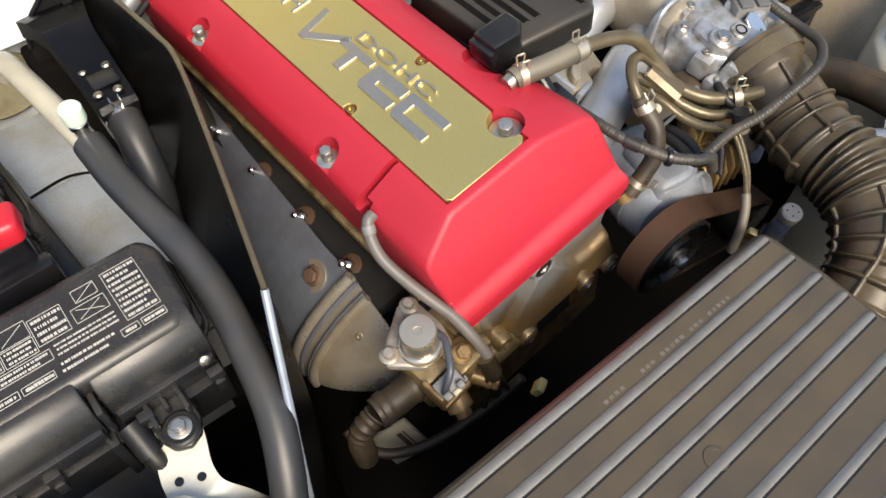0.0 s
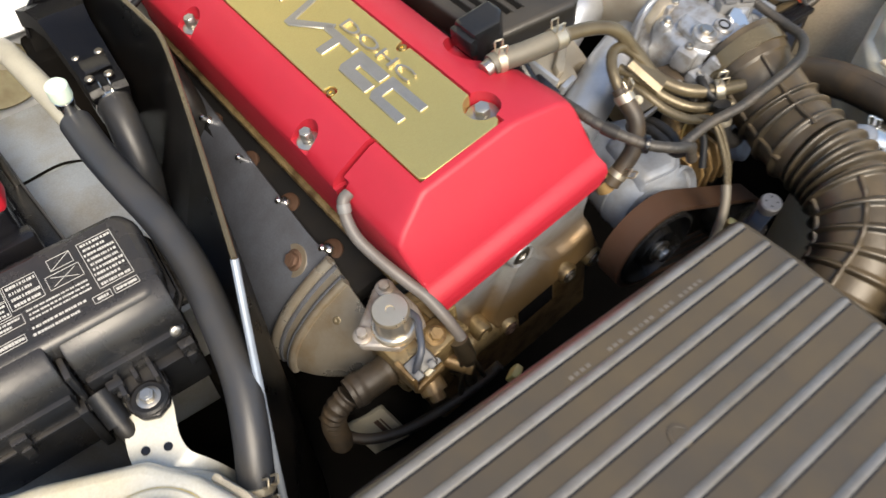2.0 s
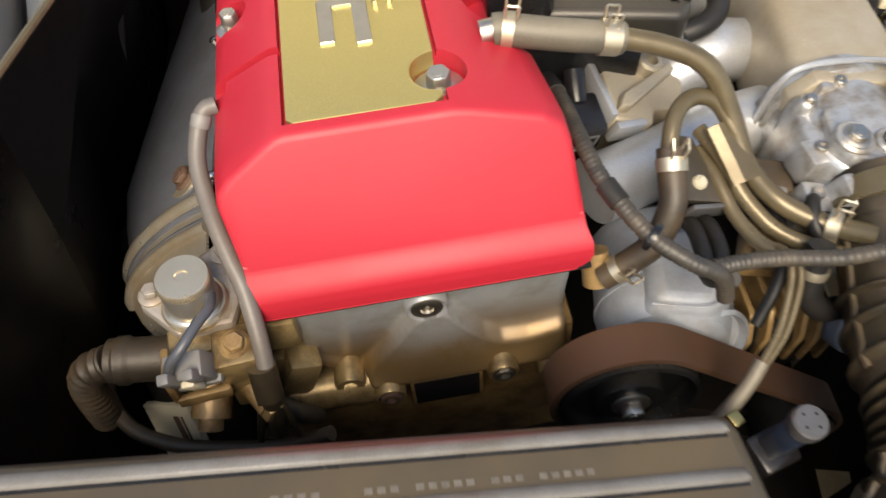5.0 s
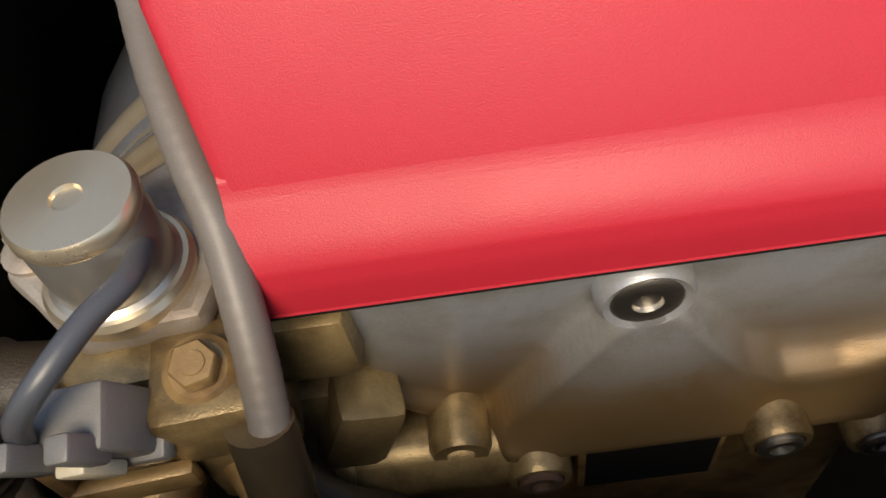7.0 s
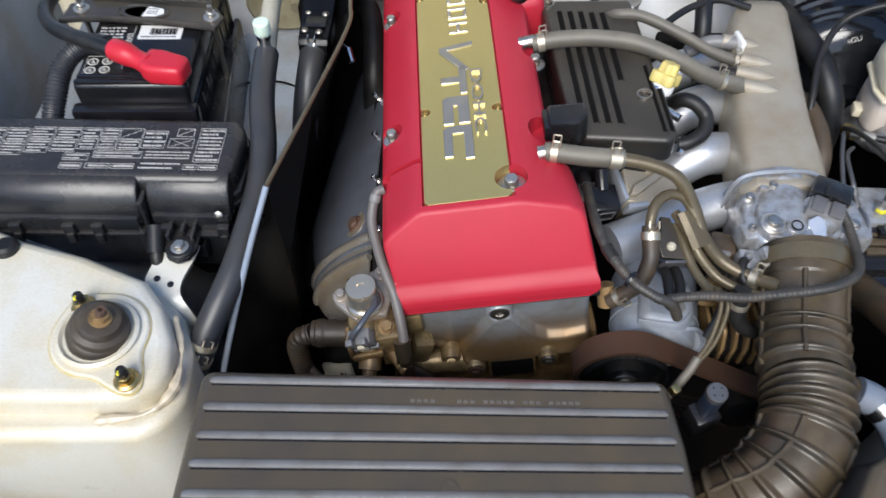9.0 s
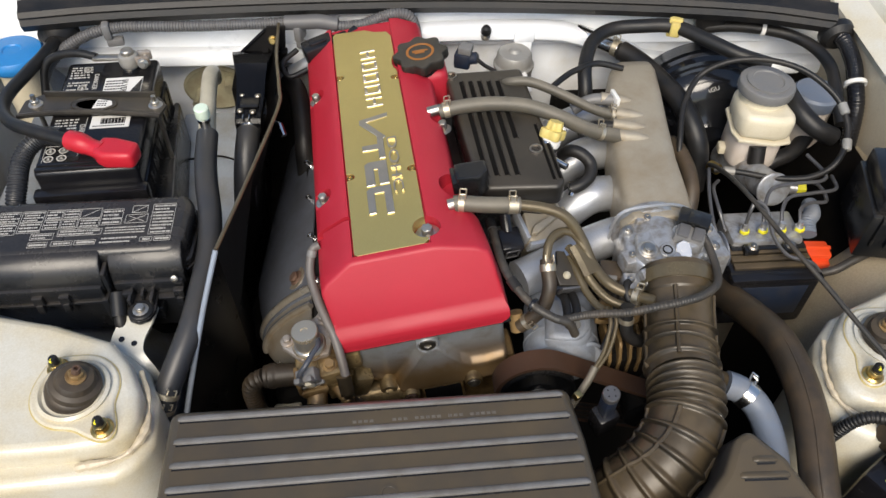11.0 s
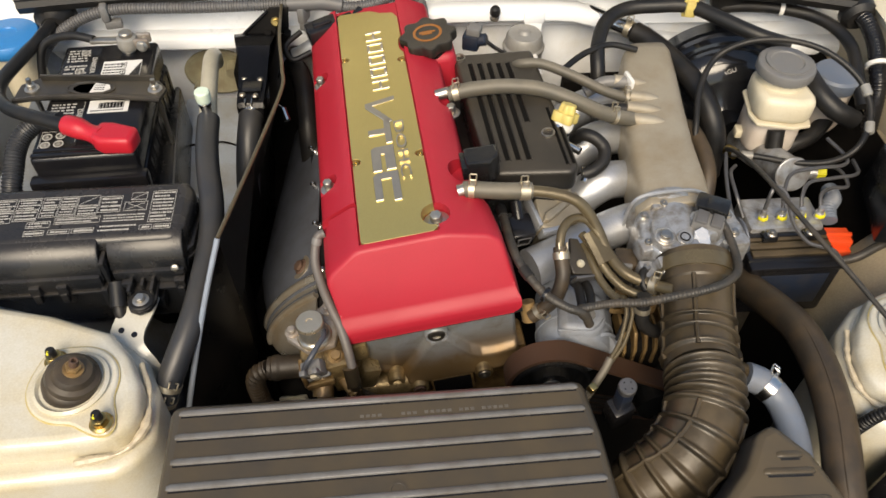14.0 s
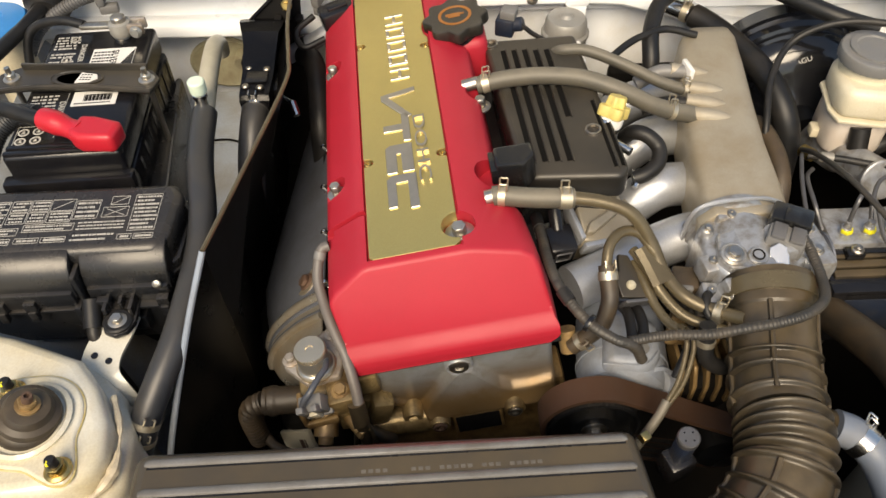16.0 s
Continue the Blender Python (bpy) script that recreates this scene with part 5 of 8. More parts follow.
for x, y, z in ((-0.044, -0.004, 0.0325), (-0.05, -0.028, 0.0165), (0.012, -0.022, 0.0375), (0.06, 0.02, 0.0375), (-0.012, 0.044, 0.0425)):
    part("screw", moved(lathe([(0.0045, 0), (0.0045, 0.002), (0.0038, 0.003), (0.0016, 0.003), (0.0014, 0.0018)], 14), pose(x, y, z, 6, 0, 0)), STEEL, tb, "small steel screw")
for x, y, z, r in ((-0.006, -0.012, 0.0452, 0.006), (-0.03, -0.012, 0.0345, 0.0045), (0.04, -0.004, 0.0495, 0.004)):
    part("dark_recess", moved(lathe([(r, -0.001), (r, 0.0008), (r * 0.8, 0.0008), (r * 0.75, -0.0004), (0.0005, -0.0004)], 16), pose(x, y, z, 8, 0, 0)), DARK, tb, "dark round recess")
part("vacuum_pipe", sweep([(-0.05, -0.028, 0.012), (-0.058, -0.036, 0.018), (-0.06, -0.05, 0.012), (-0.052, -0.06, 0.004)], 0.0045, 12), RUBBER, tb, "short black vacuum pipe")
part("tab", moved(prism([(-0.009, -0.014), (0.009, -0.014), (0.009, 0.01), (0.0, 0.015), (-0.009, 0.01)], 0, 0.0025, 0.0006), pose(0.013, -0.016, 0.041, 35, 0, -8)), CHROME, tb, "bright bracket tab")
part("cable_quadrant", moved(lathe([(0.022, -0.004), (0.022, -0.002), (0.019, 0.0), (0.022, 0.002), (0.022, 0.004)], 28), pose(0.078, 0.01, 0.01, 0, 80, 0)), SHIELD, tb, "grooved cable wheel")
ts = thing("throttle_sensor", pose(0.248, 0.142, 0.862, 0, 0, -28), "grey sensor with a black connector on the throttle body", "sensor")
part("case", box(-0.017, 0.018, -0.026, -0.004, -0.02, 0.004, 0.003), GREYCAP, ts, "grey sensor case")
for k in range(2):
    part("case_rib", box(-0.014 + 0.017 * k, -0.001 + 0.017 * k, -0.0265, -0.006, 0.003, 0.0075, 0.0015), CONDUIT, ts, "pale raised rib")
part("connector", box(-0.019, 0.019, -0.004, 0.022, -0.016, 0.009, 0.003), PLASTIC, ts, "black plastic connector")
part("latch", box(-0.007, 0.007, -0.006, 0.012, 0.008, 0.012, 0.001), PLASTIC, ts)
part("screw", moved(lathe([(0.004, 0), (0.004, 0.002), (0.003, 0.003), (0.001, 0.003)], 12), pose(-0.0015, -0.03, -0.006, 20, 0, 0)), STEEL, ts, "small steel screw")

# intake duct: rubber hose with rings and a corrugated neck
DUCTP = [(0.2225, 0.098, 0.828), (0.221, 0.085, 0.825), (0.2185, 0.065, 0.819), (0.216, 0.046, 0.812), (0.211, 0.015, 0.804), (0.204, -0.018, 0.803), (0.199, -0.05, 0.804), (0.191, -0.077, 0.801), (0.176, -0.103, 0.793), (0.152, -0.125, 0.778), (0.12, -0.138, 0.754), (0.098, -0.142, 0.722)]
RINGS = [0.076, 0.0975, 0.12, 0.183, 0.207, 0.228, 0.247, 0.265, 0.284]


def duct_radius(s, total):
    r = 0.0385 + 0.0035 * max(0, 1 - s / 0.05)
    if s < 0.03:
        r += 0.0014
    for q in RINGS:
        r += 0.0042 * max(0, 1 - (abs(s - q) / 0.0034) ** 2)
    if 0.134 < s < 0.1765:
        r += 0.0034 * math.sin((s - 0.1365) / 0.0105 * 2 * math.pi)
    return r


du = thing("intake_duct", Matrix.Translation(DUCTP[0]), "brown dusty ribbed rubber intake duct", "intake duct")
part("tube", sweep(local(DUCTP, Matrix.Translation(DUCTP[0])), 0.04, 40, duct_radius, 0.0011), DUCT, du, "", 60)
part("clamp_band", band(local(DUCTP, Matrix.Translation(DUCTP[0])), 0.0444, 0.006, 0.022, 40), BRONZE, du, "wide yellowed clamp band")
for k in (1.25, 2.9, 0.1):
    pts = []
    line = glide(DUCTP, 0.006)
    for i in range(4, len(line) - 2):
        q, s = line[i]
        t = (line[i + 1][0] - line[i - 1][0]).normalized()
        side = t.cross(Vector((0, 0, 1))).normalized()
        upv = side.cross(t)
        if 0.13 < s < 0.181 or s < 0.03:
            continue
        pts.append((q - Vector(DUCTP[0]) + (duct_radius(s, 0) + 0.0004 if all(abs(s - g) > 0.003 for g in RINGS) else duct_radius(s, 0) - 0.002) * (math.cos(k) * side + math.sin(k) * upv), s))
    for lo, hi in ((0, 0.13), (0.18, 9)):
        seg = [p for p, s in pts if lo <= s <= hi]
        if len(seg) > 2:
            part("seam_ridge", sweep(seg, 0.0027, 8), DUCT, du)
part("side_nipple", rod((0.012, -0.128, -0.028), (0.036, -0.128, -0.042), 0.012, 16), DUCT, du)

# air cleaner
AB = Matrix.Translation((-0.128, -0.058, 0.842)) @ pose(0, 0, 0, 0, 0, 2.8) @ pose(0, 0, 0, 0, 3.5, 0)
ac = thing("air_cleaner", AB, "large dusty black ribbed plastic air cleaner box", "air cleaner")


def rib_strip(x0, x1, y):
    """A rib with a soft back and a steep front."""
    prof = [(0.0044, -0.002), (0.0042, 0.0003), (0.0018, 0.0026), (-0.0004, 0.0034), (-0.0019, 0.003), (-0.0027, 0.0018), (-0.0029, -0.002)]
    bm = bmesh.new()
    ends = [[bm.verts.new((x, y + p * k, q if k == 1 else min(q, 0.0004))) for p, q in prof] for x, k in ((x0, 0.6), (x0 + 0.004, 1), (x1 - 0.004, 1), (x1, 0.6))]
    n = len(prof)
    for a, b in zip(ends, ends[1:]):
        for i in range(n):
            j = (i + 1) % n
            bm.faces.new((a[i], a[j], b[j], b[i]))
    bm.faces.new(ends[0])
    bm.faces.new(ends[-1][::-1])
    bmesh.ops.recalc_face_normals(bm, faces=bm.faces)
    return bm


lid_o = [(-0.206, 0.004), (0.196, 0.002), (0.201, -0.06), (0.201, -0.15), (0.181, -0.245), (-0.218, -0.248)]
part("lid", prism(lid_o[::-1], -0.075, 0.0, 0.011, 3), LID, ac)
part("base", prism([(x * 1.02, y * 1.02) for x, y in lid_o][::-1], -0.26, -0.078, 0.008, 2), PLASTIC, ac, "black lower box")
part("joint_rim", prism([(x * 1.035, y * 1.03 + 0.003) for x, y in lid_o][::-1], -0.088, -0.07, 0.003), PLASTIC, ac)
for k, (y, x1) in enumerate(((-0.0082, 0.187), (-0.0325, 0.189), (-0.057, 0.191), (-0.0808, 0.192), (-0.105, 0.192), (-0.1335, 0.191), (-0.1635, 0.188), (-0.1925, 0.182), (-0.2195, 0.176))):
    part("rib", rib_strip(-0.197 - 0.0014 * k, x1, y), WORN_GLINT, ac, "raised stiffening rib")
    # Dark strip at the rib's foot paints the shade it would cast.
    part("shade_strip", box(-0.195 - 0.0014 * k, x1 - 0.002, y - 0.0046, y - 0.0028, -0.001, 0.0003), PLASTIC, ac, "dark strip painting the shade below the rib")
part("moulded_mark", lathe([(0.009, 0.0), (0.009, 0.0007), (0.0065, 0.0008), (0.006, 0.0002), (0.001, 0.0002)], 20), LID, ac).matrix_basis = pose(0.0, -0.1, 0.0)
part("moulded_writing", flat_bars([(-0.03 + 0.0056 * i, -0.0264 + 0.0056 * i, -0.0255, -0.0225) for i in range(26) if i not in (4, 5, 6, 10, 16, 20)], 0.0, 0.0003), MOULD, ac, "faint grey moulded bars")["kind"] = "stuff"
part("snap_clip", join(box(0.16, 0.17, -0.262, -0.258, -0.086, -0.066, 0.0012), box(0.16, 0.17, -0.262, -0.25, -0.068, -0.064, 0.0012)), PAPER, ac, "white plastic clip")

rs = thing("intake_resonator", I4, "dusty black ribbed plastic intake resonator beside the air cleaner", "resonator")
ro = [(0.214, -0.124), (0.232, -0.116), (0.262, -0.144), (0.291, -0.196), (0.284, -0.216), (0.216, -0.283), (0.098, -0.283), (0.086, -0.274), (0.072, -0.232), (0.08, -0.222), (0.126, -0.205), (0.166, -0.186), (0.196, -0.156)]
bm = prism(ro[::-1], -0.05, 0.0, 0.0)
soften(bm, 0.01, 3)
RZ = Matrix.Translation((0.19, -0.2, 0.83)) @ pose(0, 0, 0, 14, 4, 0) @ Matrix.Translation((-0.19, 0.2, 0))
part("shell", moved(bm, RZ), LID, rs)
for k, (x0, x1, y) in enumerate(((0.226, 0.251, -0.146), (0.21, 0.26, -0.161), (0.19, 0.269, -0.186), (0.136, 0.276, -0.209), (0.097, 0.256, -0.238), (0.093, 0.228, -0.267))):
    part("rib", moved(rib_strip(x0, x1, y), RZ), LID, rs, "raised stiffening rib")
    # Shade at the foot of each resonator rib, put in as a strip.
    part("shade_strip", moved(box(x0 + 0.003, x1 - 0.003, y - 0.0046, y - 0.0028, -0.001, 0.0003), RZ), PLASTIC, rs, "dark strip painting the shade below the rib")
bm = bmesh.new()
low = [(0.19 + (x - 0.19) * 1.03, -0.2 + (y + 0.2) * 1.04) for x, y in ro]
rows3 = [[bm.verts.new(RZ @ Vector((x, y, -0.012))) for x, y in ro], [bm.verts.new((x, y, 0.735)) for x, y in low], [bm.verts.new((0.19 + (x - 0.19) * 0.9, -0.2 + (y + 0.2) * 0.9, 0.73)) for x, y in low]]
for a, b in zip(rows3, rows3[1:]):
    for k in range(len(ro)):
        n = (k + 1) % len(ro)
        bm.faces.new((a[k], a[n], b[n], b[k]))
bmesh.ops.recalc_face_normals(bm, faces=bm.faces)
part("lower_shell", soften(bm, 0.006, 2, 25), LID, rs, "upright lower wall")
part("lower_rim", prism([(0.19 + (x - 0.19) * 1.06, -0.2 + (y + 0.2) * 1.08) for x, y in ro][::-1], 0.731, 0.7385, 0.002), PLASTIC, rs, "narrow joint rim")
part("drain_bellows", sweep([(0.25, -0.255, 0.74), (0.262, -0.279, 0.69), (0.264, -0.29, 0.655), (0.264, -0.294, 0.62)], 0.015, 18, lambda s, T: 0.0155 + (0.003 * math.sin(s * 500) if s > 0.04 else 0), 0.002), CAKED, rs, "brown bellows drain")

# ---- battery side ----
bt = thing("battery", pose(-0.511, 0.385, 0.66, 0, 0, 3), "black car battery with printed labels in its tray", "battery")
part("case", box(-0.051, 0.08, -0.108, 0.137, 0.0, 0.165, 0.006), GLOSSY, bt)
part("top", box(-0.049, 0.078, -0.104, 0.135, 0.166, 0.203, 0.006, 3), GLOSSY, bt)
part("front_ledge", box(-0.056, 0.085, -0.118, -0.1, 0.12, 0.176, 0.004), GLOSSY, bt, "moulded front ledge")
for k in range(4):
    part("grip_slot", box(-0.044 + 0.031 * k, -0.018 + 0.031 * k, -0.1125, -0.107, 0.1, 0.109, 0.001), PLASTIC, bt)
for k in range(9):
    part("side_rib", box(0.079, 0.081, -0.098 + 0.027 * k, -0.09 + 0.027 * k, 0.02, 0.16, 0.0015, 1), GLOSSY, bt)
for x0, x1, y0, y1, mt in ((0.0105, 0.062, 0.051, 0.09, PAPER), (0.0065, 0.057, -0.022, 0.004, PAPER)):
    part("sticker", box(x0, x1, y0, y1, 0.2032, 0.2037), mt, bt, "white printed sticker")
part("dark_label", box(-0.043, 0.003, 0.03, 0.126, 0.2031, 0.2034), PLASTIC, bt, "black label with pale print")
part("dark_label", box(-0.043, 0.003, -0.096, 0.006, 0.2031, 0.2034), PLASTIC, bt, "black label with pale print")
rnd = random.Random(4)
bars = []
for y in (0.118, 0.112, 0.106, 0.1, 0.094, 0.082, 0.076, 0.066, 0.06, 0.052, -0.002, -0.008, -0.014, -0.02, -0.026, -0.032, -0.042, -0.048, -0.088):
    x = -0.04
    while x < -0.012:
        w = rnd.uniform(0.0015, 0.005)
        bars.append((x, min(x + w, -0.01), y, y + 0.0026))
        x += w + rnd.choice((0.0008, 0.0022))
part("print", flat_bars(bars, 0.2034, 0.0003), PRINT, bt, "rows of small pale printed bars")["kind"] = "stuff"
for x, y, r in ((-0.0375, 0.072, 0.0), (-0.019, 0.071, 0.006), (-0.018, 0.114, 0.006), (-0.034, -0.064, 0.0062), (-0.034, -0.079, 0.0062), (-0.018, -0.063, 0.0062), (-0.018, -0.078, 0.0062)):
    if r:
        part("printed_symbol", join(moved(lathe([(r, 0.2034), (r, 0.2037), (r * 0.72, 0.2037), (r * 0.72, 0.2034)], 24), Matrix.Translation((x, y, 0))), flat_bars([(x - r * 0.34, x + r * 0.34, y - r * 0.3, y - r * 0.05), (x - r * 0.2, x + r * 0.2, y + r * 0.05, y + r * 0.4)], 0.2034, 0.0003)), PRINT, bt, "pale printed round symbol")
part("printed_frame", flat_bars([(-0.0415, -0.041, -0.09, -0.054), (0.0005, 0.001, -0.076, 0.003), (-0.0415, 0.001, -0.0545, -0.054), (-0.0415, -0.004, -0.0905, -0.09)], 0.2034, 0.0003), PRINT, bt, "thin pale printed frame")
for y in (0.084, -0.03):
    part("writing", moved(text_mesh("DANGER", 0.0092, 0.0002), Matrix.Translation((-0.003, y, 0.2036)) @ pose(0, 0, 0, 0, 0, -88)), PRINT, bt, "pale printed warning word")
part("writing", moved(text_mesh("SILVER", 0.0105, 0.0002), Matrix.Translation((0.0385, 0.0705, 0.2039)) @ pose(0, 0, 0, 0, 0, -90)), GLOSSY, bt, "dark printed word")
part("sticker_corner", prism([(0.046, 0.0515), (0.0615, 0.0515), (0.0615, 0.086)], 0.2037, 0.204), PLASTIC, bt, "dark printed wedge")
for x0, x1, y in ((-0.047, 0.079, -0.0985), (-0.046, 0.076, -0.0895)):
    part("moulded_step", box(x0, x1, y - 0.0032, y + 0.0032, 0.196, 0.2058, 0.002), GLOSSY, bt, "moulded step along the battery top")
bars = []
for k in range(5):
    x = 0.0125
    while x < 0.034:
        w = rnd.uniform(0.0012, 0.004)
        bars.append((x, x + w, 0.056 + 0.0062 * k, 0.0588 + 0.0062 * k))
        x += w + 0.001
bars += [(0.019 + 0.0014 * i, 0.0197 + 0.0014 * i + 0.0004 * (i % 3), -0.014, -0.002) for i in range(23)]
bars += [(0.01 + 0.0026 * i, 0.0118 + 0.0026 * i, -0.019, -0.0168) for i in range(16)]
part("print", flat_bars(bars, 0.2037, 0.0003), GLOSSY, bt, "small dark printed bars")["kind"] = "stuff"
part("post", lathe([(0.0105, 0.2), (0.0095, 0.224), (0.008, 0.226)], 20), STEEL, bt, "lead battery post").matrix_basis = pose(0.04, 0.117, 0)
part("post", lathe([(0.0105, 0.2), (0.0095, 0.218)], 20), STEEL, bt, "lead battery post").matrix_basis = pose(0.045, -0.088, 0)
single("battery_tray", box(-0.63, -0.42, 0.215, 0.535, 0.60, 0.658, 0.006), PLASTIC, "black plastic battery tray", "tray")
tw = thing("battery_box", I4, "black plastic side wall of the battery tray", "tray wall")
part("wall", prism([(-0.431, 0.25), (-0.4, 0.25), (-0.43, 0.53), (-0.44, 0.53)], 0.62, 0.78, 0.005), PLASTIC, tw)
part("worn_edge", sweep([(-0.422, 0.45, 0.7802), (-0.416, 0.39, 0.7802), (-0.409, 0.33, 0.7802), (-0.403, 0.275, 0.7802)], 0.0014, 6), CONDUIT, tw, "pale scuffed edge")

hb = thing("battery_hold_down", pose(-0.513, 0.408, 0.866, 0, 0, -3.5), "dark steel battery hold-down bar with a nut at each end", "hold-down bar")
bar = [(-0.086, -0.027), (-0.06, -0.0235), (-0.03, -0.0205), (0.03, -0.0195), (0.075, -0.022), (0.102, -0.0225), (0.106, 0.0), (0.092, 0.017), (0.03, 0.0165), (-0.03, 0.018), (-0.066, 0.021), (-0.086, 0.006)]
part("bar", join(prism(bar, 0.0, 0.005, 0.0015), box(-0.062, 0.088, 0.0145, 0.0185, 0.001, 0.013, 0.0012), sweep([(-0.086, -0.0265, 0.003), (-0.06, -0.0235, 0.005), (-0.03, -0.0205, 0.006), (0.03, -0.0195, 0.006), (0.075, -0.022, 0.005), (0.102, -0.0225, 0.003)], 0.0035, 8)), BAR, hb)
part("oval_opening", moved(lathe([(0.017, 0), (0.017, 0.0008), (0.013, 0.001)], 24), Matrix.Translation((0.0085, -0.002, 0.0046)) @ Matrix.Diagonal((1.8, 0.8, 1, 1))), GLOSSY, hb, "dark oval opening")
part("oval_rim", moved(lathe([(0.0172, 0.0), (0.0178, 0.002), (0.0168, 0.0024), (0.016, 0.001)], 32), Matrix.Translation((0.0085, -0.002, 0.0046)) @ Matrix.Diagonal((1.8, 0.8, 1, 1))), BAR, hb, "raised oval rim")
part("sticker", prism([(0.009, -0.0115), (0.026, -0.0095), (0.034, -0.003), (0.031, 0.005), (0.012, 0.0085)], 0.0058, 0.0064), PAPER, hb, "small white printed sticker")
part("sticker_print", flat_bars([(0.013 + 0.0035 * i, 0.0155 + 0.0035 * i, y, y + 0.0016) for i in range(4) for y in (-0.006, -0.002, 0.003)], 0.0064, 0.0003), GLOSSY, hb, "small dark printed bars")
for x in (-0.068, 0.092):
    bolt(hb, pose(x, -0.003, 0.005), DULLZINC, 0.0062, 0.0095, 0.008, "nut")
    part("threaded_rod", rod((x, -0.003, -0.2), (x, -0.003, 0.021), 0.0032, 10), STEEL, hb)

nt = thing("battery_clamp", pose(-0.475, 0.503, 0.872), "lead-grey negative battery clamp", "battery clamp")
part("ring", lathe([(0.0135, -0.004), (0.0148, 0.0), (0.0145, 0.006), (0.013, 0.012), (0.0098, 0.0135)], 24), GREYCAN, nt)
part("post_top", lathe([(0.0092, 0.008), (0.0088, 0.019), (0.007, 0.0205), (0.001, 0.0205)], 20), STEEL, nt, "grimy lead post top")
part("ear", box(0.01, 0.03, 0.006, 0.012, -0.002, 0.012, 0.002), FLANGE, nt)
part("ear", box(0.01, 0.03, -0.009, -0.003, -0.002, 0.012, 0.002), FLANGE, nt)
part("pinch_bolt", rod((0.022, -0.016, 0.005), (0.022, 0.018, 0.005), 0.0034, 10), DULLZINC, nt, "pinch bolt")
bolt(nt, aim((0.022, -0.013, 0.005), (0, -1, 0.2)), DULLZINC, 0.0055, 0.0075, 0.006, "nut")
part("cable_lug", moved(box(-0.05, -0.012, -0.006, 0.006, 0.004, 0.011, 0.003), I4), STEEL, nt)
hose("negative_cable", [(-0.52, 0.505, 0.88), (-0.55, 0.513, 0.882), (-0.585, 0.52, 0.872), (-0.603, 0.515, 0.855), (-0.61, 0.5, 0.82)], 0.0058, RUBBER, "black negative battery cable", "cable")

rb = thing("terminal_boot", pose(-0.448, 0.292, 0.872, 0, 0, 168), "bright red rubber boot over the positive battery terminal", "terminal boot")
part("cover", soften(prism([(-0.026, -0.014), (0.006, -0.019), (0.024, -0.017), (0.026, 0.012), (0.01, 0.019), (-0.026, 0.014)], -0.004, 0.02, 0.006, 3), 0), REDP, rb)
part("sleeve", sweep([(0.018, 0.0, 0.008), (0.035, -0.004, 0.01), (0.052, -0.008, 0.012), (0.066, -0.012, 0.011)], 0.012, 16, lambda s, T: 0.0135 - 0.004 * math.sin(min(1, s / 0.03) * math.pi) * 0.6 - 0.03 * max(0, s - 0.03)), REDP, rb)
hose("positive_cable", [(-0.505, 0.312, 0.884), (-0.535, 0.325, 0.885), (-0.567, 0.342, 0.882), (-0.598, 0.365, 0.876), (-0.622, 0.4, 0.87), (-0.629, 0.44, 0.866), (-0.62, 0.49, 0.864), (-0.608, 0.535, 0.864), (-0.598, 0.58, 0.866)], 0.0088, RUBBER, "thick taped positive battery cable", "cable")
hose("battery_conduit", [(-0.528, 0.338, 0.872), (-0.555, 0.345, 0.868), (-0.575, 0.336, 0.858), (-0.584, 0.316, 0.848), (-0.584, 0.29, 0.838), (-0.586, 0.266, 0.82), (-0.59, 0.25, 0.78), (-0.592, 0.245, 0.73)], 0.012, SLEEVE, "grey-black ribbed conduit beside the battery", "conduit", corrugated(0.0115, 0.0045, 0.0009), 16, 0.0011)
hose("firewall_conduit", [(-0.63, 0.545, 0.81), (-0.614, 0.555, 0.835), (-0.592, 0.566, 0.853), (-0.566, 0.574, 0.866), (-0.535, 0.579, 0.876), (-0.5, 0.58, 0.881), (-0.465, 0.58, 0.881), (-0.386, 0.581, 0.879), (-0.3, 0.581, 0.88), (-0.21, 0.58, 0.882), (-0.172, 0.576, 0.876), (-0.14, 0.575, 0.879), (-0.112, 0.577, 0.889), (-0.092, 0.579, 0.893), (-0.074, 0.58, 0.89), (-0.063, 0.58, 0.877), (-0.058, 0.578, 0.85)], 0.0082, CONDUIT, "long grey ribbed conduit along the firewall", "conduit", corrugated(0.0076, 0.0042, 0.0009), 16, 0.0011)
single("conduit_sleeve", sweep([(-0.258, 0.581, 0.881), (-0.23, 0.5805, 0.8815), (-0.205, 0.58, 0.882), (-0.178, 0.577, 0.878)], 0.0112, 16), CONDUIT, "smooth grey conduit sleeve", "conduit sleeve")
for p, a in (((-0.522, 0.58, 0.878), 10), ((-0.237, 0.58, 0.866), -20)):
    single("conduit_clip", moved(join(box(-0.006, 0.006, -0.013, 0.013, -0.013, 0.013, 0.004), box(-0.004, 0.02, -0.012, 0.0, -0.024, -0.012, 0.002)), pose(*p, 0, 0, a)), GREYCAP, "grey plastic conduit clip", "clip", group="conduit clips")
single("firewall_grommet", moved(lathe([(0.03, 0), (0.03, 0.012), (0.022, 0.02), (0.018, 0.03), (0.01, 0.03)], 22), aim((-0.6, 0.6, 0.862), (0.1, -1, -0.1))), RUBBER, "black rubber firewall grommet for the cables", "grommet")

wr = thing("washer_reservoir", pose(-0.651, 0.541, 0.815), "washer fluid filler with a bright blue cap", "washer reservoir")
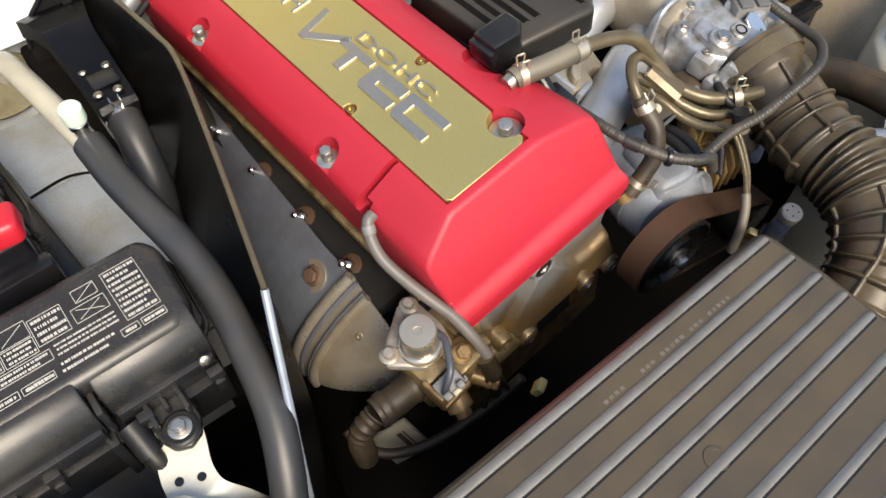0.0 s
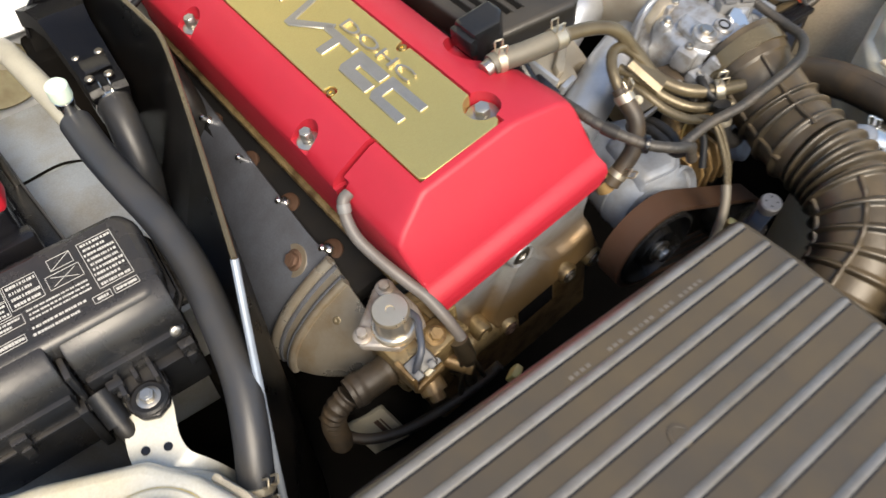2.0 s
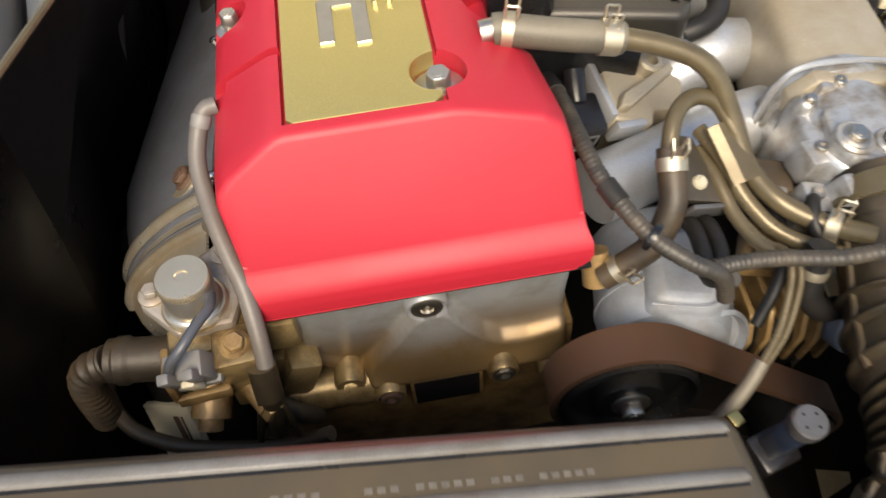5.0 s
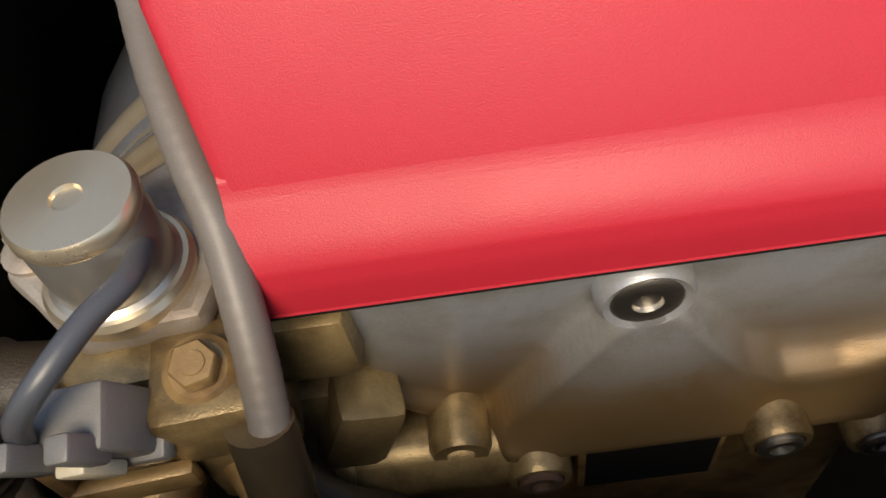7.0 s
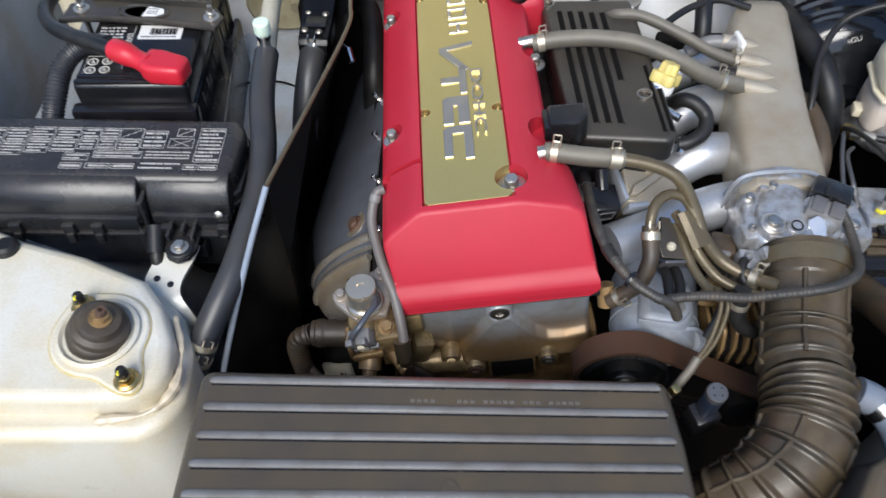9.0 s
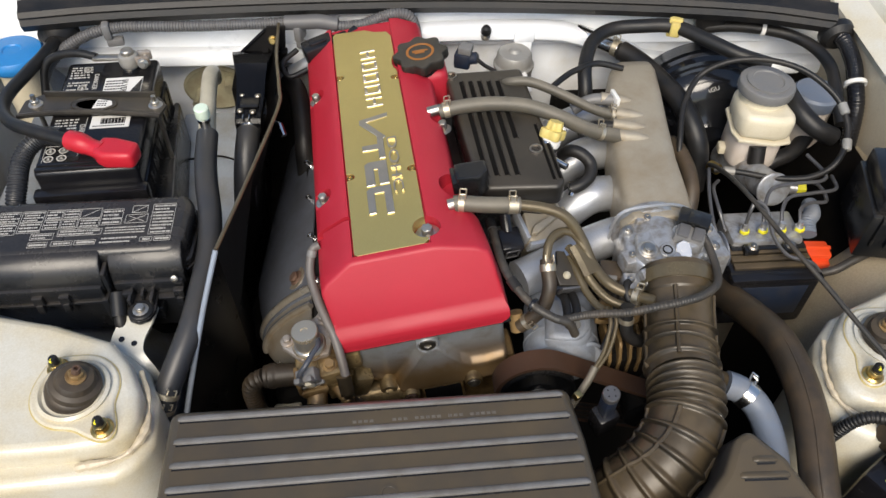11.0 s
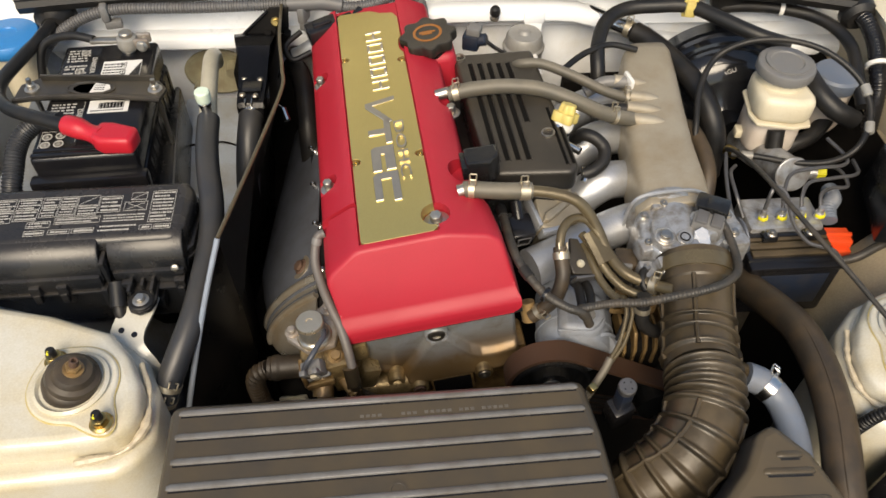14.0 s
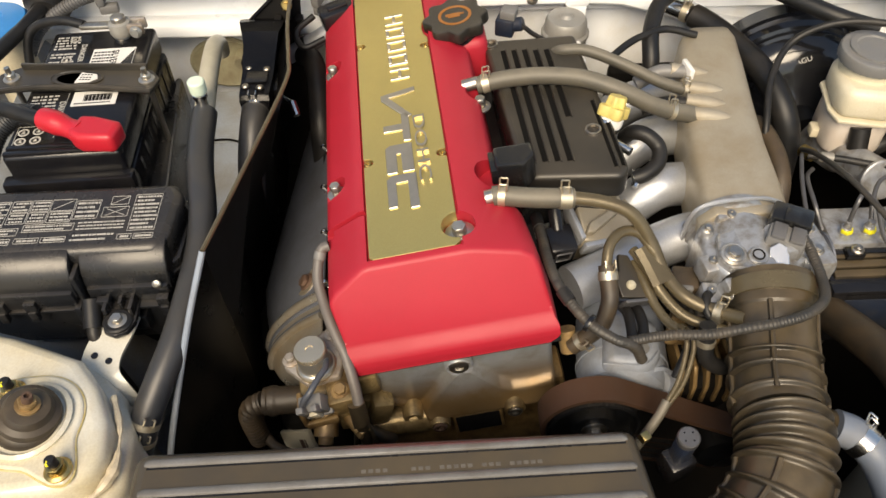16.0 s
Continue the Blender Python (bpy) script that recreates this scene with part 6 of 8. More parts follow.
part("cap", lathe([(0.042, 0.038), (0.044, 0.041), (0.044, 0.05), (0.04, 0.056), (0.014, 0.058), (0.012, 0.056), (0.001, 0.056)], 40), BLUE, wr, "bright blue plastic cap")
part("neck", lathe([(0.03, -0.1), (0.03, 0.03), (0.033, 0.032), (0.033, 0.04), (0.03, 0.04)], 28), TANK, wr, "yellowed plastic neck")

# fuse box
fb = thing("fuse_box", pose(-0.5, 0.19, 0.0, 0, 0, 1), "black plastic under-bonnet fuse box with a printed label", "fuse box")
fo = [(-0.125, -0.045), (0.136, -0.045), (0.148, -0.03), (0.152, 0.03), (0.142, 0.048), (-0.125, 0.048)]
part("lid", prism(fo, 0.826, 0.857, 0.01, 3), FUSEBLACK, fb)
part("lid_skirt", prism([(x * 1.02, y * 1.06) for x, y in fo], 0.806, 0.828, 0.004), FUSEBLACK, fb)
part("lower_box", prism([(x * 0.99, y * 0.99) for x, y in fo], 0.73, 0.808, 0.006), FUSEBLACK, fb)
part("rim", prism([(x * 1.035, y * 1.09) for x, y in fo], 0.815, 0.8185, 0.0012), FUSEBLACK, fb)
roll = [(-0.036, 0.8568), (-0.046, 0.854), (-0.0555, 0.8465), (-0.062, 0.836), (-0.065, 0.824), (-0.0655, 0.811), (-0.036, 0.811)]
for x0, x1, dy in ((-0.125, 0.052, 0.0), (0.06, 0.144, 0.006)):
    part("front_roll", moved(soften(prism([(y + dy, z) for y, z in roll], x0, x1), 0.0025, 2, 40), Matrix(((0, 0, 1, 0), (1, 0, 0, 0), (0, 1, 0, 0), (0, 0, 0, 1)))), FUSEBLACK, fb, "rounded front edge of the lid")
part("front_step", box(-0.122, 0.05, -0.0695, -0.04, 0.801, 0.823, 0.003), FUSEBLACK, fb)
part("front_step", box(0.062, 0.142, -0.064, -0.04, 0.8, 0.822, 0.003), FUSEBLACK, fb)
part("front_lip", box(-0.125, 0.142, -0.0715, -0.04, 0.797, 0.8005, 0.001), FUSEBLACK, fb)
part("front_wall", box(-0.122, 0.144, -0.06, -0.04, 0.735, 0.799, 0.003), FUSEBLACK, fb)
for x in (-0.085, -0.03, 0.0, 0.072, 0.13):
    part("snap_hook", join(box(x, x + 0.012, -0.0745, -0.066, 0.802, 0.815, 0.0012), box(x + 0.002, x + 0.01, -0.0765, -0.07, 0.79, 0.804, 0.0012)), FUSEBLACK, fb, "moulded snap hook")
part("latch", join(box(0.053, 0.0585, -0.066, -0.045, 0.78, 0.842, 0.002), box(0.046, 0.054, -0.074, -0.06, 0.745, 0.805, 0.002)), FUSEBLACK, fb)
part("tab", join(prism([(0.077, -0.048), (0.077, -0.09), (0.0825, -0.102), (0.0935, -0.107), (0.1045, -0.102), (0.11, -0.09), (0.11, -0.048)][::-1], 0.7955, 0.802, 0.002), box(0.079, 0.083, -0.084, -0.048, 0.8, 0.814, 0.001), box(0.104, 0.108, -0.084, -0.048, 0.8, 0.814, 0.001), box(0.0915, 0.0955, -0.074, -0.048, 0.8, 0.812, 0.001)), FUSEBLACK, fb, "moulded mounting tab with ribs")
part("tab_foot", box(0.078, 0.112, -0.074, -0.05, 0.765, 0.785, 0.003), FUSEBLACK, fb)
part("tab_grommet", moved(lathe([(0.0145, 0.0), (0.0145, 0.002), (0.0125, 0.0032), (0.01, 0.003)], 26), pose(0.0935, -0.09, 0.8018)), RUBBER, fb, "black rubber grommet")
bolt(fb, pose(0.0935, -0.09, 0.803), DULLZINC, 0.006, 0.0098, 0.0075, label="dull flanged mounting bolt")
part("side_ledge", box(0.147, 0.158, -0.034, 0.038, 0.806, 0.813, 0.002), FUSEBLACK, fb, "moulded side ledge")
part("side_screw", moved(lathe([(0.0045, 0), (0.0045, 0.002), (0.003, 0.003), (0.001, 0.003)], 12), aim((0.134, -0.0655, 0.828), (0, -1, 0.4))), STEEL, fb, "small steel screw")
for x in (-0.1, -0.02, 0.03):
    part("front_rib", box(x, x + 0.004, -0.056, -0.04, 0.735, 0.80, 0.001), FUSEBLACK, fb)


def label_bars():
    """Thin frames and rows of small print of a fuse table."""
    rects = []
    r = random.Random(11)

    def rows(x0, x1, y0, y1, n, tall=0.42):
        h = (y1 - y0) / n
        for k in range(n):
            x = x0 + r.uniform(0, 0.002)
            y = y1 - h * (k + 1) + h * 0.28
            end = x1 - r.uniform(0, 0.3) * (x1 - x0) * (k % 2)
            while x < end - 0.0012:
                w = r.uniform(0.0008, 0.0024)
                rects.append((x, min(x + w, end), y, y + h * tall))
                x += w + r.choice((0.0004, 0.0004, 0.001))

    def cell(x0, x1, y0, y1, n=3, thick=0.00042):
        rects.extend([(x0, x1, y0, y0 + thick), (x0, x1, y1 - thick, y1), (x0, x0 + thick, y0, y1), (x1 - thick, x1, y0, y1)])
        if n:
            rows(x0 + 0.0012, x1 - 0.001, y0 + 0.0008, y1 - 0.0008, n)

    for x0, x1, y0, y1, n in ((0.104, 0.131, -0.02, 0.03, 9), (0.08, 0.098, 0.017, 0.029, 0), (0.074, 0.1, 0.0, 0.014, 0), (0.045, 0.07, -0.001, 0.025, 4), (0.02, 0.044, 0.012, 0.028, 0), (0.0, 0.019, 0.012, 0.028, 3), (-0.02, -0.001, 0.012, 0.028, 3), (0.0, 0.019, -0.004, 0.011, 3), (-0.02, -0.001, -0.004, 0.011, 3), (0.02, 0.044, -0.004, 0.011, 3),
                              (-0.048, -0.022, 0.01, 0.028, 4), (-0.048, -0.022, -0.008, 0.009, 3), (-0.074, -0.05, 0.01, 0.028, 4), (-0.074, -0.05, -0.01, 0.009, 4), (-0.1, -0.076, 0.006, 0.026, 4), (-0.1, -0.076, -0.014, 0.005, 4), (-0.12, -0.102, -0.014, 0.026, 7), (0.0, 0.05, -0.016, -0.006, 2), (-0.03, -0.004, -0.02, -0.01, 2), (0.112, 0.131, -0.031, -0.024, 1), (0.096, 0.11, -0.031, -0.024, 1), (-0.004, 0.02, -0.031, -0.024, 1), (0.022, 0.046, -0.031, -0.024, 1), (-0.03, -0.008, -0.032, -0.024, 1)):
        cell(x0, x1, y0, y1, n)
    rows(0.052, 0.101, -0.017, -0.004, 3, 0.36)
    rows(0.05, 0.094, -0.032, -0.02, 2, 0.34)
    for k in range(4):
        rects.append((-0.122 + 0.0075 * k, -0.116 + 0.0075 * k, -0.031, -0.02))
    return rects


part("printed_table", flat_bars(label_bars(), 0.8571, 0.0003), PRINT, fb, "pale printed fuse table")
for x, y, a in ((0.089, 0.023, 32), (0.087, 0.007, 27), (0.087, 0.007, -27), (0.032, 0.02, 32)):
    part("printed_stroke", moved(flat_bars([(-0.0105, 0.0105, -0.00022, 0.00022)], 0.8571, 0.0003), Matrix.Translation((x, y, 0)) @ pose(0, 0, 0, 0, 0, a)), PRINT, fb, "pale printed stroke")
for body, x, y, w in (("BATTERY", 0.034, -0.0276, 0.0042), ("KEY MAIN", 0.1215, -0.0276, 0.0032), ("80A", 0.103, -0.0276, 0.0036)):
    part("writing", moved(text_mesh(body, w, 0.0002), Matrix.Translation((x, y, 0.8573))), PRINT, fb, "pale printed word")

br = thing("fuse_box_bracket", I4, "white painted steel bracket holding the fuse box", "bracket")
part("strap", soften(sweep([(-0.408, 0.116, 0.7925), (-0.411, 0.098, 0.791), (-0.418, 0.072, 0.787), (-0.416, 0.05, 0.781), (-0.402, 0.034, 0.765), (-0.392, 0.03, 0.73)], 0, section=[(-0.019, -0.0015), (0.019, -0.0015), (0.019, 0.0015), (-0.019, 0.0015)], step=0.003), 0), WHITE, br)
for x, y, z in ((-0.425, 0.072, 0.7886), (-0.41, 0.066, 0.7876)):
    part("hole", lathe([(0.0034, 0), (0.0034, 0.0008), (0.001, 0.0008)], 14), GLOSSY, br, "dark drilled hole").matrix_basis = pose(x, y, z, 12, 0, 0)

single("loom_stub", join(sweep([(-0.432, 0.115, 0.80), (-0.43, 0.095, 0.79), (-0.425, 0.085, 0.76), (-0.42, 0.085, 0.70)], 0.007, 12), rod((-0.434, 0.124, 0.81), (-0.431, 0.1, 0.795), 0.0095, 12)), RUBBER, "black taped loom below the fuse box", "loom")
single("drain_stub", moved(lathe([(0.0115, 0), (0.0115, 0.05), (0.0095, 0.05), (0.0095, 0.02)], 20), pose(-0.468, 0.1, 0.70, 25, -10, 0)), GREYCAP, "grey open conduit end below the fuse box", "conduit end")

# coolant and refrigerant lines between battery and partition
LH = [(-0.349, 0.35, 0.858), (-0.346, 0.305, 0.855), (-0.340, 0.261, 0.852), (-0.332, 0.215, 0.842), (-0.330, 0.17, 0.83), (-0.335, 0.12, 0.818), (-0.343, 0.072, 0.806), (-0.357, 0.035, 0.788), (-0.373, 0.008, 0.76), (-0.39, -0.015, 0.715), (-0.40, -0.06, 0.66)]
lh = thing("rubber_sleeved_pipe", Matrix.Translation(LH[0]), "thick grey-black rubber sleeve over a refrigerant pipe", "pipe")
part("sleeve", sweep(local(LH, Matrix.Translation(LH[0])), 0.0142, 20), SLEEVE, lh)
LP = [(-0.376, 0.556, 0.80), (-0.373, 0.545, 0.82), (-0.369, 0.51, 0.838), (-0.363, 0.46, 0.848), (-0.357, 0.41, 0.854), (-0.349, 0.345, 0.858)]
part("pipe", sweep(local(LP, Matrix.Translation(LH[0])), 0.0115, 18), IVORY, lh, "bare ivory coloured pipe")
part("service_port", moved(lathe([(0.0065, -0.012), (0.0065, 0.0), (0.0082, 0.003), (0.0082, 0.008), (0.0055, 0.01), (0.0055, 0.014)], 18), pose(0.0, 0.002, 0.018)), CHROME, lh, "bright service port")
part("port_cap", moved(lathe([(0.0088, 0), (0.0096, 0.002), (0.0096, 0.014), (0.0082, 0.0158), (0.001, 0.016)], 24), pose(0.0, 0.002, 0.028)), MINT, lh, "pale green service cap")
for s0 in (0.362, 0.38):
    spring_clamp(lh, local(LH, Matrix.Translation(LH[0])), 0.0145, s0, 0.006, CLAMP, (0.5, -0.5, 0.7))

hv = thing("heater_valve_bracket", I4, "black stamped bracket with a heater valve and hose ends", "bracket")
XZ = Matrix(((1, 0, 0, 0), (0, 0, -1, 0), (0, 1, 0, 0), (0, 0, 0, 1)))
part("upright", moved(prism([(-0.345, 0.77), (-0.276, 0.79), (-0.262, 0.83), (-0.256, 0.886), (-0.283, 0.886), (-0.292, 0.875), (-0.311, 0.859), (-0.329, 0.842), (-0.338, 0.828), (-0.342, 0.81)], -0.5665, -0.5635, 0.001, 1), XZ), MATTBLACK, hv, "black stamped upright plate")
part("upright_rim", sweep([(-0.287, 0.562, 0.8815), (-0.311, 0.562, 0.8595), (-0.329, 0.562, 0.8425), (-0.338, 0.562, 0.8285), (-0.342, 0.562, 0.81)], 0.0022, 8), GLOSSY, hv, "folded glossy rim")
arm = [(0.566, -0.342, -0.266, 0.842), (0.535, -0.336, -0.278, 0.857), (0.512, -0.33, -0.283, 0.857), (0.498, -0.328, -0.285, 0.848), (0.455, -0.325, -0.286, 0.838), (0.41, -0.324, -0.288, 0.8345), (0.406, -0.324, -0.288, 0.829), (0.405, -0.322, -0.29, 0.814)]
bm = strip_sheet([[(x0, y, z), (x0 + 0.25 * (x1 - x0), y, z + 0.0015), (x1, y, z)] for y, x0, x1, z in arm])
bmesh.ops.solidify(bm, geom=bm.faces[:], thickness=0.0025)
part("arm", bm, GLOSSY, hv, "bent black sheet arm", 25)
part("arm_flange", strip_sheet([[(x0, y, z), (x0 - 0.001, y, z - 0.02)] for y, x0, x1, z in arm[:6]]), MATTBLACK, hv, "folded side flange")
part("valve_body", join(box(-0.324, -0.289, 0.412, 0.5, 0.785, 0.832, 0.005), rod((-0.306, 0.42, 0.812), (-0.307, 0.398, 0.812), 0.0135, 18), box(-0.302, -0.282, 0.44, 0.48, 0.79, 0.82, 0.004)), GLOSSY, hv, "black valve body")
part("valve_seam", box(-0.318, -0.292, 0.43, 0.452, 0.8385, 0.8405, 0.0008), PLASTIC, hv, "raised stamped pad")
for x, y in ((-0.317, 0.461), (-0.299, 0.421), (-0.295, 0.458), (-0.317, 0.424)):
    bolt(hv, pose(x, y, 0.8375, -8, 0, 0), STEEL, 0.0032, 0.0048, 0.003, "screw")
bolt(hv, aim((-0.277, 0.563, 0.863), (0, -0.95, 0.3)), ZINC, 0.005, 0.0075, 0.008, label="yellow zinc bolt")
for x in (-0.29, -0.262):
    part("pinch_tab", box(x - 0.005, x + 0.005, 0.548, 0.564, 0.843, 0.85, 0.002), MATTBLACK, hv, "small folded tab")
part("lever_rod", join(rod((-0.286, 0.45, 0.805), (-0.268, 0.44, 0.80), 0.0024, 8), rod((-0.268, 0.44, 0.80), (-0.262, 0.425, 0.79), 0.005, 10)), CHROME, hv, "bright valve lever end")
HH = [(-0.307, 0.418, 0.815), (-0.308, 0.395, 0.811), (-0.311, 0.372, 0.794), (-0.315, 0.352, 0.765), (-0.32, 0.342, 0.72), (-0.325, 0.338, 0.66)]
hh = thing("heater_hose", Matrix.Translation(HH[0]), "black rubber heater hose with a wire clamp", "hose")
part("tube", sweep(local(HH, Matrix.Translation(HH[0])), 0.0165, 18), SLEEVE, hh)
spring_clamp(hh, local(HH, Matrix.Translation(HH[0])), 0.0168, 0.004, 0.009, CHROME)
HK = [(-0.262, 0.545, 0.798), (-0.25, 0.528, 0.802), (-0.242, 0.5, 0.798), (-0.238, 0.465, 0.784), (-0.236, 0.43, 0.76), (-0.236, 0.41, 0.70)]
hose("rear_heater_hose", HK, 0.0145, RUBBER, "black rubber heater hose behind the partition", "hose")
cpp = [(-0.285, 0.552, 0.792), (-0.262, 0.552, 0.806), (-0.24, 0.553, 0.818), (-0.215, 0.556, 0.832), (-0.185, 0.562, 0.845)]
cpi = thing("coolant_pipe", Matrix.Translation(cpp[0]), "pale grey coolant pipe with a black band behind the engine", "pipe")
part("tube", sweep(local(cpp, Matrix.Translation(cpp[0])), 0.0115, 18), FRONTALU, cpi)
part("band", band(local(cpp, Matrix.Translation(cpp[0])), 0.013, 0.026, 0.035, 20), RUBBER, cpi, "black rubber band")
single("engine_sensor_plug", moved(join(box(-0.026, 0.022, -0.015, 0.015, -0.014, 0.014, 0.004), box(-0.014, 0.012, -0.008, 0.008, 0.013, 0.018, 0.002), box(0.018, 0.046, -0.01, 0.01, -0.009, 0.009, 0.003), rod((0.044, 0, 0), (0.062, 0.008, 0.004), 0.007, 12)), pose(-0.205, 0.538, 0.862, 0, -10, 20)), GLOSSY, "black electrical connector at the rear of the cover", "connector")
hose("rear_lead", [(-0.24, 0.54, 0.86), (-0.262, 0.52, 0.85), (-0.252, 0.5, 0.84), (-0.225, 0.51, 0.845)], 0.004, RUBBER, "short black wiring lead at the rear of the engine", "lead")

# ---- intake side: hoses, pipes and harness ----
BH = [(-0.04, 0.352, 0.882), (-0.008, 0.353, 0.8885), (0.033, 0.352, 0.892), (0.078, 0.344, 0.892), (0.118, 0.327, 0.886), (0.161, 0.319, 0.868), (0.205, 0.322, 0.853)]
bh = thing("breather_hose", Matrix.Translation(BH[0]), "grey rubber breather hose from the valve cover to the manifold", "hose")
L = Matrix.Translation(BH[0])
part("tube", sweep(local(BH, L), 0.0098, 18), HOSE, bh)
spring_clamp(bh, local(BH, L), 0.0102, 0.006, 0.009)
spring_clamp(bh, local(BH, L), 0.0102, 0.222, 0.006)
H2 = [(0.05, 0.43, 0.855), (0.056, 0.421, 0.872), (0.066, 0.413, 0.882), (0.092, 0.408, 0.884), (0.13, 0.389, 0.878), (0.174, 0.372, 0.863), (0.208, 0.366, 0.853)]
h2 = thing("vacuum_hose", Matrix.Translation(H2[0]), "thin grey rubber vacuum hose to the manifold", "hose")
L = Matrix.Translation(H2[0])
part("tube", sweep(local(H2, L), 0.0068, 16), HOSE, h2)
spring_clamp(h2, local(H2, L), 0.007, 0.185, 0.005)
hose("short_vacuum_hose", [(0.15, 0.345, 0.845), (0.175, 0.346, 0.853), (0.21, 0.343, 0.853)], 0.0075, RUBBER, "short black rubber hose to the manifold nozzle")
hose("purge_hose", [(0.155, 0.4, 0.84), (0.18, 0.405, 0.852), (0.2, 0.402, 0.855), (0.215, 0.4, 0.855)], 0.0085, GREYCAP, "grey hose joint with a white clip")
single("white_clip", moved(box(-0.003, 0.003, -0.013, 0.013, -0.012, 0.012, 0.002), pose(0.213, 0.398, 0.855, 0, 0, 10)), PAPER, "white plastic retaining clip on the hose", "clip")

SH = [(-0.036, 0.1655, 0.893), (-0.03, 0.165, 0.894), (-0.004, 0.16, 0.895), (0.02, 0.158, 0.895), (0.04, 0.158, 0.894)]
sh = thing("lower_breather_hose", Matrix.Translation(SH[0]), "tan-grey rubber hose with two wire clamps", "hose")
L = Matrix.Translation(SH[0])
part("tube", sweep(local(SH, L), 0.0097, 18), HOSE, sh)
spring_clamp(sh, local(SH, L), 0.0099, 0.005, 0.008)
spring_clamp(sh, local(SH, L), 0.0099, 0.062, 0.011)
SP = [(0.03, 0.159, 0.895), (0.068, 0.154, 0.891), (0.094, 0.146, 0.882), (0.113, 0.133, 0.857), (0.126, 0.113, 0.834), (0.142, 0.088, 0.827), (0.166, 0.072, 0.825), (0.188, 0.055, 0.834)]
sp2 = thing("metal_pipe_set", Matrix.Translation(SP[0]), "yellowed metal coolant and air pipe bundle over the intake", "pipe")
L = Matrix.Translation(SP[0])
part("main_pipe", sweep(local(SP, L), 0.0066, 18), BRONZE, sp2)
part("second_pipe", sweep(local([(0.1, 0.138, 0.84), (0.11, 0.118, 0.836), (0.122, 0.096, 0.824), (0.138, 0.075, 0.817), (0.158, 0.063, 0.815), (0.176, 0.055, 0.816)], L), 0.0052, 16), BRONZE, sp2)
part("third_pipe", sweep(local([(0.1, 0.13, 0.83), (0.106, 0.108, 0.828), (0.114, 0.085, 0.82), (0.124, 0.064, 0.818), (0.134, 0.052, 0.822)], L), 0.0046, 14), BRONZE, sp2)
part("bracket_plate", soften(sweep(local([(0.108, 0.132, 0.852), (0.116, 0.118, 0.842), (0.124, 0.1, 0.832)], L), 0, section=[(-0.012, -0.004), (0.011, -0.004), (0.012, 0.0), (0.007, 0.0045), (-0.008, 0.0045), (-0.013, 0.0)]), 0.001), BRONZE, sp2, "stamped bracket plate")
part("bleed_screw", moved(join(hexagon(0.006, 0.0, 0.01), lathe([(0.0045, 0.01), (0.0045, 0.018), (0.003, 0.02)], 12)), Matrix.Translation(-Vector(SP[0])) @ pose(0.18, 0.092, 0.808)), STEEL, sp2, "bright bleed screw")
spring_clamp(sp2, local(SP, L), 0.0098, 0.196, 0.008)
LO = [(0.067, 0.094, 0.842), (0.067, 0.108, 0.856), (0.072, 0.124, 0.866), (0.086, 0.137, 0.868), (0.103, 0.138, 0.863), (0.116, 0.126, 0.85)]
hose("looped_pipe", LO, 0.0052, BRONZE, "thin looped metal pipe with tarnish", "pipe")
CH = [(0.067, 0.106, 0.856), (0.0675, 0.094, 0.847), (0.068, 0.08, 0.835), (0.062, 0.07, 0.813), (0.051, 0.068, 0.797), (0.036, 0.067, 0.78)]
ch = thing("coolant_hose", Matrix.Translation(CH[0]), "brown dusty rubber coolant hose with clamps", "hose")
L = Matrix.Translation(CH[0])
part("tube", sweep(local(CH, L), 0.0084, 16), CAKED, ch)
spring_clamp(ch, local(CH, L), 0.0087, 0.006, 0.008)
spring_clamp(ch, local(CH, L), 0.0087, 0.084, 0.007, CLAMP, (0.2, -0.7, 0.5))
HN = [(0.012, 0.19, 0.835), (0.011, 0.15, 0.852), (0.012, 0.112, 0.86), (0.02, 0.08, 0.857), (0.04, 0.046, 0.851), (0.062, 0.03, 0.846), (0.08, 0.027, 0.838), (0.09, 0.026, 0.818)]
eh = thing("engine_harness", Matrix.Translation(HN[0]), "black ribbed wiring harness beside the valve cover", "harness")
L = Matrix.Translation(HN[0])
part("conduit", sweep(local(HN, L), 0.0055, 14, corrugated(0.0048, 0.003, 0.0004), 0.0011), LOOM, eh, "", 60)
for s0, s1 in ((0.0, 0.03), (0.118, 0.132)):
    part("tape", band(local(HN, L), 0.0062, s0, s1, 16), RUBBER, eh, "black tape wrapping")
H3 = [(0.076, 0.031, 0.84), (0.095, 0.033, 0.842), (0.117, 0.034, 0.843), (0.145, 0.029, 0.849), (0.173, 0.027, 0.859), (0.2, 0.027, 0.866), (0.226, 0.034, 0.867), (0.249, 0.052, 0.863), (0.259, 0.08, 0.857), (0.26, 0.11, 0.858), (0.256, 0.13, 0.862)]
hose("duct_harness", H3, 0.0055, LOOM, "grey ribbed wiring harness looped over the intake duct", "harness", corrugated(0.0046, 0.003, 0.0003), 14, 0.0011)
single("harness_tie", moved(lathe([(0.0082, 0), (0.0086, 0.002), (0.0082, 0.004)], 18), aim((0.04, 0.046, 0.851), (0.7, -0.6, -0.1))), GLOSSY, "black cable tie round the harness", "cable tie")
for dx in (0.0, 0.011):
    hose("small_loom", [(0.088 + dx, 0.1, 0.8), (0.089 + dx, 0.082, 0.812), (0.088 + dx, 0.06, 0.815), (0.086 + dx * 0.6, 0.042, 0.815), (0.086 + dx * 0.4, 0.03, 0.83)], 0.0052, RUBBER, "thin black taped wiring loom", "loom", group="short looms")
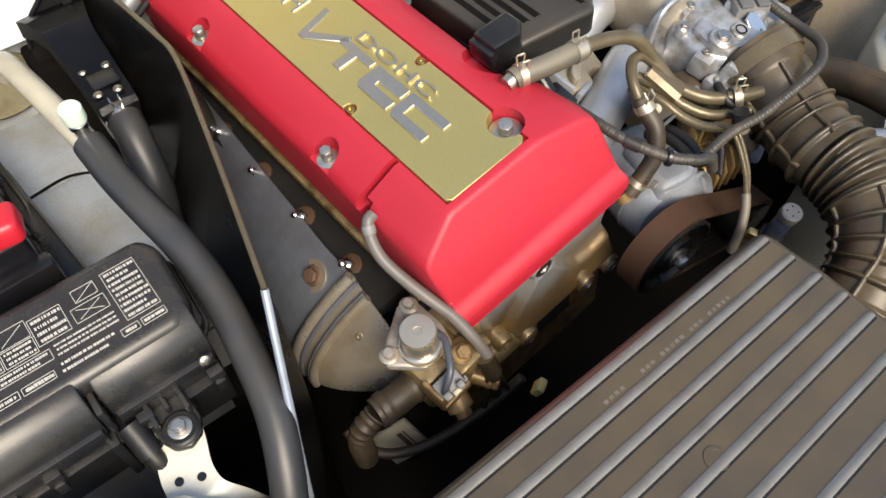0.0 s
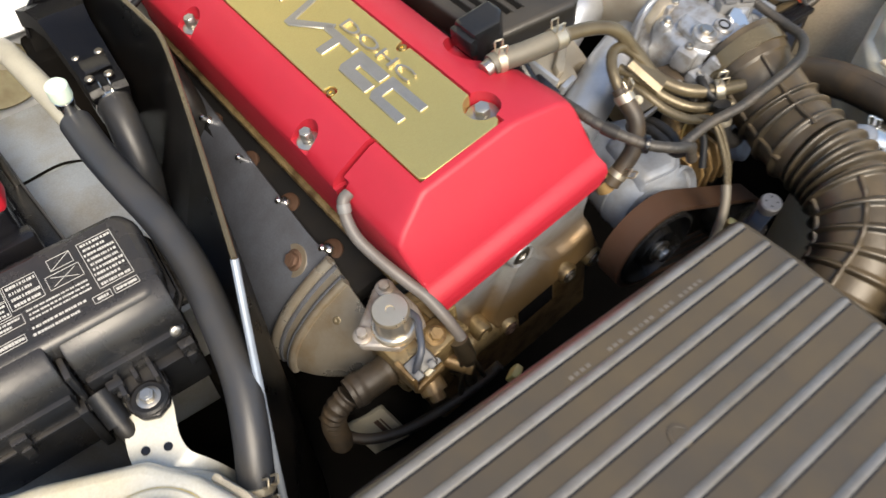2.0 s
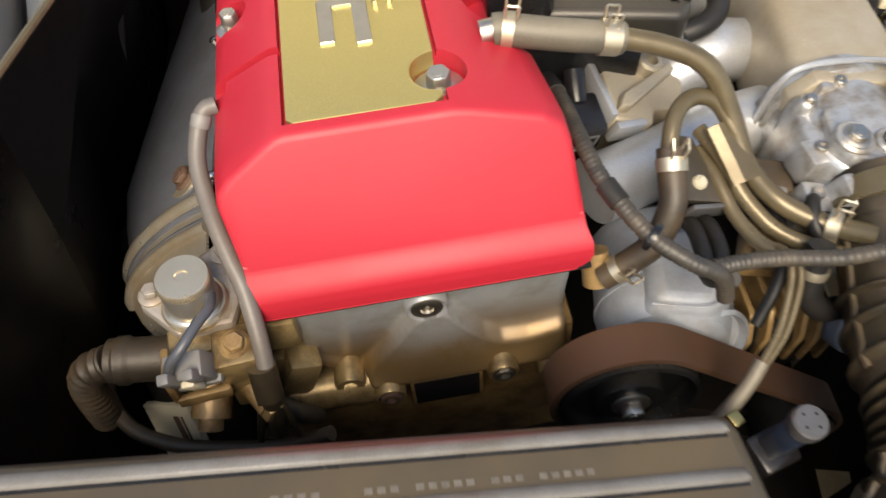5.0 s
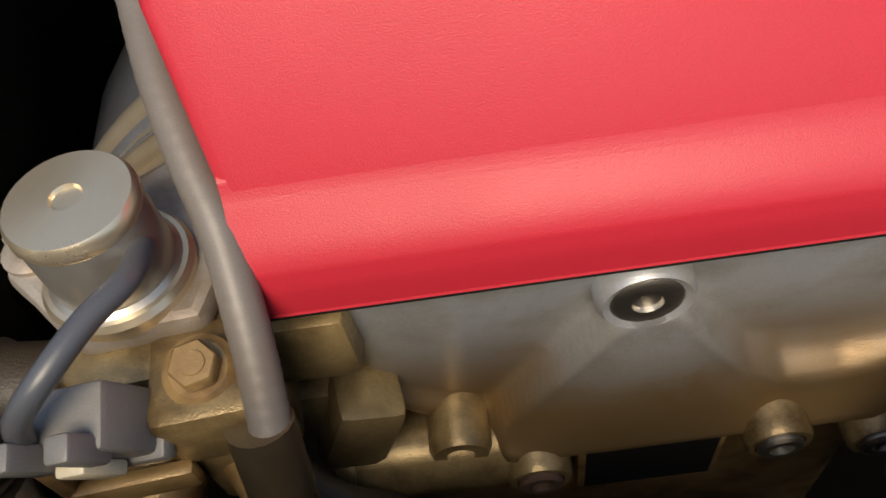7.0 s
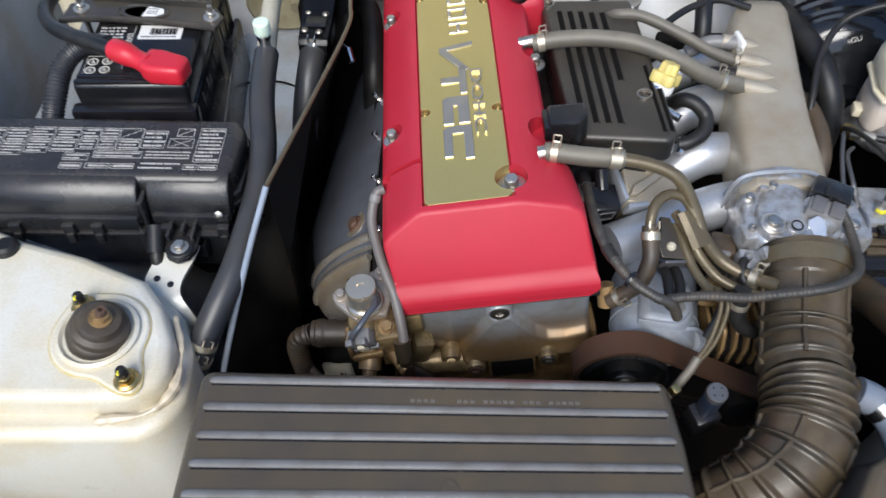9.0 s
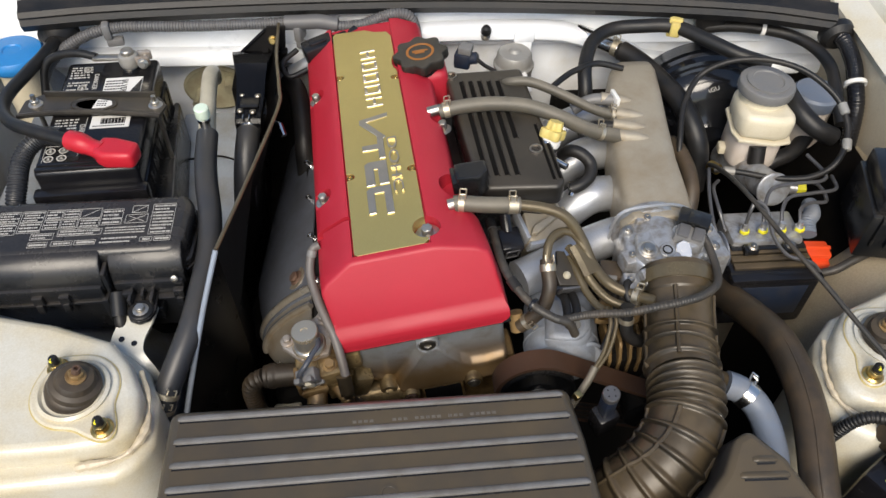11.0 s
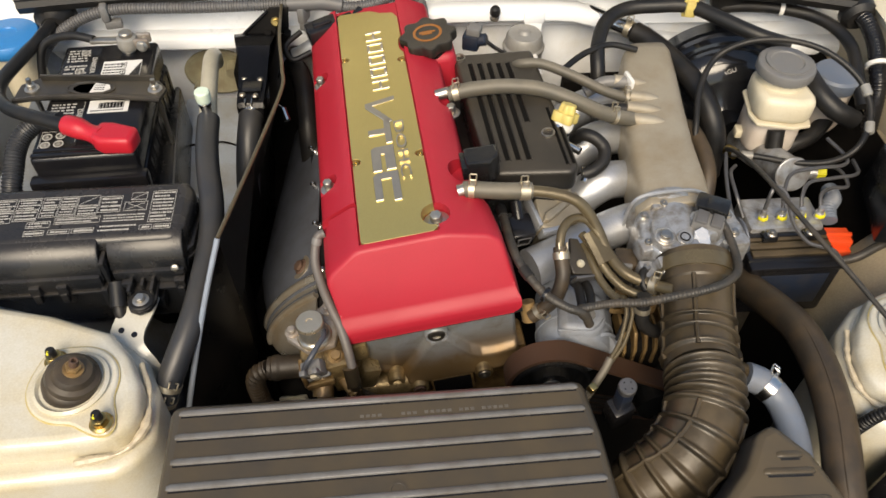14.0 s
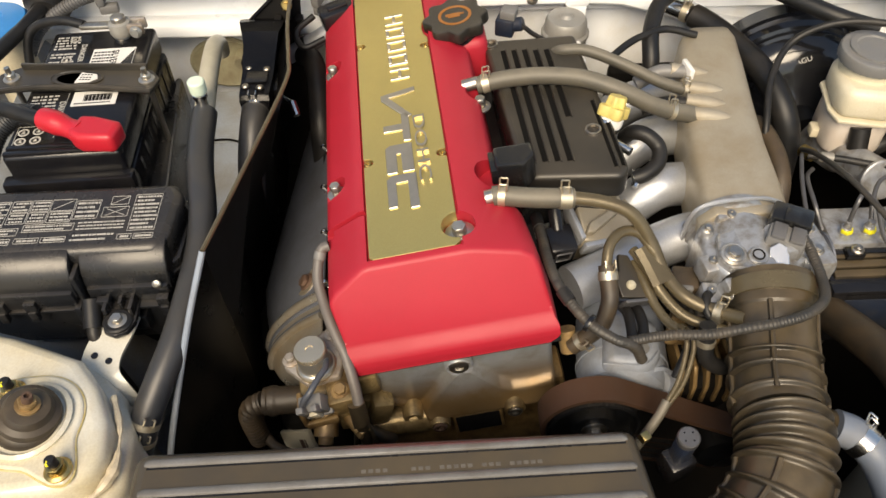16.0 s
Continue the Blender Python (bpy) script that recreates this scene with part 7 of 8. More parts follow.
for dx, dz in ((0.0, 0.0), (0.007, -0.003)):
    hose("thin_fluid_line", [(0.128 + dx, 0.062, 0.82 + dz), (0.132 + dx, 0.047, 0.826 + dz), (0.132 + dx, 0.034, 0.82 + dz), (0.122 + dx * 0.8, 0.01, 0.806 + dz), (0.108 + dx * 0.4, -0.008, 0.796 + dz)], 0.0023, BRONZE, "thin tarnished metal fluid line", "fluid line", group="thin fluid lines")
hose("rubber_line", [(0.11, -0.005, 0.797), (0.103, -0.014, 0.788), (0.094, -0.022, 0.775), (0.084, -0.028, 0.752)], 0.0046, HOSE, "short grey rubber fluid line", "fluid line")
bp = thing("black_plug", pose(0.036, 0.178, 0.812, 15, 0, 12) @ Matrix.Diagonal((0.86, 0.86, 0.86, 1)), "black electrical plug with a square latch beside the cover", "connector")
part("body", join(box(-0.017, 0.017, -0.02, 0.016, -0.024, 0.012, 0.004), rod((0, 0.01, 0.006), (0.002, 0.034, 0.016), 0.009, 14)), GLOSSY, bp)
part("latch", join(box(-0.009, 0.009, -0.0215, -0.019, 0.002, 0.0045, 0.0008), box(-0.009, 0.009, -0.0215, -0.019, -0.016, -0.0135, 0.0008), box(-0.0105, -0.008, -0.0215, -0.019, -0.015, 0.004, 0.0008), box(0.008, 0.0105, -0.0215, -0.019, -0.015, 0.004, 0.0008)), LINE, bp, "grey square latch")
kb = thing("knock_bracket", pose(0.096, 0.104, 0.828, 20, 10, 12), "small dark bracket with a pale bolt among the hoses", "bracket")
part("plate", prism([(-0.016, -0.012), (0.02, -0.016), (0.024, 0.008), (0.006, 0.012), (0.002, 0.03), (-0.008, 0.032), (-0.012, 0.014), (-0.018, 0.01)], -0.004, 0.002, 0.0012), BAR, kb)
part("folded_lip", box(-0.014, 0.02, -0.0185, -0.015, -0.014, 0.003, 0.0012), LINE, kb, "grey folded lip")
bolt(kb, pose(-0.004, -0.001, 0.002), IVORY, 0.0034, 0.0048, 0.004, label="pale corroded bolt")
single("green_elbow", join(rod((0.032, 0.082, 0.79), (0.036, 0.07, 0.77), 0.009, 14), rod((0.034, 0.075, 0.78), (0.045, 0.068, 0.778), 0.006, 12)), OILED, "stained corroded water neck", "water neck")

# yellow dipstick plug and its small hose
dp = thing("yellow_cap", pose(0.1, 0.29, 0.875, -20, 14, 0) @ Matrix.Diagonal((0.88, 0.88, 0.9, 1)), "yellow plastic cap on a silver valve", "cap")
part("cap", soften(prism([((0.017 + 0.003 * math.cos(4 * a)) * math.cos(a), (0.017 + 0.003 * math.cos(4 * a)) * math.sin(a)) for a in [2 * math.pi * k / 32 for k in range(32)]], 0.006, 0.02), 0.002, 2, 60), YELLOW, dp)
part("knob", soften(prism([((0.0125 + 0.0012 * math.cos(6 * a)) * math.cos(a), (0.0125 + 0.0012 * math.cos(6 * a)) * math.sin(a)) for a in [2 * math.pi * k / 36 for k in range(36)]], 0.018, 0.032, 0, 1, 0.86), 0.002, 2, 50), YELLOW, dp)
part("collar", lathe([(0.0135, -0.006), (0.015, -0.002), (0.015, 0.005), (0.012, 0.0075)], 22), PAPER, dp, "pale plastic collar")
part("valve", join(rod((0, 0, 0.006), (-0.012, -0.012, -0.02), 0.0115, 18), rod((-0.01, -0.012, -0.016), (0.02, -0.04, -0.02), 0.0055, 12)), CHROME, dp, "silver valve body")
hose("s_hose", [(0.125, 0.31, 0.835), (0.13, 0.297, 0.853), (0.143, 0.288, 0.855), (0.155, 0.278, 0.846), (0.152, 0.262, 0.838), (0.138, 0.252, 0.832), (0.125, 0.25, 0.828)], 0.0085, RUBBER, "short S-shaped black rubber hose")
single("runner_clamp", moved(join(box(-0.007, 0.007, -0.005, 0.005, -0.004, 0.006, 0.001), rod((0, 0, 0), (-0.006, -0.012, -0.006), 0.004, 8)), pose(0.13, 0.252, 0.83)), CHROME, "bright small hose clip", "clip")
single("tan_lead", join(rod((0.062, 0.405, 0.868), (0.078, 0.345, 0.868), 0.006, 10), moved(box(-0.01, 0.012, -0.012, 0.012, -0.006, 0.006, 0.003), pose(0.066, 0.398, 0.868, 0, 0, 20))), TAN, "brown stained connector and lead", "connector")

pr = thing("pressure_damper", pose(0.092, 0.545, 0.814), "round grey pressure regulator can at the rear of the intake", "regulator")
part("can", lathe([(0.029, -0.05), (0.03, 0.0), (0.032, 0.004), (0.032, 0.008), (0.029, 0.011), (0.0275, 0.024), (0.0245, 0.0285), (0.01, 0.03), (0.006, 0.0335), (0.001, 0.034)], 32), GREYCAN, pr)
part("white_elbow", join(rod((0.012, -0.022, 0.005), (0.014, -0.07, 0.0), 0.0055, 12), moved(box(-0.008, 0.008, -0.004, 0.004, -0.006, 0.008, 0.002), pose(0.014, -0.048, 0.004))), PAPER, pr, "white plastic elbow")
cs = thing("cam_sensor", pose(0.008, 0.507, 0.866, 0, 0, -20), "grey-blue sensor connector behind the filler cap", "sensor")
part("body", join(box(-0.013, 0.011, -0.011, 0.011, -0.02, 0.004, 0.003), moved(lathe([(0.009, 0), (0.009, 0.012), (0.007, 0.014), (0.004, 0.014)], 16), aim((0.008, 0, -0.006), (1, 0, 0.3)))), NAVY, cs)
part("plug", box(-0.008, 0.012, -0.008, 0.012, 0.003, 0.015, 0.002), GREYCAP, cs, "grey plastic plug")
part("wire", sweep([(0.012, 0.0, 0.0), (0.024, -0.004, -0.004), (0.034, -0.002, -0.012), (0.05, 0.0, -0.02)], 0.003, 8), RUBBER, cs, "thin black wire")

hose("vacuum_line", [(0.13, 0.43, 0.86), (0.15, 0.447, 0.864), (0.17, 0.46, 0.866), (0.203, 0.474, 0.866), (0.242, 0.471, 0.858)], 0.0045, RUBBER, "thin black vacuum line behind the manifold", "vacuum line")
AH = [(0.186, 0.43, 0.80), (0.183, 0.445, 0.84), (0.186, 0.477, 0.862), (0.207, 0.526, 0.87), (0.241, 0.55, 0.875), (0.288, 0.548, 0.88), (0.333, 0.538, 0.884), (0.37, 0.502, 0.884), (0.411, 0.466, 0.88), (0.455, 0.45, 0.872)]
ah = thing("brake_vacuum_hose", Matrix.Translation(AH[0]), "black rubber hose with a yellowed clip along the firewall", "hose")
L = Matrix.Translation(AH[0])
part("tube", sweep(local(AH, L), 0.0105, 18), RUBBER, ah)
part("clip", moved(join(box(-0.007, 0.007, -0.012, 0.012, -0.012, 0.012, 0.003), box(-0.01, 0.01, -0.004, 0.004, -0.016, 0.015, 0.002)), Matrix.Translation(Vector((0.333, 0.537, 0.884)) - Vector(AH[0])) @ pose(0, 0, 0, 0, 0, -15)), YELLOW, ah, "yellowed plastic clip")
BA = [(0.215, 0.586, 0.84), (0.262, 0.55, 0.836), (0.29, 0.515, 0.832), (0.308, 0.475, 0.83), (0.32, 0.438, 0.829), (0.329, 0.402, 0.822), (0.338, 0.374, 0.804), (0.346, 0.36, 0.772), (0.35, 0.352, 0.72)]
ba = thing("suction_pipe", Matrix.Translation(BA[0]), "thick black rubber refrigerant hose with a bare metal joint", "pipe")
L = Matrix.Translation(BA[0])
part("tube", sweep(local(BA, L), 0.0155, 20, lambda s, T: 0.011 if s < 0.06 else 0.0155), RUBBER, ba)
part("metal_end", sweep(local([(0.2, 0.598, 0.843), (0.225, 0.578, 0.84), (0.258, 0.552, 0.837)], L), 0.0112, 18), CHROME, ba, "bare metal pipe end")
spring_clamp(ba, local(BA, L), 0.0125, 0.045, 0.009)
hose("bypass_hose", [(0.296, 0.385, 0.765), (0.3, 0.37, 0.796), (0.303, 0.35, 0.804), (0.306, 0.325, 0.803), (0.307, 0.297, 0.799), (0.305, 0.272, 0.788), (0.298, 0.25, 0.765), (0.29, 0.235, 0.73)], 0.0115, CAKED, "brown-caked rubber hose beside the manifold", "hose")
hose("accelerator_cable", [(0.300, 0.32, 0.79), (0.302, 0.345, 0.82), (0.316, 0.395, 0.846), (0.344, 0.432, 0.868), (0.381, 0.434, 0.89), (0.425, 0.423, 0.9), (0.466, 0.402, 0.9), (0.497, 0.377, 0.89), (0.52, 0.35, 0.872), (0.523, 0.315, 0.85), (0.5, 0.28, 0.828), (0.47, 0.278, 0.805), (0.43, 0.292, 0.793), (0.386, 0.31, 0.79), (0.35, 0.318, 0.79)], 0.0042, RUBBER, "thin black control cable looping round the reservoir", "cable")
for p, w in (((0.522, 0.345, 0.87), (0.1, -1, -0.4)), ((0.518, 0.3, 0.843), (-0.3, -1, -0.5)), ((0.372, 0.313, 0.79), (-1, 0.2, 0))):
    single("cable_ferrule", moved(lathe([(0.0062, -0.007), (0.0062, 0.007), (0.0045, 0.009)], 16), aim(p, w)), GREYCAN, "pale grey plastic cable ferrule", "ferrule", group="cable ferrules")
hose("side_loom", [(0.40, 0.58, 0.855), (0.45, 0.575, 0.858), (0.5, 0.562, 0.858), (0.535, 0.54, 0.858), (0.556, 0.51, 0.856), (0.565, 0.47, 0.85), (0.556, 0.42, 0.84), (0.55, 0.37, 0.82)], 0.009, RUBBER, "black taped loom along the firewall", "loom")
single("loom_grommet", moved(lathe([(0.026, 0), (0.026, 0.01), (0.018, 0.018), (0.008, 0.018)], 22), aim((0.41, 0.59, 0.868), (0, -1, 0))), RUBBER, "black rubber firewall grommet", "grommet")
single("loom_tie", moved(lathe([(0.0105, 0), (0.011, 0.003), (0.0105, 0.006)], 18), aim((0.488, 0.566, 0.858), (1, -0.25, 0))), PAPER, "white cable tie on the loom", "cable tie")
GR = [(0.588, 0.525, 0.872), (0.592, 0.5, 0.872), (0.594, 0.465, 0.86), (0.588, 0.43, 0.845), (0.585, 0.4, 0.82), (0.583, 0.37, 0.75)]
gr = thing("fender_loom", Matrix.Translation(GR[0]), "thick black ribbed loom with a grommet and white tie", "loom")
L = Matrix.Translation(GR[0])
part("conduit", sweep(local(GR, L), 0.012, 18, corrugated(0.0115, 0.005, 0.0008), 0.0013), GLOSSY, gr)
part("grommet", moved(lathe([(0.026, -0.006), (0.026, 0.006), (0.018, 0.014), (0.012, 0.014)], 22), aim((0, 0, 0), (0, -1, -0.2))), RUBBER, gr)
part("tie", moved(lathe([(0.016, -0.003), (0.0165, 0), (0.016, 0.003)], 20), aim(Vector((0.588, 0.432, 0.846)) - Vector(GR[0]), (-0.1, -1, -0.6))), PAPER, gr, "white cable tie")

# brakes
bo = thing("brake_booster", pose(0.402, 0.51, 0.73, 90, 0, -3), "large glossy black brake booster drum", "brake booster")
part("drum", lathe([(0.112, -0.05), (0.116, -0.045), (0.118, -0.02), (0.121, -0.016), (0.121, -0.008), (0.116, -0.005), (0.113, 0.004), (0.1085, 0.006), (0.108, 0.012), (0.104, 0.014), (0.102, 0.022), (0.09, 0.036), (0.07, 0.046), (0.045, 0.05), (0.03, 0.062)], 56), GLAZE, bo)
part("writing", moved(text_mesh("2AGU", 0.0095, 0.0003), Matrix.Translation((-0.01, 0.083, 0.0398)) @ pose(0, 0, 0, -26, -4, 28)), PRINT, bo, "pale printed code")
part("check_valve", moved(lathe([(0.014, 0), (0.014, 0.008), (0.009, 0.01), (0.009, 0.02)], 18), pose(-0.07, 0.02, 0.04)), GLOSSY, bo)

mc = thing("master_cylinder", pose(0.43, 0.314, 0.765, -24, 0, 0), "grey cast brake master cylinder", "master cylinder")
part("barrel", moved(lathe([(0.02, -0.03), (0.0215, -0.026), (0.0215, 0.06), (0.025, 0.065), (0.025, 0.13)], 28), pose(0, 0, 0, -90)), ALU, mc)
part("end_disc", moved(lathe([(0.0245, 0.0), (0.0245, 0.004), (0.023, 0.0052), (0.002, 0.0056), (0.0015, 0.0035)], 32), Matrix.Translation((0, -0.03, 0)) @ pose(0, 0, 0, 90)), ALU, mc, "bright round end disc")
part("port", rod((0.012, -0.006, -0.004), (0.044, -0.014, -0.006), 0.0105, 16), ALU, mc)
part("fitting", join(rod((0.043, -0.014, -0.006), (0.056, -0.016, -0.006), 0.0085, 6), ), MARK, mc, "yellow-marked pipe fitting")
part("feed_neck", rod((0, 0.03, 0.015), (0, 0.03, 0.045), 0.012, 16), RUBBER, mc)

rv = thing("brake_fluid_reservoir", pose(0.436, 0.402, 0.781, 0, 0, -8) @ Matrix.Diagonal((0.87, 0.9, 1, 1)), "yellowed translucent brake fluid reservoir with a grey cap", "fluid reservoir")
rvo = [(-0.036, -0.052), (0.02, -0.058), (0.046, -0.05), (0.048, -0.03), (0.04, 0.0), (0.042, 0.03), (0.02, 0.046), (-0.02, 0.046), (-0.042, 0.028), (-0.044, -0.03)]
part("upper_tank", prism(rvo, 0.026, 0.066, 0.011, 3), TANK, rv, "yellowed upper tank half")
part("seam", prism([(x * 1.05, y * 1.05) for x, y in rvo], 0.022, 0.027, 0.0015), TANK, rv)
part("lower_tank", prism([(x * 0.9, y * 0.85) for x, y in rvo], -0.034, 0.023, 0.008, 2), TANKLOW, rv, "fluid-stained lower tank half")
part("neck", lathe([(0.038, 0.05), (0.036, 0.082), (0.03, 0.082)], 30), TANK, rv).matrix_basis = pose(-0.002, 0.004, 0)
part("cap", soften(prism([((0.045 + 0.0006 * (-1) ** k) * math.cos(2 * math.pi * k / 64), (0.045 + 0.0006 * (-1) ** k) * math.sin(2 * math.pi * k / 64)) for k in range(64)], 0.078, 0.094), 0.003, 2, 50), GREYCAP, rv, "grey dusty screw cap").matrix_basis = pose(-0.002, 0.004, 0)
part("cap_ridge", moved(lathe([(0.034, 0.094), (0.034, 0.0965), (0.026, 0.0968), (0.024, 0.095), (0.001, 0.095)], 32), pose(-0.002, 0.004, 0)), GREYCAP, rv)
part("low_tab", box(-0.05, -0.03, -0.02, 0.0, -0.028, -0.014, 0.003), TANK, rv)

cl = thing("clutch_reservoir", pose(0.53, 0.425, 0.75), "small clutch fluid reservoir with a grey-blue cap", "fluid reservoir")
part("cap", lathe([(0.032, 0.07), (0.034, 0.073), (0.034, 0.088), (0.031, 0.092), (0.01, 0.093)], 30), BLUEHOSE, cl, "dusty blue-grey cap")
part("tank", lathe([(0.026, 0.0), (0.03, 0.01), (0.03, 0.07), (0.02, 0.07)], 26), TANKLOW, cl)
part("hose_stub", sweep([(0.0, -0.02, 0.02), (-0.03, -0.045, 0.01), (-0.065, -0.055, 0.0), (-0.09, -0.06, -0.03)], 0.012, 16), RUBBER, cl, "black hose stub")
hose("reservoir_hose", [(0.478, 0.425, 0.845), (0.485, 0.385, 0.838), (0.505, 0.36, 0.825), (0.535, 0.355, 0.81)], 0.014, RUBBER, "thick black hose beside the reservoir")

ab = thing("abs_modulator", I4, "cast brake modulator with yellow-marked fittings above a black box", "brake modulator")
part("valve_block", box(0.352, 0.452, 0.205, 0.262, 0.715, 0.758, 0.004), ALU, ab, "cast valve block")
part("control_box", box(0.34, 0.462, 0.15, 0.208, 0.645, 0.742, 0.006), GLOSSY, ab, "glossy black control box")
for k in range(3):
    part("top_strip", box(0.346, 0.456, 0.168 + 0.0125 * k, 0.179 + 0.0125 * k, 0.738, 0.746 + 0.001 * k, 0.002), DUCT, ab, "brown dusty top strip")
part("lid_edge", box(0.338, 0.464, 0.1485, 0.166, 0.735, 0.743, 0.0025), GLOSSY, ab, "rounded lid edge")
# Thin added panel whose blue paints the reflection on the box front.
part("front_reflection", box(0.355, 0.447, 0.1488, 0.1495, 0.668, 0.728, 0.0005), NAVY, ab, "added front panel, dark blue for a reflection")
part("clamp_plate", join(box(0.35, 0.456, 0.198, 0.212, 0.742, 0.75, 0.002), box(0.365, 0.385, 0.19, 0.204, 0.744, 0.756, 0.002), box(0.42, 0.44, 0.19, 0.204, 0.744, 0.756, 0.002)), PLASTIC, ab)
for k in range(4):
    x = 0.37 + 0.026 * k
    part("fitting", moved(join(hexagon(0.0065, 0, 0.01), lathe([(0.004, 0.01), (0.004, 0.018)], 12)), pose(x, 0.222, 0.758)), ALU, ab, "pipe fitting")
    part("fitting_mark", moved(hexagon(0.0072, 0.003, 0.0085), pose(x + 0.0008, 0.2205, 0.758, 0, 0, 12)), MARK, ab, "yellow paint mark")
for x in (0.377, 0.43):
    bolt(ab, pose(x, 0.197, 0.756), STEEL, 0.0045, 0.007, 0.006)
part("bellows_plug", sweep([(0.34, 0.2, 0.735), (0.325, 0.196, 0.738), (0.31, 0.19, 0.735)], 0.012, 16, lambda s, T: 0.012 + 0.002 * math.sin(s * 900), 0.001), RUBBER, ab, "black bellows plug")
single("orange_connector", moved(join(box(-0.022, 0.022, -0.012, 0.016, 0.0, 0.02, 0.003), box(-0.02, 0.02, -0.02, -0.01, -0.006, 0.01, 0.002), box(-0.024, 0.024, 0.0, 0.006, 0.012, 0.022, 0.002)), pose(0.472, 0.203, 0.72, 0, 0, -4)), ORANGE, "bright orange-red plastic connector", "connector")
lines = ([(0.37, 0.222, 0.77), (0.372, 0.228, 0.80), (0.38, 0.235, 0.805), (0.392, 0.225, 0.80), (0.4, 0.2, 0.775), (0.415, 0.175, 0.762), (0.445, 0.165, 0.757), (0.463, 0.16, 0.74)],
         [(0.396, 0.222, 0.77), (0.398, 0.24, 0.79), (0.415, 0.265, 0.798), (0.45, 0.272, 0.80), (0.488, 0.275, 0.80), (0.5, 0.29, 0.80), (0.49, 0.33, 0.80)],
         [(0.422, 0.222, 0.77), (0.424, 0.238, 0.785), (0.44, 0.256, 0.79), (0.475, 0.262, 0.79), (0.51, 0.268, 0.79), (0.52, 0.3, 0.785)],
         [(0.448, 0.222, 0.77), (0.452, 0.24, 0.782), (0.47, 0.25, 0.783), (0.495, 0.255, 0.78), (0.5, 0.285, 0.778), (0.495, 0.31, 0.77)],
         [(0.35, 0.23, 0.755), (0.342, 0.25, 0.775), (0.345, 0.29, 0.78), (0.36, 0.31, 0.775)],
         [(0.34, 0.2, 0.75), (0.33, 0.23, 0.768), (0.335, 0.28, 0.782), (0.345, 0.32, 0.79)])
for pts in lines:
    hose("brake_line", pts, 0.0026, LINE, "thin dull metal brake line", "brake line", None, 8, 0.004, "brake lines")
hose("striped_hose", [(0.47, 0.225, 0.745), (0.475, 0.245, 0.75), (0.49, 0.262, 0.748), (0.5, 0.29, 0.74)], 0.0105, BLUEHOSE, "blue-grey sleeved hose behind the modulator", "hose", corrugated(0.0105, 0.004, 0.0008), 14, 0.001)

hose("bonnet_cable", [(0.35, 0.335, 0.785), (0.338, 0.28, 0.825), (0.334, 0.2, 0.86), (0.356, 0.1, 0.863), (0.377, 0.05, 0.855), (0.397, 0.0, 0.846), (0.418, -0.05, 0.837), (0.435, -0.09, 0.831), (0.447, -0.12, 0.825), (0.458, -0.15, 0.812)], 0.003, LOOM, "straight dark control cable crossing the strut tower", "cable")
for p, q, r in (((0.4285, -0.075, 0.8335), (0.4405, -0.104, 0.8283), 0.0056), ((0.3515, 0.332, 0.7855), (0.358, 0.318, 0.789), 0.008)):
    single("cable_end", rod(p, q, r, 12), ZINC, "metal end sleeve of the control cable", "cable sleeve", group="cable ends")

# relay box on the inner fender
rl = thing("relay_box", pose(0.548, 0.208, 0.815, 0, 0, -12) @ Matrix.Diagonal((0.78, 0.8, 0.82, 1)), "black plastic relay box with stepped lid and ribs", "relay box")
part("lid", prism([(-0.05, -0.06), (0.05, -0.06), (0.055, 0.07), (-0.04, 0.07)], 0.03, 0.065, 0.008, 2), GLOSSY, rl)
part("lower_box", prism([(-0.055, -0.066), (0.055, -0.066), (0.06, 0.075), (-0.045, 0.075)], -0.06, 0.03, 0.005), PLASTIC, rl)
for k in range(4):
    part("front_rib", box(-0.04 + 0.024 * k, -0.036 + 0.024 * k, -0.072, -0.06, -0.03, 0.03, 0.001), PLASTIC, rl)
part("white_mark", box(-0.01, 0.008, -0.0675, -0.0655, 0.0, 0.012), PAPER, rl, "small white sticker")

# coolant hose, return pipe and accessories on the right
RH = [(0.335, 0.19, 0.69), (0.342, 0.14, 0.715), (0.346, 0.095, 0.74), (0.348, 0.04, 0.767), (0.343, -0.02, 0.782), (0.333, -0.085, 0.785), (0.318, -0.155, 0.772), (0.308, -0.24, 0.735), (0.31, -0.34, 0.69), (0.315, -0.4, 0.66)]
rh = thing("radiator_hose", Matrix.Translation(RH[0]), "thick brown-dusted black rubber radiator hose", "hose")
part("tube", sweep(local(RH, Matrix.Translation(RH[0])), 0.0195, 24), CAKED, rh)
part("mould_line", sweep([Vector(p) - Vector(RH[0]) + Vector((-0.006, 0, 0.0186)) for p in RH[2:8]], 0.0011, 6), CAKED, rh, "raised moulding line")
spring_clamp(rh, local(RH, Matrix.Translation(RH[0])), 0.0199, 0.6, 0.012, CHROME, (0.3, 0.2, 0.9))
RP = [(0.25, -0.035, 0.795), (0.268, -0.042, 0.79), (0.283, -0.06, 0.782), (0.287, -0.09, 0.775), (0.282, -0.125, 0.768), (0.27, -0.15, 0.75)]
rp = thing("breather_return_hose", Matrix.Translation(RP[0]), "blue-grey rubber hose with a bright wire clamp", "hose")
L = Matrix.Translation(RP[0])
part("tube", sweep(local(RP, L), 0.0155, 20), BLUEHOSE, rp)
spring_clamp(rp, local(RP, L), 0.0158, 0.02, 0.012, CHROME, (0.3, 0.4, 0.9))

pu = thing("drive_pulley", pose(0.055, 0.036, 0.728, 90, 0, 0), "dark belt pulley with a centre bolt", "pulley")
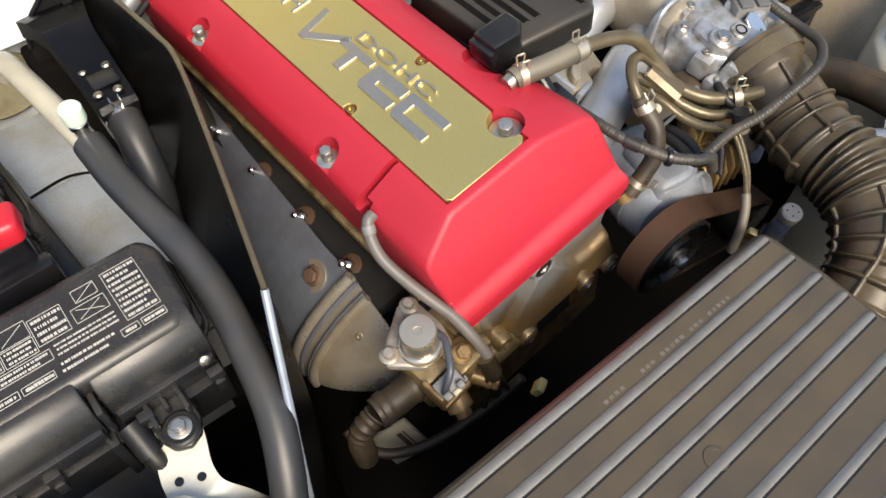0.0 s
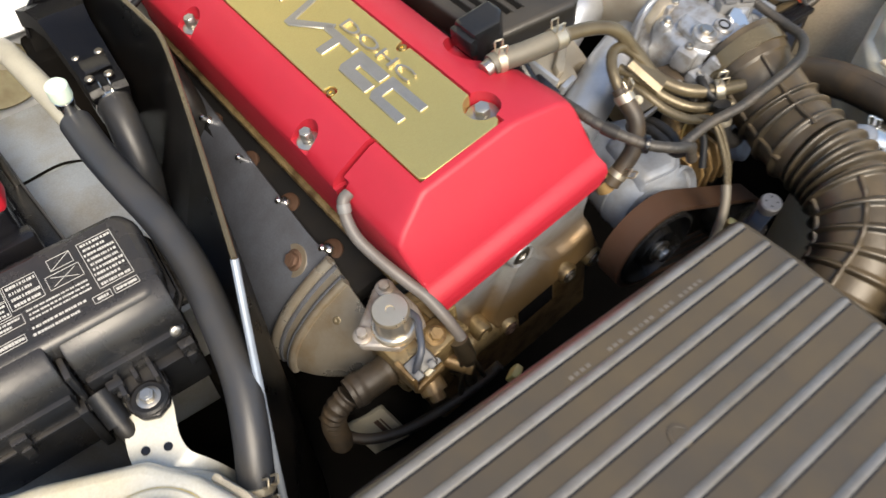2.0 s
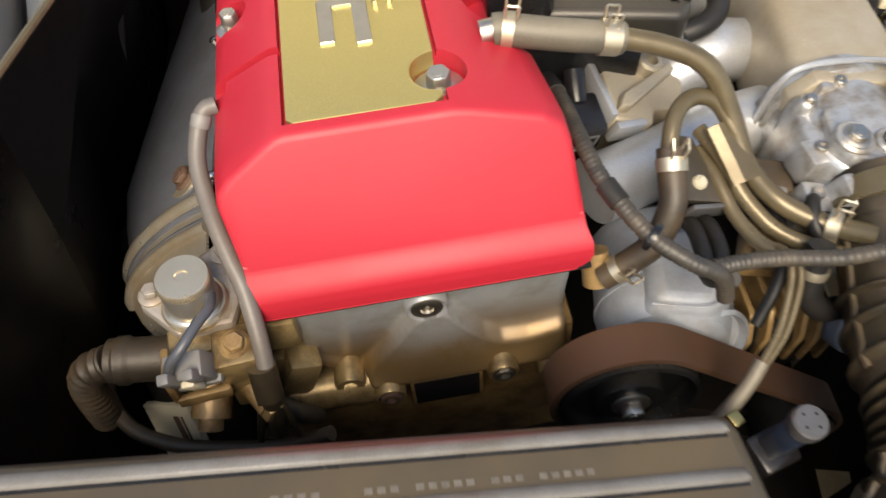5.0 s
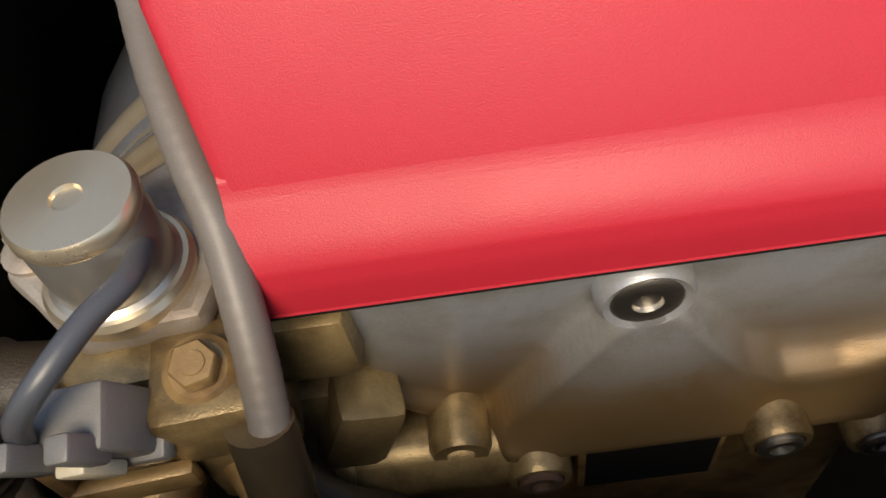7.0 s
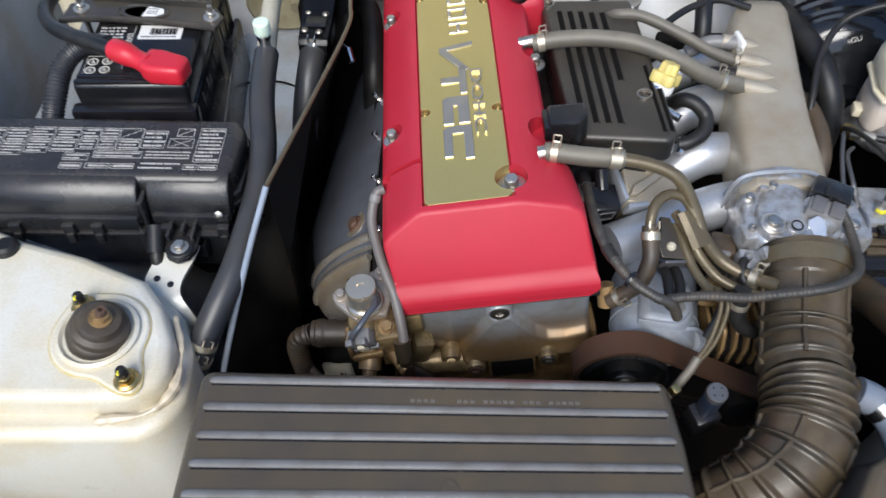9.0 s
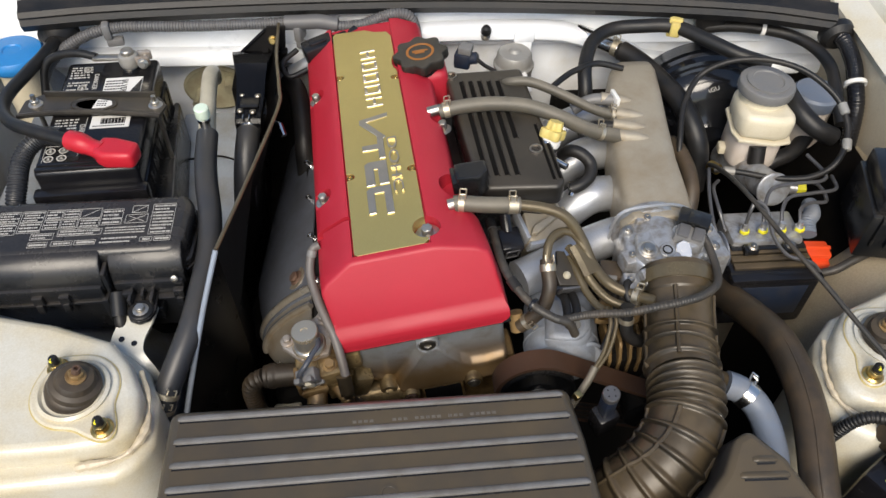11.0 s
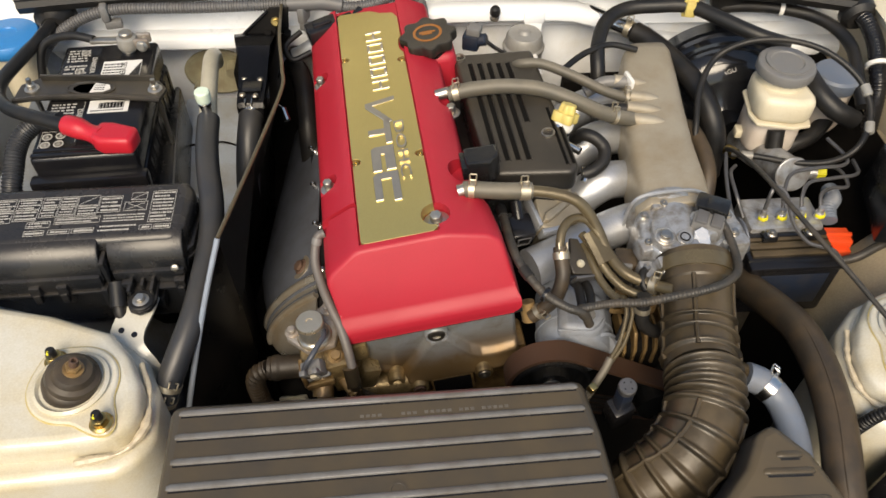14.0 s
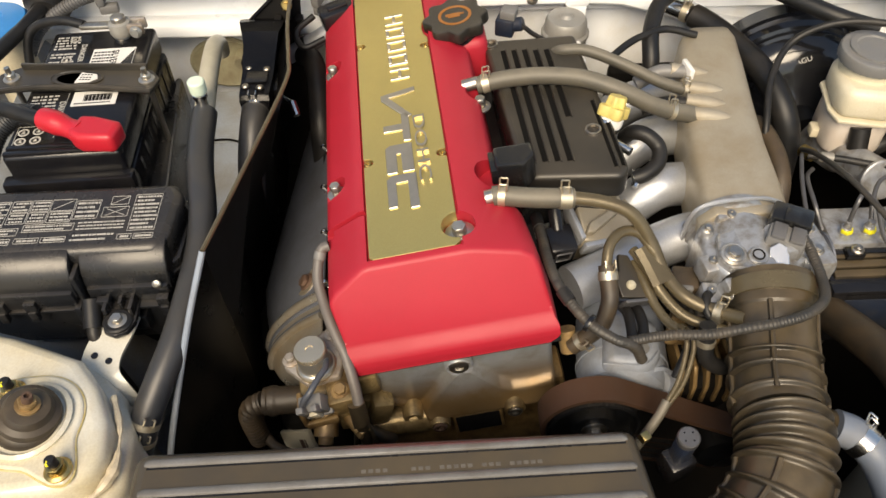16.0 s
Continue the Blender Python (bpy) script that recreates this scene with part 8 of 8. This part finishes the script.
part("wheel", lathe([(0.0452, 0.0), (0.0452, 0.03), (0.042, 0.031), (0.04, 0.022), (0.024, 0.02), (0.022, 0.03), (0.012, 0.031)], 44), PLASTIC, pu)
bolt(pu, pose(0, 0, 0.031), STEEL, 0.008, 0.0125, 0.01, label="centre hex bolt")


def belt(centres, width, thick):
    """A flat band round two pulleys given as (x, z, r)."""
    (x1, z1, r1), (x2, z2, r2) = centres
    a = math.atan2(z2 - z1, x2 - x1)
    b = math.acos((r1 - r2) / math.hypot(x2 - x1, z2 - z1))
    pts = [(x1 + r1 * math.cos(t), z1 + r1 * math.sin(t)) for t in [a + b + (2 * math.pi - 2 * b) * k / 30 for k in range(31)]]
    pts += [(x2 + r2 * math.cos(t), z2 + r2 * math.sin(t)) for t in [a - b + 2 * b * k / 20 for k in range(21)]]
    bm = bmesh.new()
    n = len(pts)
    cx, cz = sum(p[0] for p in pts) / n, sum(p[1] for p in pts) / n
    rows3 = []
    for off, y in ((0, 0), (0, width), (thick, width), (thick, 0)):
        ring = []
        for i, (x, z) in enumerate(pts):
            t = Vector((pts[(i + 1) % n][0] - pts[i - 1][0], pts[(i + 1) % n][1] - pts[i - 1][1])).normalized()
            ring.append(bm.verts.new((x + t.y * off, y, z - t.x * off)))
        rows3.append(ring)
    for k in range(4):
        p, q = rows3[k], rows3[(k + 1) % 4]
        for i in range(n):
            j = (i + 1) % n
            bm.faces.new((p[i], p[j], q[j], q[i]))
    return bm


db = thing("drive_belt", Matrix.Translation((0, 0.008, 0)), "rust-brown dusty drive belt round the pulleys", "belt")
part("band", belt(((0.055, 0.728, 0.0472), (0.2, 0.66, 0.03)), 0.026, 0.0045), RUSTY, db, "rust-brown outer band")
for k in range(4):
    part("rib", moved(belt(((0.055, 0.728, 0.0455), (0.2, 0.66, 0.0283)), 0.0042, 0.0022), Matrix.Translation((0, 0.001 + 0.0062 * k, 0))), RUBBER, db, "black inner rib")
single("idler_pulley", moved(lathe([(0.0278, 0), (0.0278, 0.03), (0.02, 0.031), (0.008, 0.031)], 32), pose(0.2, 0.036, 0.66, 90, 0, 0)), PLASTIC, "black second belt pulley", "pulley")
cp = thing("steering_pump", pose(0.094, 0.07, 0.728, 0, 0, -8), "matt blue-grey cast pump housing behind the belt", "pump")
part("housing", moved(lathe([(0.026, 0.03), (0.04, 0.024), (0.0455, 0.012), (0.046, 0.0), (0.046, -0.06), (0.036, -0.07)], 40), pose(0, 0, 0, 90)), CASTGREY, cp)
part("nose", prism([(-0.03, -0.03), (0.02, -0.03), (0.036, -0.01), (0.036, 0.03), (0.01, 0.05), (-0.03, 0.05)], 0.0, 0.05, 0.009, 3, 0.82), CASTGREY, cp, "flat-topped casting")
part("cast_seam", moved(lathe([(0.0472, -0.004), (0.0472, -0.001), (0.044, -0.001)], 40), pose(0, 0, 0, 90)), CASTGREY, cp)
part("round_port", moved(lathe([(0.021, 0.0), (0.021, 0.01), (0.018, 0.012), (0.016, 0.006), (0.001, 0.006)], 28), Matrix.Translation((0.028, -0.018, 0.012)) @ pose(0, 0, 0, 58, 0, 20)), CASTGREY, cp, "round cast port")
part("seam_line", sweep([(-0.026, -0.026, 0.0505), (0.012, -0.024, 0.0508), (0.028, -0.006, 0.0506)], 0.0007, 6), CASTGREY, cp, "casting joint")
al = thing("alternator", pose(0.182, 0.072, 0.696), "brown stained finned alternator housing", "alternator")
part("housing", moved(lathe([(0.024, 0.02), (0.034, 0.012), (0.037, 0.0), (0.037, -0.07), (0.03, -0.08)], 36), pose(0, 0, 0, 90)), DARK, al)
for k in range(7):
    x = -0.042 + 0.0125 * k
    h = math.sqrt(max(0.0, 0.052 ** 2 - (x * 0.9) ** 2))
    part("fin", prism([(-0.024, 0.0), (0.034, 0.0), (0.034, h - 0.004), (0.026, h), (-0.012, h), (-0.024, h * 0.6)], -0.0021, 0.0021, 0.001, 1), OILED, al, "brown cooling fin").matrix_basis = Matrix.Translation((x, 0, 0)) @ Matrix(((0, 0, 1, 0), (1, 0, 0, 0), (0, 1, 0, 0), (0, 0, 0, 1)))
part("mount_ear", prism([(-0.055, -0.002), (0.0, -0.006), (0.01, 0.02), (-0.04, 0.034)], 0.075, 0.1, 0.005, 2), OILED, al, "stained mounting ear")
part("yellow_tab", box(-0.052, -0.04, -0.006, -0.002, 0.09, 0.115, 0.002), ZINC, al, "yellow zinc bracket tab")
part("clamped_stub", sweep([(0.006, -0.03, 0.08), (-0.01, -0.034, 0.085), (-0.024, -0.032, 0.098), (-0.027, -0.026, 0.115), (-0.028, -0.02, 0.134)], 0.0078, 16), RUBBER, al, "black hose stub")
part("stub_clamp", moved(lathe([(0.0088, -0.003), (0.0091, 0.0), (0.0088, 0.003)], 18), aim((-0.0272, -0.0255, 0.116), (0, 0.3, 1))), CLAMP, al, "bright clamp ring")
part("end_cover", moved(lathe([(0.02, 0.0), (0.02, 0.012), (0.015, 0.014)], 24), Matrix.Translation((0.045, -0.01, 0.03)) @ pose(0, 0, 0, 60, 30, 0)), CASTGREY, al, "slotted grey end cover")
ds = thing("crank_sensor_plug", pose(0.119, -0.043, 0.779, 6, -6, 20) @ Matrix.Diagonal((0.72, 0.72, 0.7, 1)), "blue-grey plug with a dotted metal cap near the duct", "connector")
part("body", box(-0.0105, 0.0105, -0.0105, 0.0105, -0.03, 0.03, 0.004), NAVY, ds, "dark blue plastic body")
part("cap", lathe([(0.0125, 0.028), (0.0135, 0.031), (0.0135, 0.042), (0.012, 0.044), (0.001, 0.044)], 24), LINE, ds, "grey round cap with pin holes")
for k in range(4):
    part("pin_hole", moved(lathe([(0.0012, 0.044), (0.0012, 0.0444)], 8), pose(0.007 * math.cos(k * 1.571 + 0.4), 0.007 * math.sin(k * 1.571 + 0.4), 0)), GLOSSY, ds)
part("lower_socket", box(-0.019, 0.017, -0.018, 0.014, -0.085, -0.024, 0.004), GLOSSY, ds, "black lower socket")
single("line_clip", moved(box(-0.004, 0.004, -0.004, 0.004, -0.006, 0.004, 0.001), pose(0.085, -0.036, 0.79, 10, 0, 30)), ZINC, "yellow plastic line clip", "clip")

# headlamp back, coolant tank and radiator cap at the front corner
hl = thing("headlamp", pose(0.452, -0.146, 0.732, 0, 0, 32), "black plastic back of the headlamp with a yellow-green sticker", "headlamp")
part("housing", box(-0.055, 0.12, -0.085, 0.05, -0.07, 0.03, 0.008, 2), GLOSSY, hl)
part("upper_step", box(-0.03, 0.12, -0.06, 0.045, 0.026, 0.048, 0.005), PLASTIC, hl)
part("sticker", box(-0.045, -0.012, 0.006, 0.03, 0.0302, 0.031), PAPER, hl, "white sticker")
part("sticker_edge", box(-0.045, -0.012, 0.022, 0.031, 0.0312, 0.0316), WARM, hl, "yellow-green strip")
part("screw_post", moved(lathe([(0.012, 0), (0.012, 0.03), (0.006, 0.032)], 18), pose(-0.02, -0.06, 0.02)), PLASTIC, hl)
part("bulb_socket", join(box(-0.01, 0.03, 0.036, 0.062, 0.02, 0.05, 0.006), rod((0.01, 0.05, 0.04), (-0.012, 0.062, 0.05), 0.011, 14)), CAKED, hl, "brown stained bulb socket")
for k in range(3):
    part("housing_rib", box(-0.057, -0.05, -0.07 + 0.034 * k, -0.062 + 0.034 * k, -0.05, 0.032, 0.0015), PLASTIC, hl, "moulded rib")
part("adjuster", moved(lathe([(0.009, 0), (0.009, 0.012), (0.004, 0.014)], 6), pose(-0.065, -0.03, -0.02, 0, -90, 0)), ZINC, hl)
hose("headlamp_loom", [(0.362, -0.084, 0.73), (0.368, -0.086, 0.763), (0.376, -0.087, 0.787), (0.39, -0.09, 0.802), (0.412, -0.098, 0.806), (0.44, -0.1, 0.802), (0.46, -0.104, 0.79)], 0.0068, RUBBER, "black ribbed headlamp loom", "loom", corrugated(0.0066, 0.004, 0.0006), 14, 0.001)
single("coolant_tank", moved(soften(prism([(-0.05, -0.06), (0.05, -0.06), (0.05, 0.06), (-0.05, 0.06)], -0.08, 0.0, 0.015, 3), 0), pose(0.405, -0.292, 0.735, 0, 0, 15)), TANK, "white plastic coolant tank by the headlamp", "tank")
rcp = thing("radiator", I4, "dark radiator top tank with a warning-labelled cap", "radiator")
part("top_tank", box(-0.35, 0.33, -0.47, -0.39, 0.66, 0.72, 0.012, 3), PLASTIC, rcp)
RC = pose(0.246, -0.375, 0.728, 0, 0, 20)
cap_ob = part("cap", moved(lathe([(0.028, -0.012), (0.03, -0.008), (0.03, 0.004), (0.026, 0.008), (0.001, 0.008)], 32), RC), IVORY, rcp, "ivory metal cap")
part("sticker", moved(lathe([(0.024, 0.008), (0.024, 0.0086), (0.001, 0.0086)], 32), RC), PAPER, cap_ob, "white warning sticker")
for q in (0.2, 2.3, 4.4):
    part("red_field", moved(prism([(0.004 * math.cos(q + 0.6), 0.004 * math.sin(q + 0.6))] + [(0.0215 * math.cos(q + 0.12 * k), 0.0215 * math.sin(q + 0.12 * k)) for k in range(11)], 0.0087, 0.009), RC), REDP, cap_ob, "red field of the sticker")
part("neck", moved(lathe([(0.022, -0.05), (0.022, -0.012), (0.018, -0.012)], 24), RC), ALU, rcp)
hose("rusty_pipe", [(0.12, -0.335, 0.64), (0.186, -0.302, 0.66), (0.215, -0.309, 0.664), (0.263, -0.319, 0.664), (0.306, -0.318, 0.66), (0.36, -0.305, 0.655)], 0.0042, RUST, "rust-brown pipe low beside the radiator", "pipe")
hose("brown_wire", [(0.12, -0.36, 0.62), (0.145, -0.335, 0.655), (0.168, -0.313, 0.664), (0.2, -0.31, 0.672), (0.25, -0.315, 0.676)], 0.0028, RUST, "thin brown wire low beside the radiator", "wire")
single("dusty_bracket", moved(box(-0.07, 0.07, -0.03, 0.03, -0.05, 0.0, 0.006), pose(0.265, -0.366, 0.655, 0, 0, 12)), DUSTY_SHADE, "tan dusty bracket beside the radiator", "bracket")
single("brass_fitting", moved(join(hexagon(0.009, 0, 0.012), lathe([(0.0065, 0.012), (0.0065, 0.022), (0.004, 0.024)], 14)), aim((0.165, -0.345, 0.655), (-0.6, 0.3, 0.6))), ZINC, "yellow brass fitting low beside the radiator", "fitting")

hose("relay_loom", [(0.462, 0.17, 0.725), (0.485, 0.165, 0.738), (0.51, 0.172, 0.748), (0.535, 0.18, 0.756), (0.55, 0.19, 0.77)], 0.006, LOOM, "black sleeved loom to the relay box", "loom")
for k, mt in enumerate((REDP, PAPER, REDP)):
    hose("relay_wire", [(0.527, 0.174 + 0.004 * k, 0.757), (0.54, 0.175 + 0.005 * k, 0.764), (0.553, 0.176 + 0.006 * k, 0.775)], 0.0016, mt, "thin red wire to the relay box" if mt is REDP else "thin white wire to the relay box", "wire", None, 8, 0.003, "relay wires")

ic = thing("idle_connector", pose(0.152, 0.118, 0.812, 0, 0, -10), "black electrical connector beside the throttle unit", "connector")
part("shell", box(-0.013, 0.013, -0.014, 0.014, -0.016, 0.008, 0.003), CAKED, ic)
part("latch", box(-0.006, 0.006, -0.018, -0.012, 0.0, 0.01, 0.0015), GREYCAP, ic, "grey latch")
part("boot", moved(lathe([(0.009, 0), (0.008, 0.01), (0.005, 0.02)], 14), pose(0, -0.012, -0.004, 90, 0, 0)), RUBBER, ic, "rubber boot")
hose("idle_lead", [(0.152, 0.092, 0.808), (0.15, 0.07, 0.8), (0.142, 0.05, 0.79), (0.132, 0.035, 0.77)], 0.004, RUBBER, "thin black lead below the throttle unit", "lead")
